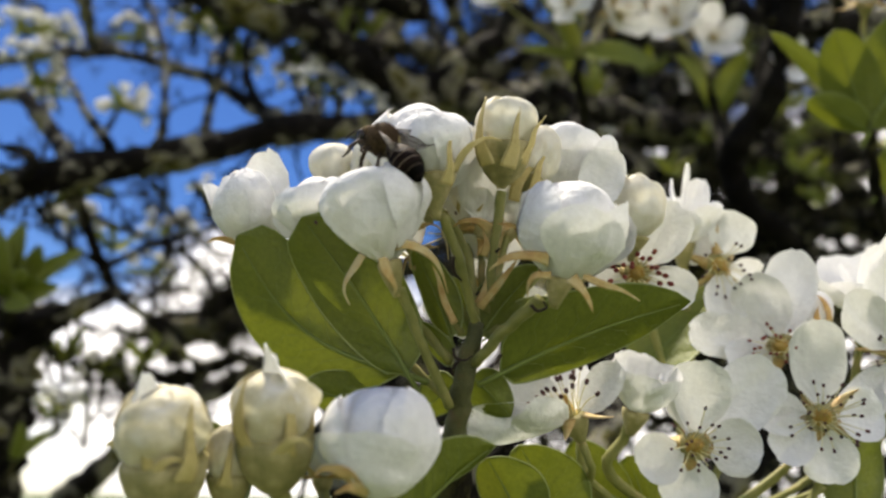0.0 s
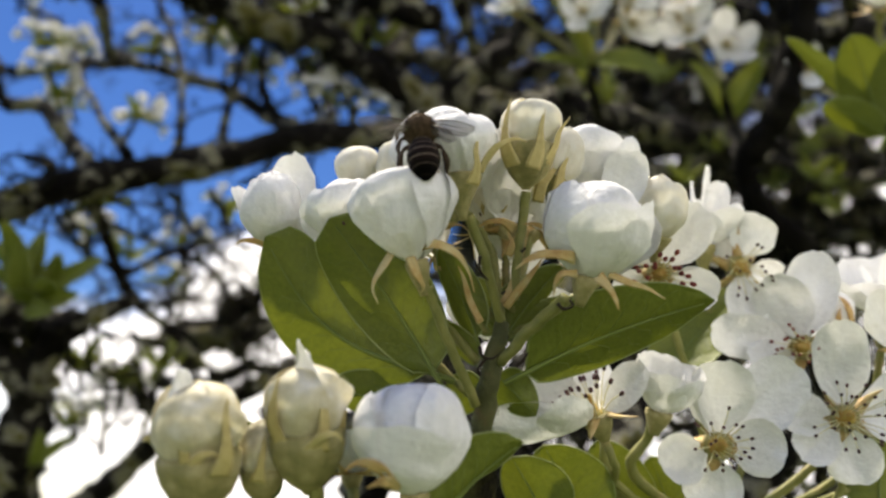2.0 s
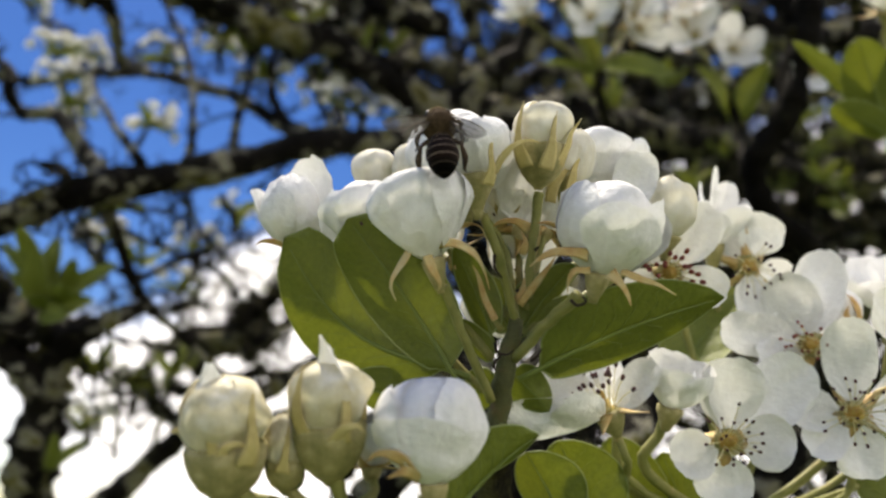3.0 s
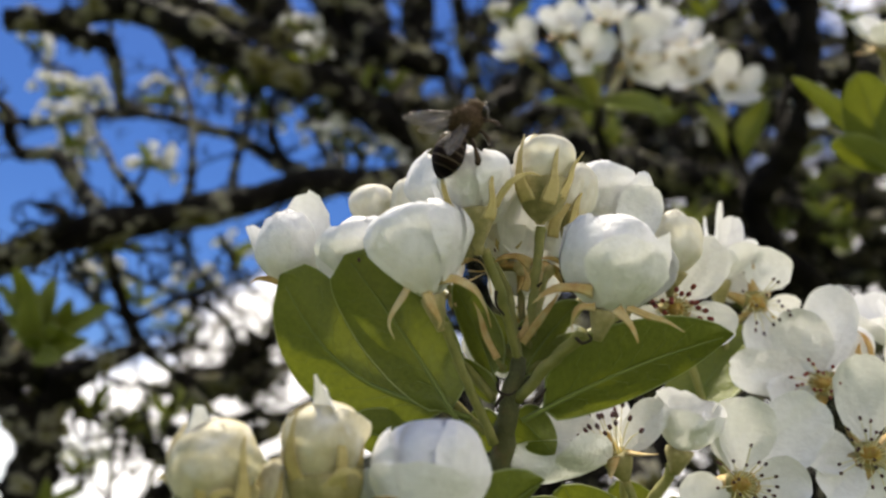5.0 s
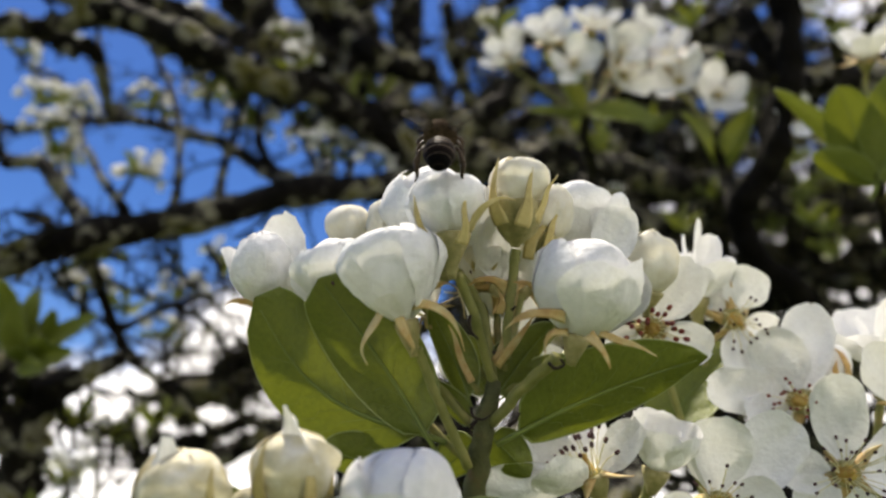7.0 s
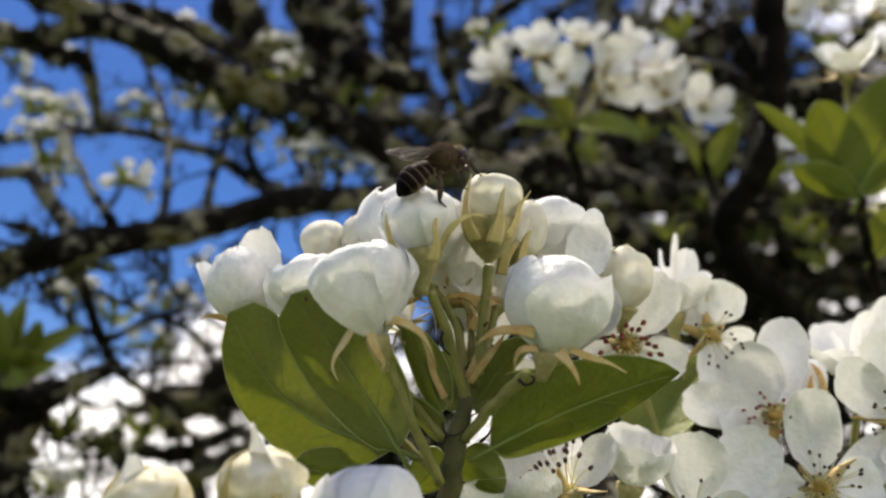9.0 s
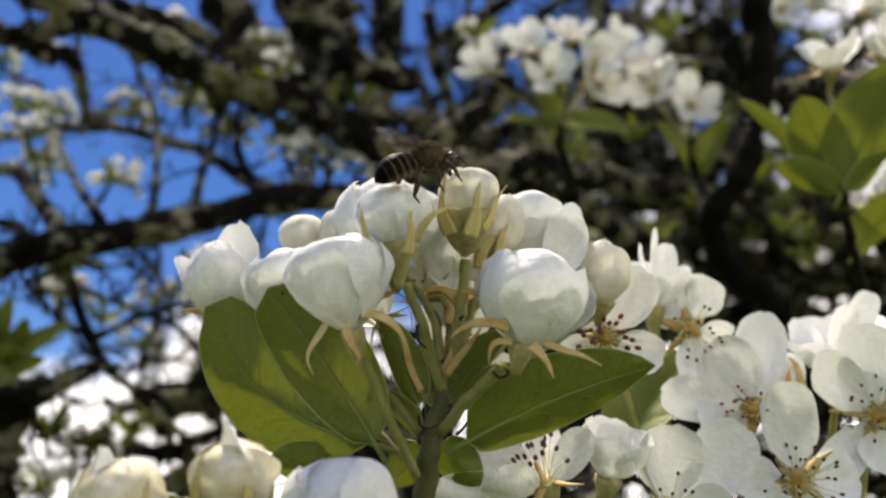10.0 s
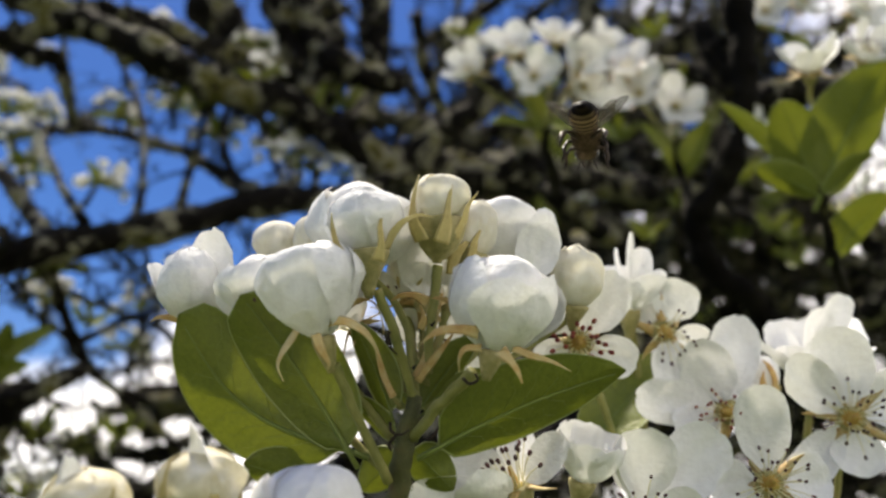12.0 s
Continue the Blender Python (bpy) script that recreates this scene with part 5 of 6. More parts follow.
# ---- near shoot ----
near = thing("blossom_cluster", (-0.0156, 0.1263, 1.6945), "pear blossom cluster of swelling cream and white buds", "blossom", "pear blossom clusters")
stalk(near, [(-0.0127, 0.1347, 1.6869), (-0.0153, 0.1238, 1.6953), (-0.0161, 0.1185, 1.7003)], 0.0030, 0.0026, "spur", TWIG_BARK, 0.3)
stalk(near, [(-0.0161, 0.1188, 1.6996), (-0.0075, 0.1179, 1.6992), (-0.0031, 0.116, 1.7011)], 0.0009, 0.0009, hairs=260)
pearl = shell_flower(near, (-0.0024, 0.115, 1.7030), (-0.0028, 0.1130, 1.7136), 0.0076, GLOBE,
                     [(100, 140, 0.98, 0.0, 0, 0), (30, 130, 0.97, 0.0, 0, 0), (170, 130, 0.95, 0.02, 0, 0), (-25, 120, 0.93, 0.07, 0, 0.05), (-110, 130, 0.58, 0.15, 0, 0.04), (-175, 110, 0.80, 0.12, 0, 0.05)], 21, cal=(0.32, 0.6))
sepal_along(pearl, [(-0.0049, 0.1105, 1.7042), (-0.0071, 0.108, 1.7063), (-0.01, 0.1083, 1.7069), (-0.0118, 0.1098, 1.7059)], 0.0026)
sepal_along(pearl, [(-0.0041, 0.1106, 1.7038), (-0.0063, 0.1088, 1.7045), (-0.0088, 0.1096, 1.7036)], 0.0024)
stalk(near, [(-0.0161, 0.1188, 1.6996), (-0.0173, 0.1168, 1.7045), (-0.018, 0.1159, 1.7067)], 0.0010, 0.0013, hairs=260)
tall_bud = shell_flower(near, (-0.0181, 0.1148, 1.7094), (-0.0185, 0.1105, 1.7203), 0.0058, GLOBE,
                        [(72 * k, 130, 0.97, 0.0, 0, 0) for k in range(3)] + [(150, 130, 0.94, 0.06, 0, 0.02), (-80, 150, 0.90, 0.10, 0, 0.03)], 23, GREEN_CREAM, cal=(0.90, 1.2), funnel=BOWL, name="bud")
part("petal", blade_bm(0.0090, 0.0085, 110, 20, 46, point=0.8), PETAL, tall_bud, m=leaf_pose((-0.0167, 0.1101, 1.7158), (-0.0185, 0.1077, 1.7217), face(-0.6, 0, 0.8)))
sepal_along(tall_bud, [(-0.0206, 0.1108, 1.7088), (-0.022, 0.1083, 1.7122), (-0.0218, 0.1069, 1.7157), (-0.0213, 0.1072, 1.7189)], 0.0025, mat=BUD_SEPAL)
sepal_along(tall_bud, [(-0.0154, 0.1104, 1.7085), (-0.0149, 0.1081, 1.7114), (-0.015, 0.1075, 1.7143), (-0.0151, 0.108, 1.717)], 0.0023, mat=BUD_SEPAL)
sepal_along(tall_bud, [(-0.0173, 0.1098, 1.7084), (-0.0152, 0.1075, 1.7102), (-0.0131, 0.1074, 1.7106), (-0.012, 0.1089, 1.7095)], 0.0016, mat=BUD_SEPAL)
sepal_along(tall_bud, [(-0.023, 0.1148, 1.7096), (-0.024, 0.1132, 1.7135), (-0.0241, 0.1114, 1.7178)], 0.0023, mat=BUD_SEPAL)
sepal_along(tall_bud, [(-0.0134, 0.1147, 1.7097), (-0.013, 0.1132, 1.7135), (-0.0126, 0.1115, 1.7177)], 0.0023, mat=BUD_SEPAL)
stalk(near, [(-0.0161, 0.119, 1.6992), (-0.0266, 0.1165, 1.7), (-0.0312, 0.1136, 1.7017)], 0.0010, 0.0012, hairs=260)
short_bud = shell_flower(near, (-0.0326, 0.1119, 1.7061), (-0.0329, 0.1082, 1.7152), 0.0060, GLOBE,
                         [(72 * k, 130, 0.95, 0.0, 0, 0) for k in range(3)] + [(150, 130, 0.86, 0.06, 2, 0.03), (-80, 150, 0.80, 0.07, 0, 0.03)], 25, GREEN_CREAM, cal=(0.92, 1.1), funnel=BOWL, name="bud")
part("petal", blade_bm(0.0100, 0.0105, 70, 20, 47, point=0.75), PETAL, short_bud, m=leaf_pose((-0.0337, 0.1087, 1.71), (-0.0345, 0.1064, 1.7169), face(0.1, 0, 1)))
sepal_along(short_bud, [(-0.0329, 0.1075, 1.7048), (-0.0329, 0.1054, 1.7075), (-0.0333, 0.1045, 1.711), (-0.0338, 0.1049, 1.714)], 0.0023, mat=BUD_SEPAL)
sepal_along(short_bud, [(-0.0287, 0.1075, 1.705), (-0.0275, 0.1058, 1.7078), (-0.0277, 0.1047, 1.7118), (-0.0278, 0.105, 1.715)], 0.0027, mat=BUD_SEPAL)
sepal_along(short_bud, [(-0.0361, 0.1098, 1.7059), (-0.037, 0.1083, 1.7083), (-0.0388, 0.1082, 1.7098), (-0.0401, 0.1094, 1.7096)], 0.0023, mat=BUD_SEPAL)
sepal_along(short_bud, [(-0.0323, 0.1068, 1.7054), (-0.031, 0.1051, 1.7072), (-0.0292, 0.1052, 1.7078), (-0.0281, 0.1066, 1.707)], 0.0016, mat=BUD_SEPAL)
stalk(near, [(-0.0161, 0.119, 1.6992), (-0.0214, 0.1186, 1.7), (-0.0243, 0.1177, 1.7022)], 0.0009, 0.0009, hairs=260)
small_bud = shell_flower(near, (-0.0248, 0.1165, 1.7052), (-0.0248, 0.1141, 1.7112), 0.0033, EGG, [(72 * k, 130, 0.95, 0.04 * (k % 2), 0, 0) for k in range(5)], 27, GREEN_CREAM, cal=(0.9, 1.2), funnel=BOWL, name="bud")
sepal_along(small_bud, [(-0.0247, 0.1136, 1.7044), (-0.024, 0.1119, 1.7072), (-0.0237, 0.1115, 1.711)], 0.0020, mat=BUD_SEPAL)
sepal_along(small_bud, [(-0.0262, 0.1156, 1.7047), (-0.0265, 0.1139, 1.7077), (-0.0258, 0.1134, 1.7102)], 0.0020, mat=BUD_SEPAL)
stalk(near, [(-0.0161, 0.119, 1.6992), (-0.0125, 0.1266, 1.7016), (-0.0129, 0.1296, 1.705)], 0.0009, 0.0009, hairs=260)
flower(near, (-0.0129, 0.1291, 1.7062), (-0.0131, 0.129, 1.7118), 0.010, ring(5, 0.9, 0.8, 60, 40, 70, vary=0.6, seed=52), (0.5, 100, 40), 28, stamen=False)
leaf(near, (-0.0015, 0.1201, 1.6961), (0.0132, 0.1222, 1.712), 0.0165, face(-0.5, 0.5, -0.7), 24, 25, 8)
leaf(near, (-0.0253, 0.1253, 1.7014), (-0.0318, 0.1253, 1.7149), 0.0080, face(0.2, 0.3, -0.9), 20, 25, 12)
stalk(near, [(-0.0161, 0.119, 1.6992), (-0.0088, 0.119, 1.6969), (-0.0014, 0.121, 1.6934)], 0.0009, 0.0009, hairs=260)
stalk(near, [(-0.0161, 0.119, 1.6992), (-0.0194, 0.1235, 1.6966), (-0.0251, 0.1252, 1.7018)], 0.0009, 0.0009, hairs=260)

# ---- neighbouring shoot in full flower ----
full = thing("blossom_cluster", (0.078, 0.1936, 1.68), "pear blossom cluster in full flower with dark anthers", "blossom", "pear blossom clusters")
stalk(full, [(0.0884, 0.2032, 1.6641), (0.0746, 0.1899, 1.6837), (0.0643, 0.1809, 1.6954)], 0.0032, 0.0026, "spur", TWIG_BARK, 0.3)


def open_flower(parent, centre, to, size, seed, petals=None, opening=74, curl=38, anthers=None, root=None, via=None, spread=48, coarse=False, fat=1.0):
    """petals: azimuths (0 right, 90 up as seen from the front), each with its own opening, or None for an even five."""
    c = Vector(centre)
    way = face(*to).normalized()
    size = 0.93 * size
    rng = random.Random(seed)
    spec = petals or [(72 * k + rng.uniform(-14, 14) + seed * 11, opening + rng.uniform(-16, 16)) for k in range(5)]
    rows = []
    for a, o, *more in spec:
        l = (more[0] if more else 1.0) * rng.uniform(0.93, 1.06)
        w = more[1] if len(more) > 1 else 1.0
        rows.append((a, 0.84 * l, 0.66 * w * (0.5 + 0.5 * l) * rng.uniform(0.92, 1.06), o, curl + rng.uniform(-22, 34), rng.uniform(45, 100)))
    flower(parent, c, c + way, size, rows, (0.5, 118, 50), seed, anthers=anthers, spread=spread, coarse=coarse, claw=0.6, ripple=0.11, fat=fat)
    if root:
        back = c - way * size * 0.3
        stalk(parent, [Vector(root), *([Vector(via)] if via else []), back - way * size * 0.3, back], 0.0009, 0.0009)


HUB = (0.0643, 0.1809, 1.6954)
# flower with red anthers, its lower petals under the leaf
posed_flower(full, (0.0466, 0.1516, 1.7473), (-0.2, 0.05, 1), 0.0185,
             [((0.0549, 0.1443, 1.7594), 0.0105, 60, 40), ((0.0574, 0.1491, 1.742), 0.0090, 60, 20), ((0.0372, 0.1505, 1.7412), 0.0090, 50, 20), ((0.0405, 0.1495, 1.757), 0.0090, 50, 20), ((0.0485, 0.1571, 1.7382), 0.0090, 50, 20)],
             61, ANTHER_RED, HUB, (0.0596, 0.174, 1.7232), spread=52, fat=1.5, count=30)
# half-open flower behind it, and one with a long hanging petal
shell_flower(full, (0.0627, 0.1679, 1.7595), (0.0627, 0.1625, 1.7729), 0.0082, CUP,
             [(100, 120, 0.56, 0.0, 0, 0), (30, 110, 0.54, 0.03, 6, 0.04), (160, 110, 0.56, 0.03, 4, 0), (-60, 120, 0.50, 0.06, 6, 0), (-130, 120, 0.48, 0.08, 6, -0.04)], 31, cal=(0.36, 0.8))
posed_flower(full, (0.0641, 0.1702, 1.7646), (0.1, 0.9, 0.3), 0.010, [((0.0642, 0.1648, 1.778), 0.0024, 120, 10), ((0.0599, 0.1643, 1.7739), 0.0075, 60, 30), ((0.0671, 0.1643, 1.7739), 0.0075, 60, 30), ((0.0721, 0.1676, 1.7684), 0.0030, 90, 10)], 32, stamen=False)
stalk(full, [HUB, (0.0686, 0.1878, 1.7263), (0.0661, 0.1787, 1.749), (0.0636, 0.1704, 1.7587)], 0.0009, 0.0009)
posed_flower(full, (0.0705, 0.1679, 1.7543), (0.05, -0.2, 1), 0.0195,
             [((0.0742, 0.1625, 1.765), 0.0122, 50, 35), ((0.0719, 0.1692, 1.7404), 0.0098, 50, 10), ((0.0644, 0.1698, 1.7602), 0.0080, 50, 20), ((0.0826, 0.1747, 1.7534), 0.0080, 40, 20)], 63, None, HUB, (0.0816, 0.1868, 1.7342), spread=50, count=16)
# open flower seen from the side, over the gap
posed_flower(full, (0.0824, 0.1679, 1.7355), (-0.6, 0.2, 0.75), 0.0205,
             [((0.0751, 0.163, 1.7503), 0.0130, 60, 30), ((0.0861, 0.1628, 1.7561), 0.0118, 50, 25), ((0.0611, 0.1636, 1.7383), 0.0105, 50, 20), ((0.0691, 0.1635, 1.7305), 0.0105, 60, 30), ((0.0917, 0.1709, 1.7415), 0.0090, 50, 30)],
             67, ANTHER_RED, HUB, (0.0928, 0.1835, 1.7156), spread=30, fat=1.1, count=20, tall=0.42)
# flower under the broad leaf, seen from below
posed_flower(full, (0.0323, 0.1532, 1.7185), (-0.35, 0.9, -0.05), 0.0190,
             [((0.0111, 0.1471, 1.7163), 0.0105, 50, 30, (0.2, 0.35, -0.93)), ((0.0206, 0.1432, 1.7181), 0.0100, 50, 30, (0.1, 0.30, -0.95)), ((0.0411, 0.1505, 1.728), 0.0080, 60, 10, (-0.5, 0.4, 0.7)), ((0.0186, 0.1591, 1.728), 0.0100, 50, 20, (0.2, 0.4, 0.9)), ((0.0336, 0.1618, 1.732), 0.0090, 50, 20, (0, 0.2, 1))],
             69, None, HUB, (0.0408, 0.1713, 1.7032), spread=66, count=22, fat=1.3, tall=0.46)
# half-open cup on its stalk
cup_flower = shell_flower(full, (0.046, 0.157, 1.7198), (0.0487, 0.1524, 1.7313), 0.0062, CUP,
                          [(100, 140, 0.74, 0.0, 0, 0.02), (30, 130, 0.72, 0.04, 3, 0.05), (165, 130, 0.70, 0.04, 2, 0), (-35, 130, 0.62, 0.09, 2, 0.05), (-118, 140, 0.60, 0.12, 2, -0.08), (70, 140, 0.70, -0.1, 0, 0)], 33, cal=(0.5, 0.8))
part("petal", blade_bm(0.0150, 0.0055, 90, 20, 45), PETAL, cup_flower, m=leaf_pose((0.0358, 0.1562, 1.7191), (0.0433, 0.1524, 1.7313), face(0.6, 0.1, 0.8)))
stalk(full, [HUB, (0.042, 0.1653, 1.7074), (0.0443, 0.1612, 1.7148), (0.0456, 0.1585, 1.7187)], 0.0011, 0.0012)
# flower face on
posed_flower(full, (0.059, 0.1619, 1.7135), (-0.1, 0.3, 0.93), 0.0210,
             [((0.0592, 0.154, 1.7298), 0.0140, 60, 40), ((0.0754, 0.1565, 1.7291), 0.0138, 50, 25), ((0.0707, 0.1567, 1.7127), 0.0120, 50, 30), ((0.0513, 0.1555, 1.7262), 0.0070, 110, 20, (0.9, 0.2, 0.3)), ((0.0472, 0.1623, 1.7094), 0.0110, 60, 30), ((0.0566, 0.1635, 1.701), 0.0125, 50, 20)],
             73, None, HUB, spread=52, count=22)
# flower with yellow stamens
posed_flower(full, (0.0865, 0.162, 1.7195), (-0.2, 0.35, 0.9), 0.0210,
             [((0.0847, 0.1549, 1.7384), 0.0118, 50, 30), ((0.0755, 0.1614, 1.7115), 0.0100, 60, 40), ((0.0728, 0.1621, 1.7205), 0.0100, 70, 20), ((0.0996, 0.1621, 1.7205), 0.0120, 60, 30), ((0.088, 0.1636, 1.7063), 0.0115, 50, 20)], 75, None, HUB, (0.0921, 0.182, 1.7034), spread=62, count=30)
# broad flower beside it
posed_flower(full, (0.1083, 0.1645, 1.7331), (-0.3, 0.25, 1), 0.0215,
             [((0.1046, 0.1581, 1.7519), 0.0150, 60, 35), ((0.0934, 0.1578, 1.7445), 0.0110, 60, 40), ((0.0912, 0.1635, 1.7172), 0.0100, 80, 50), ((0.1079, 0.1642, 1.7207), 0.0120, 60, 40), ((0.123, 0.163, 1.7396), 0.0130, 60, 30)], 77, None, HUB, (0.1071, 0.1855, 1.7108), spread=60, count=34)
# half-open flower above, and a small bud with orange sepals
shell_flower(full, (0.108, 0.1778, 1.7457), (0.1088, 0.1717, 1.7608), 0.0112, CUP,
             [(100, 110, 0.52, 0.0, 4, 0.05), (40, 100, 0.62, 0.03, 8, 0.06), (160, 110, 0.46, 0.03, 16, 0.03), (-40, 120, 0.42, 0.06, 10, 0.06), (-120, 130, 0.40, 0.08, 12, -0.10)], 35, cal=(0.34, 0.7))
posed_flower(full, (0.1106, 0.1787, 1.749), (0.1, 0.8, 0.5), 0.012, [((0.1172, 0.1714, 1.7642), 0.0072, 60, 20), ((0.1113, 0.1727, 1.7612), 0.0085, 60, 20), ((0.1019, 0.1747, 1.7562), 0.008, 60, 30)], 37, stamen=False)
stalk(full, [HUB, (0.1013, 0.1918, 1.7111), (0.1078, 0.1807, 1.7385), (0.1078, 0.1782, 1.7447)], 0.0009, 0.0009)
tiny = shell_flower(full, (0.0954, 0.1732, 1.7411), (0.092, 0.1704, 1.748), 0.0036, EGG, [(72 * k, 130, 0.9, 0.04 * (k % 2), 0, 0) for k in range(5)], 36, PETAL, cal=(0.8, 1.0), funnel=FUNNEL, name="bud")
sepal_along(tiny, [(0.0948, 0.1705, 1.7399), (0.0945, 0.1682, 1.7429), (0.093, 0.167, 1.7458), (0.092, 0.1675, 1.7472)], 0.0022)
sepal_along(tiny, [(0.0935, 0.1707, 1.7394), (0.0917, 0.1684, 1.7422), (0.092, 0.1675, 1.7446)], 0.0022)
stalk(full, [HUB, (0.0936, 0.1887, 1.7135), (0.096, 0.1787, 1.7328), (0.0965, 0.175, 1.7394)], 0.0009, 0.0009)
leaf(full, (0.0318, 0.1645, 1.6958), (0.0228, 0.1584, 1.7137), 0.0175, face(0.3, 0.3, -0.9), 20, 20, 9)
leaf(full, (0.0232, 0.1587, 1.697), (0.0157, 0.1531, 1.7109), 0.0150, face(0.3, 0.3, -0.9), 20, 20, 10)
leaf(full, (0.0443, 0.1748, 1.6945), (0.036, 0.1695, 1.7155), 0.0150, face(0.3, 0.2, -0.9), 20, 20, 71)
leaf(full, (0.0544, 0.1774, 1.6933), (0.0484, 0.174, 1.7124), 0.0130, face(0.3, 0.2, -0.9), 20, 20, 72)
stalk(full, [HUB, (0.042, 0.167, 1.7032), (0.0358, 0.1623, 1.7094), (0.0352, 0.1606, 1.7163)], 0.0009, 0.0009)
stalk(full, [HUB, (0.0544, 0.1779, 1.6922), (0.0443, 0.1749, 1.6943)], 0.0009, 0.0009)
stalk(full, [HUB, (0.0484, 0.1735, 1.6924), (0.0307, 0.1625, 1.6981), (0.0232, 0.1582, 1.6982)], 0.0009, 0.0009)
leaf(full, (0.101, 0.1817, 1.6988), (0.1045, 0.1806, 1.7228), 0.0150, face(0.2, 0.2, -0.95), 20, 20, 13)
stalk(full, [HUB, (0.0824, 0.184, 1.6931), (0.101, 0.1819, 1.6982)], 0.0009, 0.0009)

# ---- leafy shoot beside the upright bough ----
side = thing("blossom_cluster", (0.1976, 0.3151, 1.7873), "pear shoot with broad fresh leaves and white flowers", "blossom", "pear blossom clusters")
stalk(side, [(0.2253, 0.4234, 1.7801), (0.2058, 0.3246, 1.7898), (0.1718, 0.2644, 1.8068), (0.161, 0.2464, 1.8196), (0.158, 0.2391, 1.8296)], 0.0026, 0.0015, "stem", TWIG_BARK, 0.3)
leaf(side, (0.158, 0.2407, 1.8258), (0.1727, 0.2107, 1.8635), 0.0300, face(0.1, 0.55, -0.75), 20, 25, 14)
leaf(side, (0.1573, 0.2412, 1.8272), (0.1408, 0.2233, 1.8559), 0.0205, face(0.2, 0.55, -0.75), 22, 25, 15)
leaf(side, (0.1574, 0.2417, 1.8286), (0.1264, 0.2366, 1.864), 0.0090, face(0.5, 0.4, -0.6), 30, 25, 16)
leaf(side, (0.1574, 0.2407, 1.8258), (0.1323, 0.2324, 1.8345), 0.0125, face(0.0, 0.6, -0.7), 22, 25, 17)
leaf(side, (0.1584, 0.2411, 1.8249), (0.1748, 0.2315, 1.8391), 0.0100, face(-0.3, 0.6, -0.7), 22, 25, 18)
leaf(side, (0.1679, 0.2582, 1.8089), (0.1827, 0.2394, 1.8275), 0.0180, face(-0.1, 0.3, -0.9), 20, 25, 19)
open_flower(side, (0.1622, 0.2361, 1.876), (-0.2, 0.9, 0.4), 0.0200, 81, opening=60, root=(0.1585, 0.2408, 1.8282), via=(0.1643, 0.2425, 1.8551))
open_flower(side, (0.1836, 0.2336, 1.8807), (0.1, 0.7, 0.7), 0.0200, 83, root=(0.1585, 0.2408, 1.8282), via=(0.176, 0.2406, 1.8589))
open_flower(side, (0.1834, 0.3306, 1.9079), (-0.3, 0.3, 0.9), 0.0150, 85, root=(0.1595, 0.2428, 1.8258), via=(0.1882, 0.3111, 1.8761))
open_flower(side, (0.1979, 0.2806, 1.8446), (0.5, 0.2, 0.7), 0.0140, 86, root=(0.1595, 0.2432, 1.8248), via=(0.174, 0.258, 1.8274))

# ---- clusters on the boughs behind ----
far = thing("blossom_cluster", (0.1033, 0.3937, 1.9175), "pear blossom cluster in full flower above dark boughs", "blossom", "pear blossom clusters")
stalk(far, [(0.1029, 0.498, 1.9633), (0.0989, 0.4244, 1.9221), (0.0884, 0.389, 1.9299), (0.0876, 0.3796, 1.9395)], 0.0040, 0.0024, "spur", TWIG_BARK, 0.3)
TOP = (0.0876, 0.3803, 1.938)
for k, (c, to) in enumerate((((0.0434, 0.3681, 1.9702), (-0.5, 0.4, 0.7)), ((0.0673, 0.3591, 1.9775), (-0.2, 0.6, 0.8)), ((0.0934, 0.3642, 1.9896), (0, 0.8, 0.6)), ((0.1051, 0.3572, 1.9666), (0.2, 0.4, 0.9)),
                             ((0.0787, 0.356, 1.9579), (-0.1, 0.3, 1)), ((0.1228, 0.3696, 1.9878), (0.4, 0.6, 0.7)), ((0.1089, 0.3704, 1.9605), (0.3, 0.0, 1)))):
    open_flower(far, c, to, 0.0225, 90 + k, root=TOP)
leaf(far, (0.0841, 0.3788, 1.939), (0.0635, 0.3575, 1.9685), 0.0210, face(0.2, 0.62, 0.6), 20, 20, 20)
leaf(far, (0.0883, 0.3747, 1.9383), (0.1232, 0.3622, 1.927), 0.0200, face(-0.1, 0.64, 0.62), 20, 20, 21)
leaf(far, (0.0859, 0.3803, 1.938), (0.0543, 0.3742, 1.9416), 0.0100, face(-0.1, 0.64, 0.62), 20, 20, 22)

far = thing("blossom_cluster", (0.1679, 0.396, 1.9076), "pear blossom cluster in full flower above dark boughs", "blossom", "pear blossom clusters")
stalk(far, [(0.1533, 0.3539, 1.8655), (0.1677, 0.3871, 1.9031), (0.1646, 0.3898, 1.923), (0.1636, 0.3854, 1.9337)], 0.0038, 0.0024, "spur", TWIG_BARK, 0.3)
for k, (c, to) in enumerate((((0.1646, 0.3778, 1.9521), (0, 0.3, 0.95)), ((0.1446, 0.3793, 1.9628), (-0.5, 0.4, 0.8)), ((0.1407, 0.3826, 1.9812), (-0.3, 0.8, 0.6)))):
    open_flower(far, c, to, 0.0260, 100 + k, root=(0.1636, 0.386, 1.9322))
leaf(far, (0.1623, 0.3906, 1.9159), (0.1418, 0.3729, 1.9393), 0.0190, face(0.2, 0.64, 0.6), 20, 20, 23)
leaf(far, (0.1672, 0.3917, 1.9128), (0.1807, 0.3714, 1.9404), 0.0170, face(-0.2, 0.64, 0.6), 20, 20, 24)

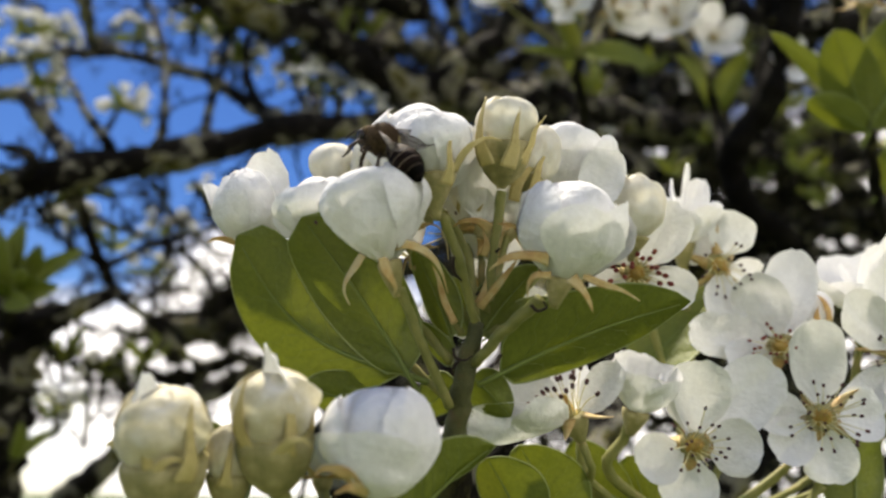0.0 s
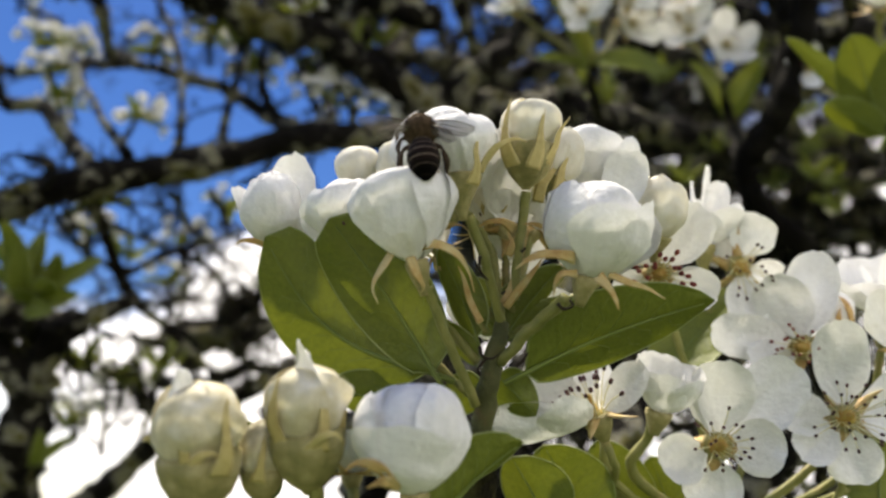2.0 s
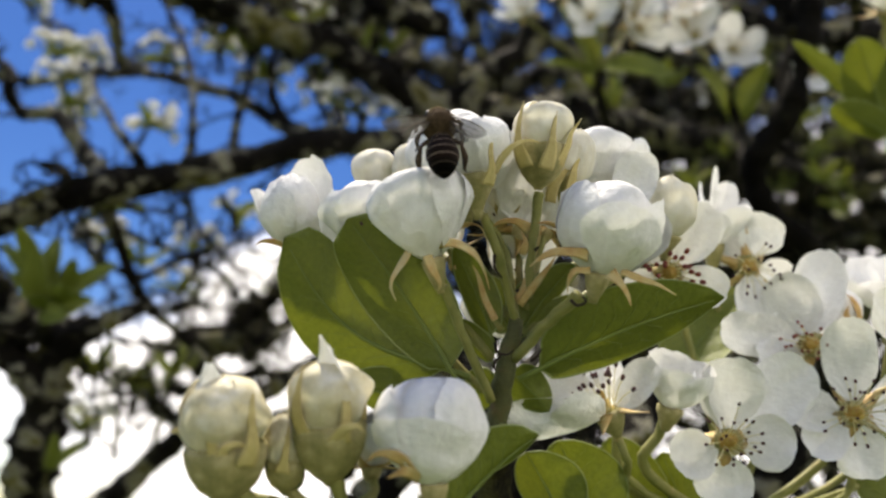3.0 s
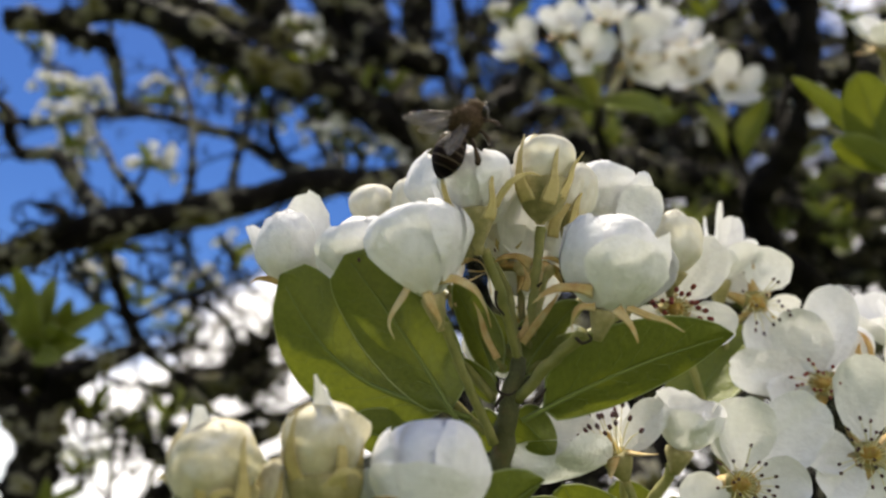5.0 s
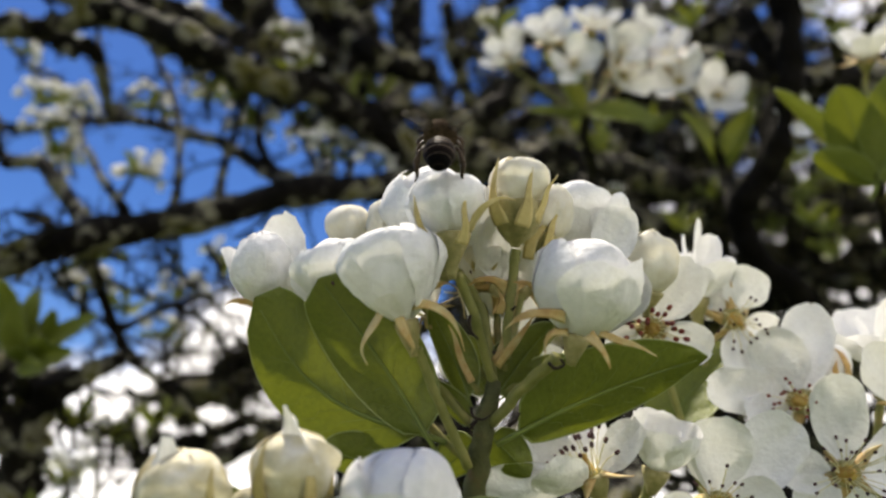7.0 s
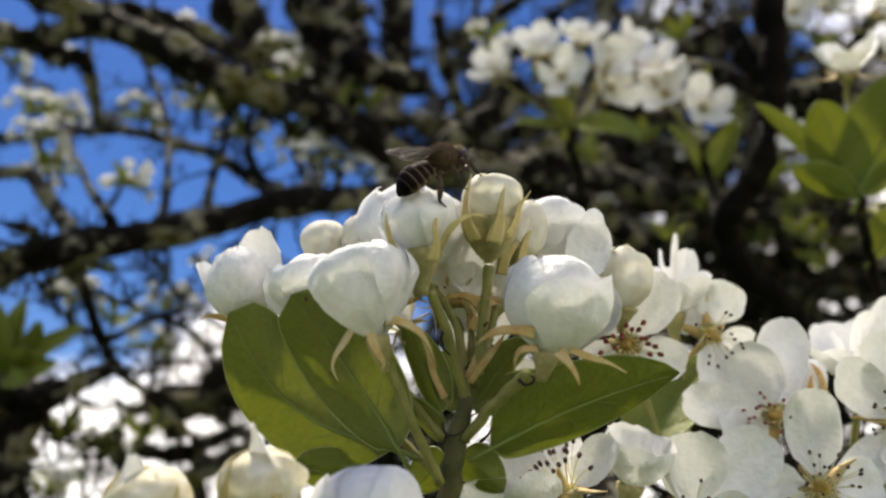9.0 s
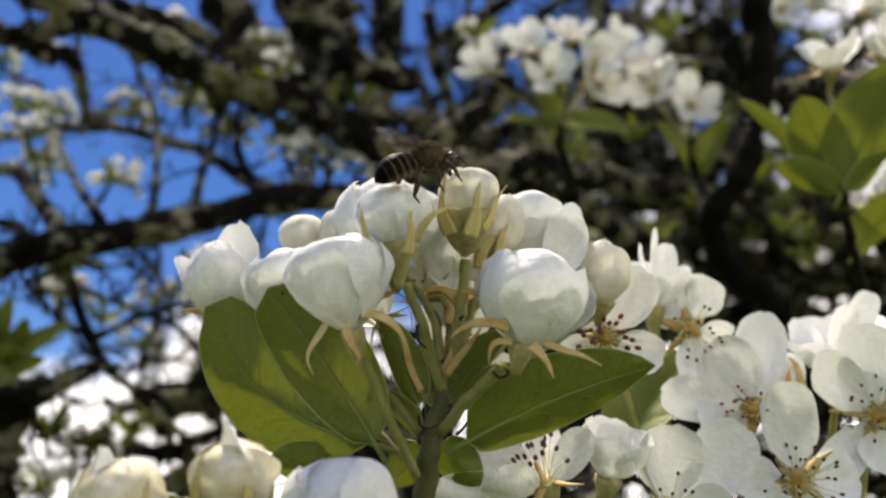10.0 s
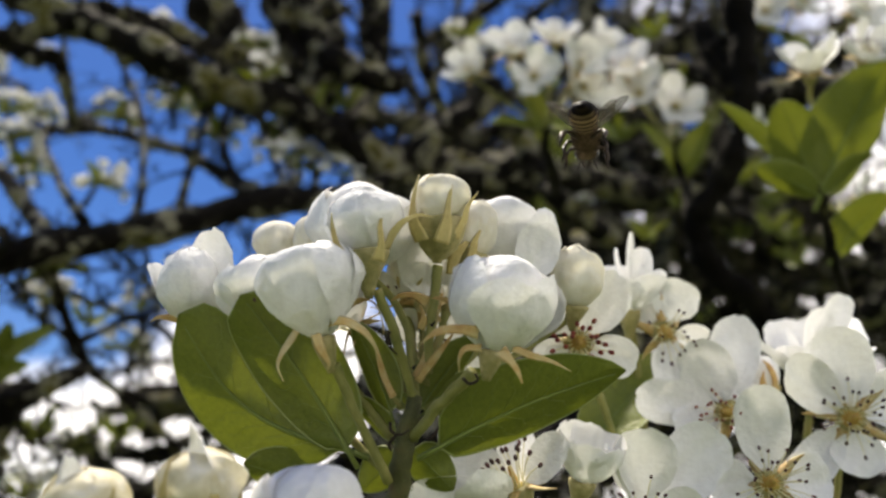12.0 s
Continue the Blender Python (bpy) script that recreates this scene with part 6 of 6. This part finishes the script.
far = thing("blossom_cluster", (0.2671, 0.4256, 2.013), "pear blossom cluster half hidden behind the upright bough", "blossom", "pear blossom clusters")
stalk(far, [(0.3131, 0.5095, 2.0545), (0.2809, 0.445, 2.0175), (0.2572, 0.4021, 2.0181), (0.2487, 0.3914, 2.0185)], 0.0038, 0.0024, "spur", TWIG_BARK, 0.3)
for k, (c, to) in enumerate((((0.2315, 0.3789, 2.0236), (-0.3, 0.3, 0.95)), ((0.2545, 0.3764, 2.0283), (0, 0.4, 0.8)), ((0.2956, 0.3862, 2.028), (0.3, 0.4, 0.8)))):
    open_flower(far, c, to, 0.0260, 110 + k, root=(0.2494, 0.3921, 2.0168))
leaf(far, (0.2494, 0.3927, 2.0152), (0.2528, 0.3803, 1.9927), 0.0140, face(-0.2, 0.64, 0.6), 20, 20, 25)
leaf(far, (0.2487, 0.3928, 2.0152), (0.2156, 0.3813, 2.0189), 0.0140, face(-0.2, 0.64, 0.6), 20, 20, 26)

leafy = thing("leaf_cluster", (-0.2332, 0.439, 1.7933), "cluster of young green pear leaves on a dark bough", "leaves", "leaf clusters")
stalk(leafy, [(-0.2331, 0.4433, 1.7808), (-0.2219, 0.4134, 1.791), (-0.2121, 0.3894, 1.7994)], 0.0042, 0.0026, "spur", TWIG_BARK, 0.3)
for k, (tip, w) in enumerate((((-0.2139, 0.3563, 1.8346), 0.013), ((-0.2033, 0.3727, 1.8331), 0.014), ((-0.1891, 0.3713, 1.8218), 0.012), ((-0.1738, 0.377, 1.8207), 0.012), ((-0.2267, 0.3784, 1.8162), 0.012), ((-0.1808, 0.3735, 1.7999), 0.013), ((-0.1874, 0.3611, 1.8052), 0.012), ((-0.2097, 0.3651, 1.8242), 0.014), ((-0.2355, 0.3831, 1.8334), 0.013), ((-0.1901, 0.3665, 1.7893), 0.012), ((-0.2098, 0.3629, 1.7998), 0.013))):
    leaf(leafy, (-0.2121, 0.3899, 1.798), tip, w, face(0.2 * (k % 3 - 1), 0.2, (-0.9, 0.9)[k % 2]), 24, 25, 30 + k)

# small clusters against the sky: one built, the rest copies of it
tuft = thing("blossom_cluster", (-0.3406, 0.6018, 2.0896), "small pear blossom cluster against the sky", "blossom", "small blossom clusters")
o = WORLD[tuft].translation
rng = random.Random(5)
stalk(tuft, [o + Vector((0, 0, -0.018)), o + Vector((0.001, 0, -0.006)), o], 0.0022, 0.0014, "spur", TWIG_BARK, 0.3)
for k in range(8):
    way = Vector((rng.uniform(-1, 1), rng.uniform(-1, 0.6), rng.uniform(0.1, 1))).normalized()
    c = o + way * rng.uniform(0.011, 0.018)
    stalk(tuft, [o, o + way * 0.006 + Vector((0, 0, 0.001)), c], 0.0007, 0.0006, sides=5)
    flower(tuft, c, c + way, 0.0085 if k % 3 else 0.006, ring(5, 0.85, 0.85, 62, 60, 70, vary=1.0, seed=k), None, 130 + k, stamen=False, coarse=True)
for k in range(3):
    way = Vector((math.cos(k * 2.2 + 0.5), math.sin(k * 2.2 + 0.5), 0.3)).normalized()
    leaf(tuft, o, o + way * 0.022, 0.008, (0, 0, 1), 20, 30, 40 + k)
SPOTS = [(-0.3247, 0.5464, 2.056), (-0.2988, 0.5473, 2.0538), (-0.2987, 0.5206, 2.0133), (-0.2925, 0.5277, 1.9956), (-0.2352, 0.5482, 2.0516), (-0.1822, 0.5288, 2.0461), (-0.2026, 0.4619, 1.9449), (-0.099, 0.5206, 2.0133), (-0.0791, 0.5255, 2.001), (-0.0703, 0.5288, 1.9928), (-0.1722, 0.5031, 2.0393), (-0.0901, 0.5, 2.0179), (-0.073, 0.5035, 2.0079), (-0.0828, 0.492, 1.9796), (-0.1344, 0.486, 1.9968),
         (-0.4146, 0.6458, 2.1767), (-0.3645, 0.6356, 2.1761), (-0.1933, 0.536, 1.8501), (-0.1271, 0.5953, 1.8625), (-0.2333, 0.4869, 1.8698), (-0.0999, 0.4648, 2.0282),
         (-0.1955, 0.4149, 1.8641), (-0.0429, 0.5138, 1.9778), (-0.1786, 0.5077, 1.8711), (-0.2138, 0.5291, 1.7772), (-0.2402, 0.5259, 1.7556), (-0.1632, 0.5552, 1.9176), (-0.3347, 0.6249, 2.0413), (-0.1131, 0.4959, 2.0771), (-0.1948, 0.5091, 2.103), (0.053, 0.5198, 2.1133)]
for k, q in enumerate(SPOTS):
    f = rng.uniform(0.75, 1.1)
    copy_thing(tuft, Matrix.Translation(q) @ Matrix.Rotation(rng.uniform(0, 6.28), 4, "Z") @ Matrix.Rotation(rng.uniform(-0.5, 0.5), 4, "X"))
# sprouting leaves on the low twigs
sprout = thing("leaf_cluster", (-0.2117, 0.5191, 1.7757), "tuft of young green pear leaves on a twig", "leaves", "leaf clusters")
o = WORLD[sprout].translation
stalk(sprout, [o + Vector((0, 0, -0.015)), o + Vector((0, 0, -0.005)), o], 0.0016, 0.0010, "spur", TWIG_BARK, 0.3)
for k in range(6):
    way = Vector((math.cos(k * 1.3), math.sin(k * 1.3), rng.uniform(0.5, 1.6))).normalized()
    leaf(sprout, o, o + way * rng.uniform(0.018, 0.03), 0.0075, way.cross(Vector((math.sin(k), math.cos(k), 0.2))), 26, 30, 50 + k)
for k in range(14):
    q = (rng.uniform(0.14, 0.56), 1, rng.uniform(0.3, 0.68))
    q = Vector((0, 0, 1.7)) + Vector(q) * rng.uniform(0.62, 0.85)
    copy_thing((sprout, sprout, sprout, tuft)[k % 4], Matrix.Translation(q) @ Matrix.Rotation(rng.uniform(0, 6.28), 4, "Z") @ Matrix.Rotation(rng.uniform(-0.6, 0.6), 4, "Y"))
for q in ((-0.2294, 0.496, 1.7813), (-0.197, 0.556, 1.7916), (-0.2113, 0.5606, 1.7778), (-0.244, 0.5277, 1.7501), (-0.2224, 0.4429, 1.7202), (-0.1041, 0.6049, 1.8346), (-0.2222, 0.53, 1.8675), (-0.1448, 0.48, 2.0143), (-0.0634, 0.4906, 2.0146), (-0.0447, 0.5138, 2.0397), (0.1778, 0.5399, 2.0265),
          (0.2076, 0.5849, 1.957), (0.3113, 0.5833, 1.9621), (0.3665, 0.6484, 1.9577), (0.1239, 0.5523, 2.0827), (0.2277, 0.5266, 2.0658), (0.1279, 0.5267, 2.0032), (0.2919, 0.5786, 2.0068), (0.3656, 0.6087, 2.0119), (0.2069, 0.5, 2.0989), (0.1209, 0.5429, 1.9481), (0.3262, 0.5784, 1.9537)):
    copy_thing(sprout, Matrix.Translation(q) @ Matrix.Rotation(rng.uniform(0, 6.28), 4, "Z") @ Matrix.Rotation(rng.uniform(-0.4, 0.4), 4, "Y"))

# ---- honeybee ----
def ellipsoid(rx, ry, rz, bend=0.0, seg=20, rings=14, rib=0.0, seed=0, shag=0.0):
    bm = bmesh.new()
    bmesh.ops.create_uvsphere(bm, u_segments=seg, v_segments=rings, radius=1, matrix=Matrix.Rotation(radians(90), 4, "X"))
    for v in bm.verts:
        x, y, z = v.co
        taper = 1 - 0.22 * max(-y, 0) ** 2
        k = 1 + rib * math.sin(y * ry / 0.0016 * math.tau) + shag * noise.noise(v.co * 9)
        v.co = (x * rx * taper * k, y * ry, z * rz * taper * k - bend * y * y)
    return bm


def fur(rx, ry, rz, count, length, seed, back=0.3):
    """Short hairs that stand on an ellipsoid."""
    rng, bm = random.Random(seed), bmesh.new()
    for _ in range(count):
        d = Vector((rng.gauss(0, 1), rng.gauss(0, 1), rng.gauss(0, 1))).normalized()
        p = Vector((d.x * rx, d.y * ry, d.z * rz))
        w = (d + Vector((rng.gauss(0, 0.3), rng.gauss(0, 0.3) - back, rng.gauss(0, 0.3)))).normalized()
        s = w.orthogonal().normalized() * 0.00005
        t = w.cross(s).normalized() * 0.00005
        q = [bm.verts.new(p + s), bm.verts.new(p - s * 0.5 + t), bm.verts.new(p - s * 0.5 - t), bm.verts.new(p + w * length * rng.uniform(0.6, 1.2))]
        for a, b in ((0, 1), (1, 2), (2, 0)):
            bm.faces.new((q[a], q[b], q[3]))
    return bm


def abdomen_bm():
    """Overlapping rings that taper to a blunt point."""
    bm, rings = bmesh.new(), []
    for j in range(61):
        v = j / 60
        y = 0.0047 - 0.0097 * v
        r = (math.sin(math.pi * min(0.10 + 0.62 * v, 0.5)) ** 0.8 if v < 0.645 else 1.0) * max(1 - max(0, (v - 0.42) / 0.58) ** 2.3, 0.0) ** 0.72
        step = ((y / 0.00135) % 1.0)
        r = max(r, 0.03) * (1 + 0.035 * (1 - step) - 0.03 * math.exp(-((step - 0.04) / 0.05) ** 2))
        ring = []
        for i in range(28):
            a = math.tau * i / 28
            z = 0.0027 * r * math.sin(a) * (0.86 if math.sin(a) < 0 else 1.0)
            ring.append(bm.verts.new((0.0031 * r * math.cos(a), y, z - 26 * y * y)))
        rings.append(ring)
    for a, b in zip(rings, rings[1:]):
        for i in range(28):
            bm.faces.new((a[i], a[(i + 1) % 28], b[(i + 1) % 28], b[i]))
    bm.faces.new(rings[0][::-1])
    bm.faces.new(rings[-1])
    return bm


def limb_bm(points, radii):
    """One joint of a leg, thickest in its middle."""
    bm, line = bmesh.new(), spline(points, 4)
    a, b, c = radii
    half = len(line) // 2
    tube(bm, line[:half + 1], a, b, 6, 0.1)
    tube(bm, line[half:], b, c, 6, 0.1)
    return bm


bee = thing("honeybee", (0, 0, 0), "dark brown honeybee with banded abdomen and smoky wings", "bee")
thorax = part("thorax", ellipsoid(0.0030, 0.0031, 0.0030, shag=0.06), FUR, bee, "brown furry thorax", m=pose(0, 0.0026, 0.0002))
tagged(part("fur", fur(0.0029, 0.0030, 0.0029, 2600, 0.0006, 1, 0.6), FUR, thorax, m=pose(0, 0.0026, 0.0002)), kind="stuff")
abdomen = part("abdomen", abdomen_bm(), ABDOMEN, bee, "dark abdomen with thin pale bands", m=pose(0, -0.0040, -0.0002, 8))
tagged(part("fur", fur(0.0029, 0.0040, 0.0024, 260, 0.0004, 2, 0.9), PALE_FUR, abdomen, m=pose(0, -0.0034, -0.0004, 8)), kind="stuff")
part("waist", ellipsoid(0.0016, 0.0016, 0.0015), FUR, bee, m=pose(0, 0.0000, 0))
head = part("head", ellipsoid(0.0024, 0.0015, 0.0024), FUR, bee, m=pose(0, 0.0058, -0.0014, -35))
tagged(part("fur", fur(0.0023, 0.0014, 0.0023, 600, 0.0004, 3, 0.2), PALE_FUR, head, m=pose(0, 0.0058, -0.0014, -35)), kind="stuff")
for s in (-1, 1):
    part("eye", ellipsoid(0.0008, 0.0011, 0.0017), EYE, head, m=pose(0.0018 * s, 0.0060, -0.0013, -35))
    part("antenna", tube(bmesh.new(), spline([(0.0005 * s, 0.0070, -0.0014), (0.0012 * s, 0.0084, -0.0012), (0.0022 * s, 0.0094, -0.0032)], 4), 0.00018, 0.00014, 6), CHITIN, head)
    part("mandible", tube(bmesh.new(), spline([(0.0007 * s, 0.0062, -0.0034), (0.0006 * s, 0.0064, -0.0042), (0.0001 * s, 0.0064, -0.0047)], 3), 0.0004, 0.00015, 6), LEG, head)
    for k, (y, out_y, down) in enumerate(((0.0042, 0.0060, 0.0046), (0.0026, 0.0020, 0.0054), (0.0010, -0.0034, 0.0060))):
        hip, knee = Vector((0.0012 * s, y, -0.0017)), Vector((0.0036 * s, y + (out_y - y) * 0.45, -0.0012))
        ankle, toe = Vector((0.0041 * s, out_y, -down + 0.0008)), Vector((0.0046 * s, out_y + 0.0006, -down - 0.0008))
        leg = part("leg", limb_bm([hip, hip.lerp(knee, 0.6) + Vector((0, 0, 0.0003)), knee], (0.00036, 0.00048, 0.00034)), LEG, bee)
        part("shin", limb_bm([knee, knee.lerp(ankle, 0.55) + Vector((0.0004 * s, 0, 0.0002)), ankle], (0.00030, 0.00068 if k == 2 else 0.00046, 0.00034)), LEG, leg)
        part("foot", limb_bm([ankle, ankle.lerp(toe, 0.5), toe], (0.00032, 0.00022, 0.00010)), CHITIN, leg)


def wing_rim(length, width, v):
    h = width * (math.sin(math.pi * min(0.08 + 0.9 * v, 0.97)) ** 0.7) * (0.45 + 0.55 * v)
    return -h * 0.8, h * 0.2 + 0.0003 * math.sin(v * 3)


def wing_bm(length, width):
    bm = bmesh.new()
    n = 14
    rows = []
    for j in range(n + 1):
        v = j / n
        low, high = wing_rim(length, width, v)
        rows.append([bm.verts.new((length * v, low + (high - low) * k / 4, 0.00018 * math.sin(v * 9 + k * 1.3))) for k in range(5)])
    for a, b in zip(rows, rows[1:]):
        for k in range(4):
            bm.faces.new((a[k], b[k], b[k + 1], a[k + 1]))
    return bm


def vein_bm(length, width):
    """The stiff leading edge and a few branching veins."""
    bm = bmesh.new()
    tube(bm, [Vector((length * v, wing_rim(length, width, v)[1], 0)) for v in np.linspace(0, 1, 10)], 0.00013, 0.00006, 5)
    for a, b in ((0.75, 0.55), (0.5, 0.2), (0.3, 0.0)):
        line = []
        for v in np.linspace(0.03, 0.86, 8):
            low, high = wing_rim(length, width, v)
            f = a + (b - a) * v
            line.append(Vector((length * v, low + (high - low) * f, 0.0001)))
        tube(bm, line, 0.00007, 0.00004, 4)
    return bm


# the bee was laid out at 16 mm; bring body and limbs to a worker's 14 mm
SMALL = 0.90
for ob in bee.children_recursive:
    ob.data.transform(Matrix.Scale(SMALL, 4))
    ob.location = ob.location * SMALL

WINGS = []
for s in (-1, 1):
    fore = part("forewing", wing_bm(0.0088, 0.0031), WING, bee, "smoky translucent wing")
    hind = part("hindwing", wing_bm(0.0062, 0.0024), WING, bee, "smoky translucent wing")
    part("vein", vein_bm(0.0088, 0.0031), LEG, fore)
    part("vein", vein_bm(0.0062, 0.0024), LEG, hind)
    WINGS.append((s, fore, hind))


def wing_pose(s, back, up, hind=False, twist=0):
    """back: degrees swept backwards from straight out; up: degrees raised; twist: degrees turned about the wing's own length."""
    m = Matrix.Translation((0.0014 * s, 0.0015 if hind else 0.0025, 0.0018))
    if s > 0:
        return m @ pose(0, 0, 0, 0, -up, -back - (14 if hind else 0)) @ pose(0, 0, 0, twist)
    return m @ pose(0, 0, 0, 0, -up, 180 + back + (14 if hind else 0)) @ pose(0, 0, 0, 180 - twist)


def motions():
    walk(bee, [
        (0, pose(-0.00267, 0.11432, 1.75727, 48.9, -23.8, 41.6)),
        (0.5, pose(-0.00309, 0.11328, 1.75830, 51.6, -22.0, 36.2)),
        (1, pose(-0.00257, 0.11307, 1.75890, 62.5, -8.0, 7.4)),
        (1.5, pose(-0.00193, 0.11362, 1.75846, 62.6, -5.5, 7.0)),
        (2, pose(-0.00223, 0.11215, 1.75770, 66.6, -6.5, 1.5)),
        (2.5, pose(-0.00161, 0.11166, 1.75727, 69.6, -9.2, 2.6)),
        (3, pose(-0.00170, 0.10850, 1.75695, 72.0, -4.8, 1.4)),
        (4.8, pose(0.00146, 0.11076, 1.76281, 97.8, 27.7, -14.0)),
        (5.2, pose(0.00145, 0.10867, 1.76477, 73.9, 27.0, -19.7)),
        (5.5, pose(0.00199, 0.10866, 1.76475, 67.5, 12.7, -20.5)),
        (6, pose(0.00325, 0.11101, 1.76603, 61.9, 4.3, -15.7)),
        (6.5, pose(0.00267, 0.11063, 1.76653, 59.4, 4.1, -10.5)),
        (7, pose(0.00276, 0.11087, 1.76799, 53.3, 1.1, -1.1)),
        (8.8, pose(0.00674, 0.11285, 1.76771, 44.0, 28.5, -49.7)),
        (9, pose(0.00615, 0.11231, 1.76752, 44.1, 28.0, -55.9)),
        (9.5, pose(0.00644, 0.11150, 1.76737, 41.9, 25.2, -61.7)),
        (10, pose(0.00765, 0.11166, 1.76692, 29.3, 32.2, -59.7)),
        (10.5, pose(0.00784, 0.11161, 1.76687, 29.3, 32.0, -57.7)),
        (11, pose(0.00982, 0.11095, 1.76724, 3.8, 43.6, -65.2)),
        (11.2, pose(0.01231, 0.11247, 1.76891, -1.7, 43.7, -53.7)),
        (11.4, pose(0.01655, 0.11274, 1.76952, 1.9, 36.4, -35.7)),
        (11.5, pose(0.01943, 0.11290, 1.77035, 5.5, 35.1, -30.6)),
        (11.6, pose(0.02303, 0.11278, 1.77148, 10.2, 24.1, -22.4)),
        (11.7, pose(0.02774, 0.11335, 1.77220, 7.7, 19.9, -17.8)),
        (11.8, pose(0.03256, 0.11643, 1.77464, 3.0, 8.7, -11.6)),
        (11.9, pose(0.03762, 0.11662, 1.77619, -1.8, 7.6, -12.9)),
        (12, pose(0.04364, 0.11720, 1.77802, -10.6, 6.1, -16.0)),
    ])
    # seconds, sweep back of the two wings and their lift
    rest = [(0, 60, 62, 14, 50), (1, 14, 40, 14, 70), (2, 4, 36, 14, 70), (3, 20, 50, 16, 60), (4.8, 35, 80, 18, 0), (5.5, 32, 84, 16, 30), (6, 34, 74, 22, 40), (6.5, 44, 52, 36, -10), (7, 52, 56, 32, -60),
            (8.0, 62, 64, 34, -10), (8.8, 74, 76, 24, 25), (9.5, 74, 76, 24, 25), (10.5, 62, 66, 46, 25), (11, 34, 38, 45, 10)]
    for s, fore, hind in WINGS:
        rows = [(t, wing_pose(s, (a, b)[s > 0], u, False, w)) for t, a, b, u, w in rest]
        rows_h = [(t, wing_pose(s, (a, b)[s > 0], u - 6, True, w)) for t, a, b, u, w in rest]
        for k in range(9):
            t = 11.2 + 0.1 * k
            up = (40, -10)[k % 2]
            rows.append((t, wing_pose(s, 20, up)))
            rows_h.append((t, wing_pose(s, 20, up - 5, True)))
        walk(fore, rows)
        walk(hind, rows_h)


motions()
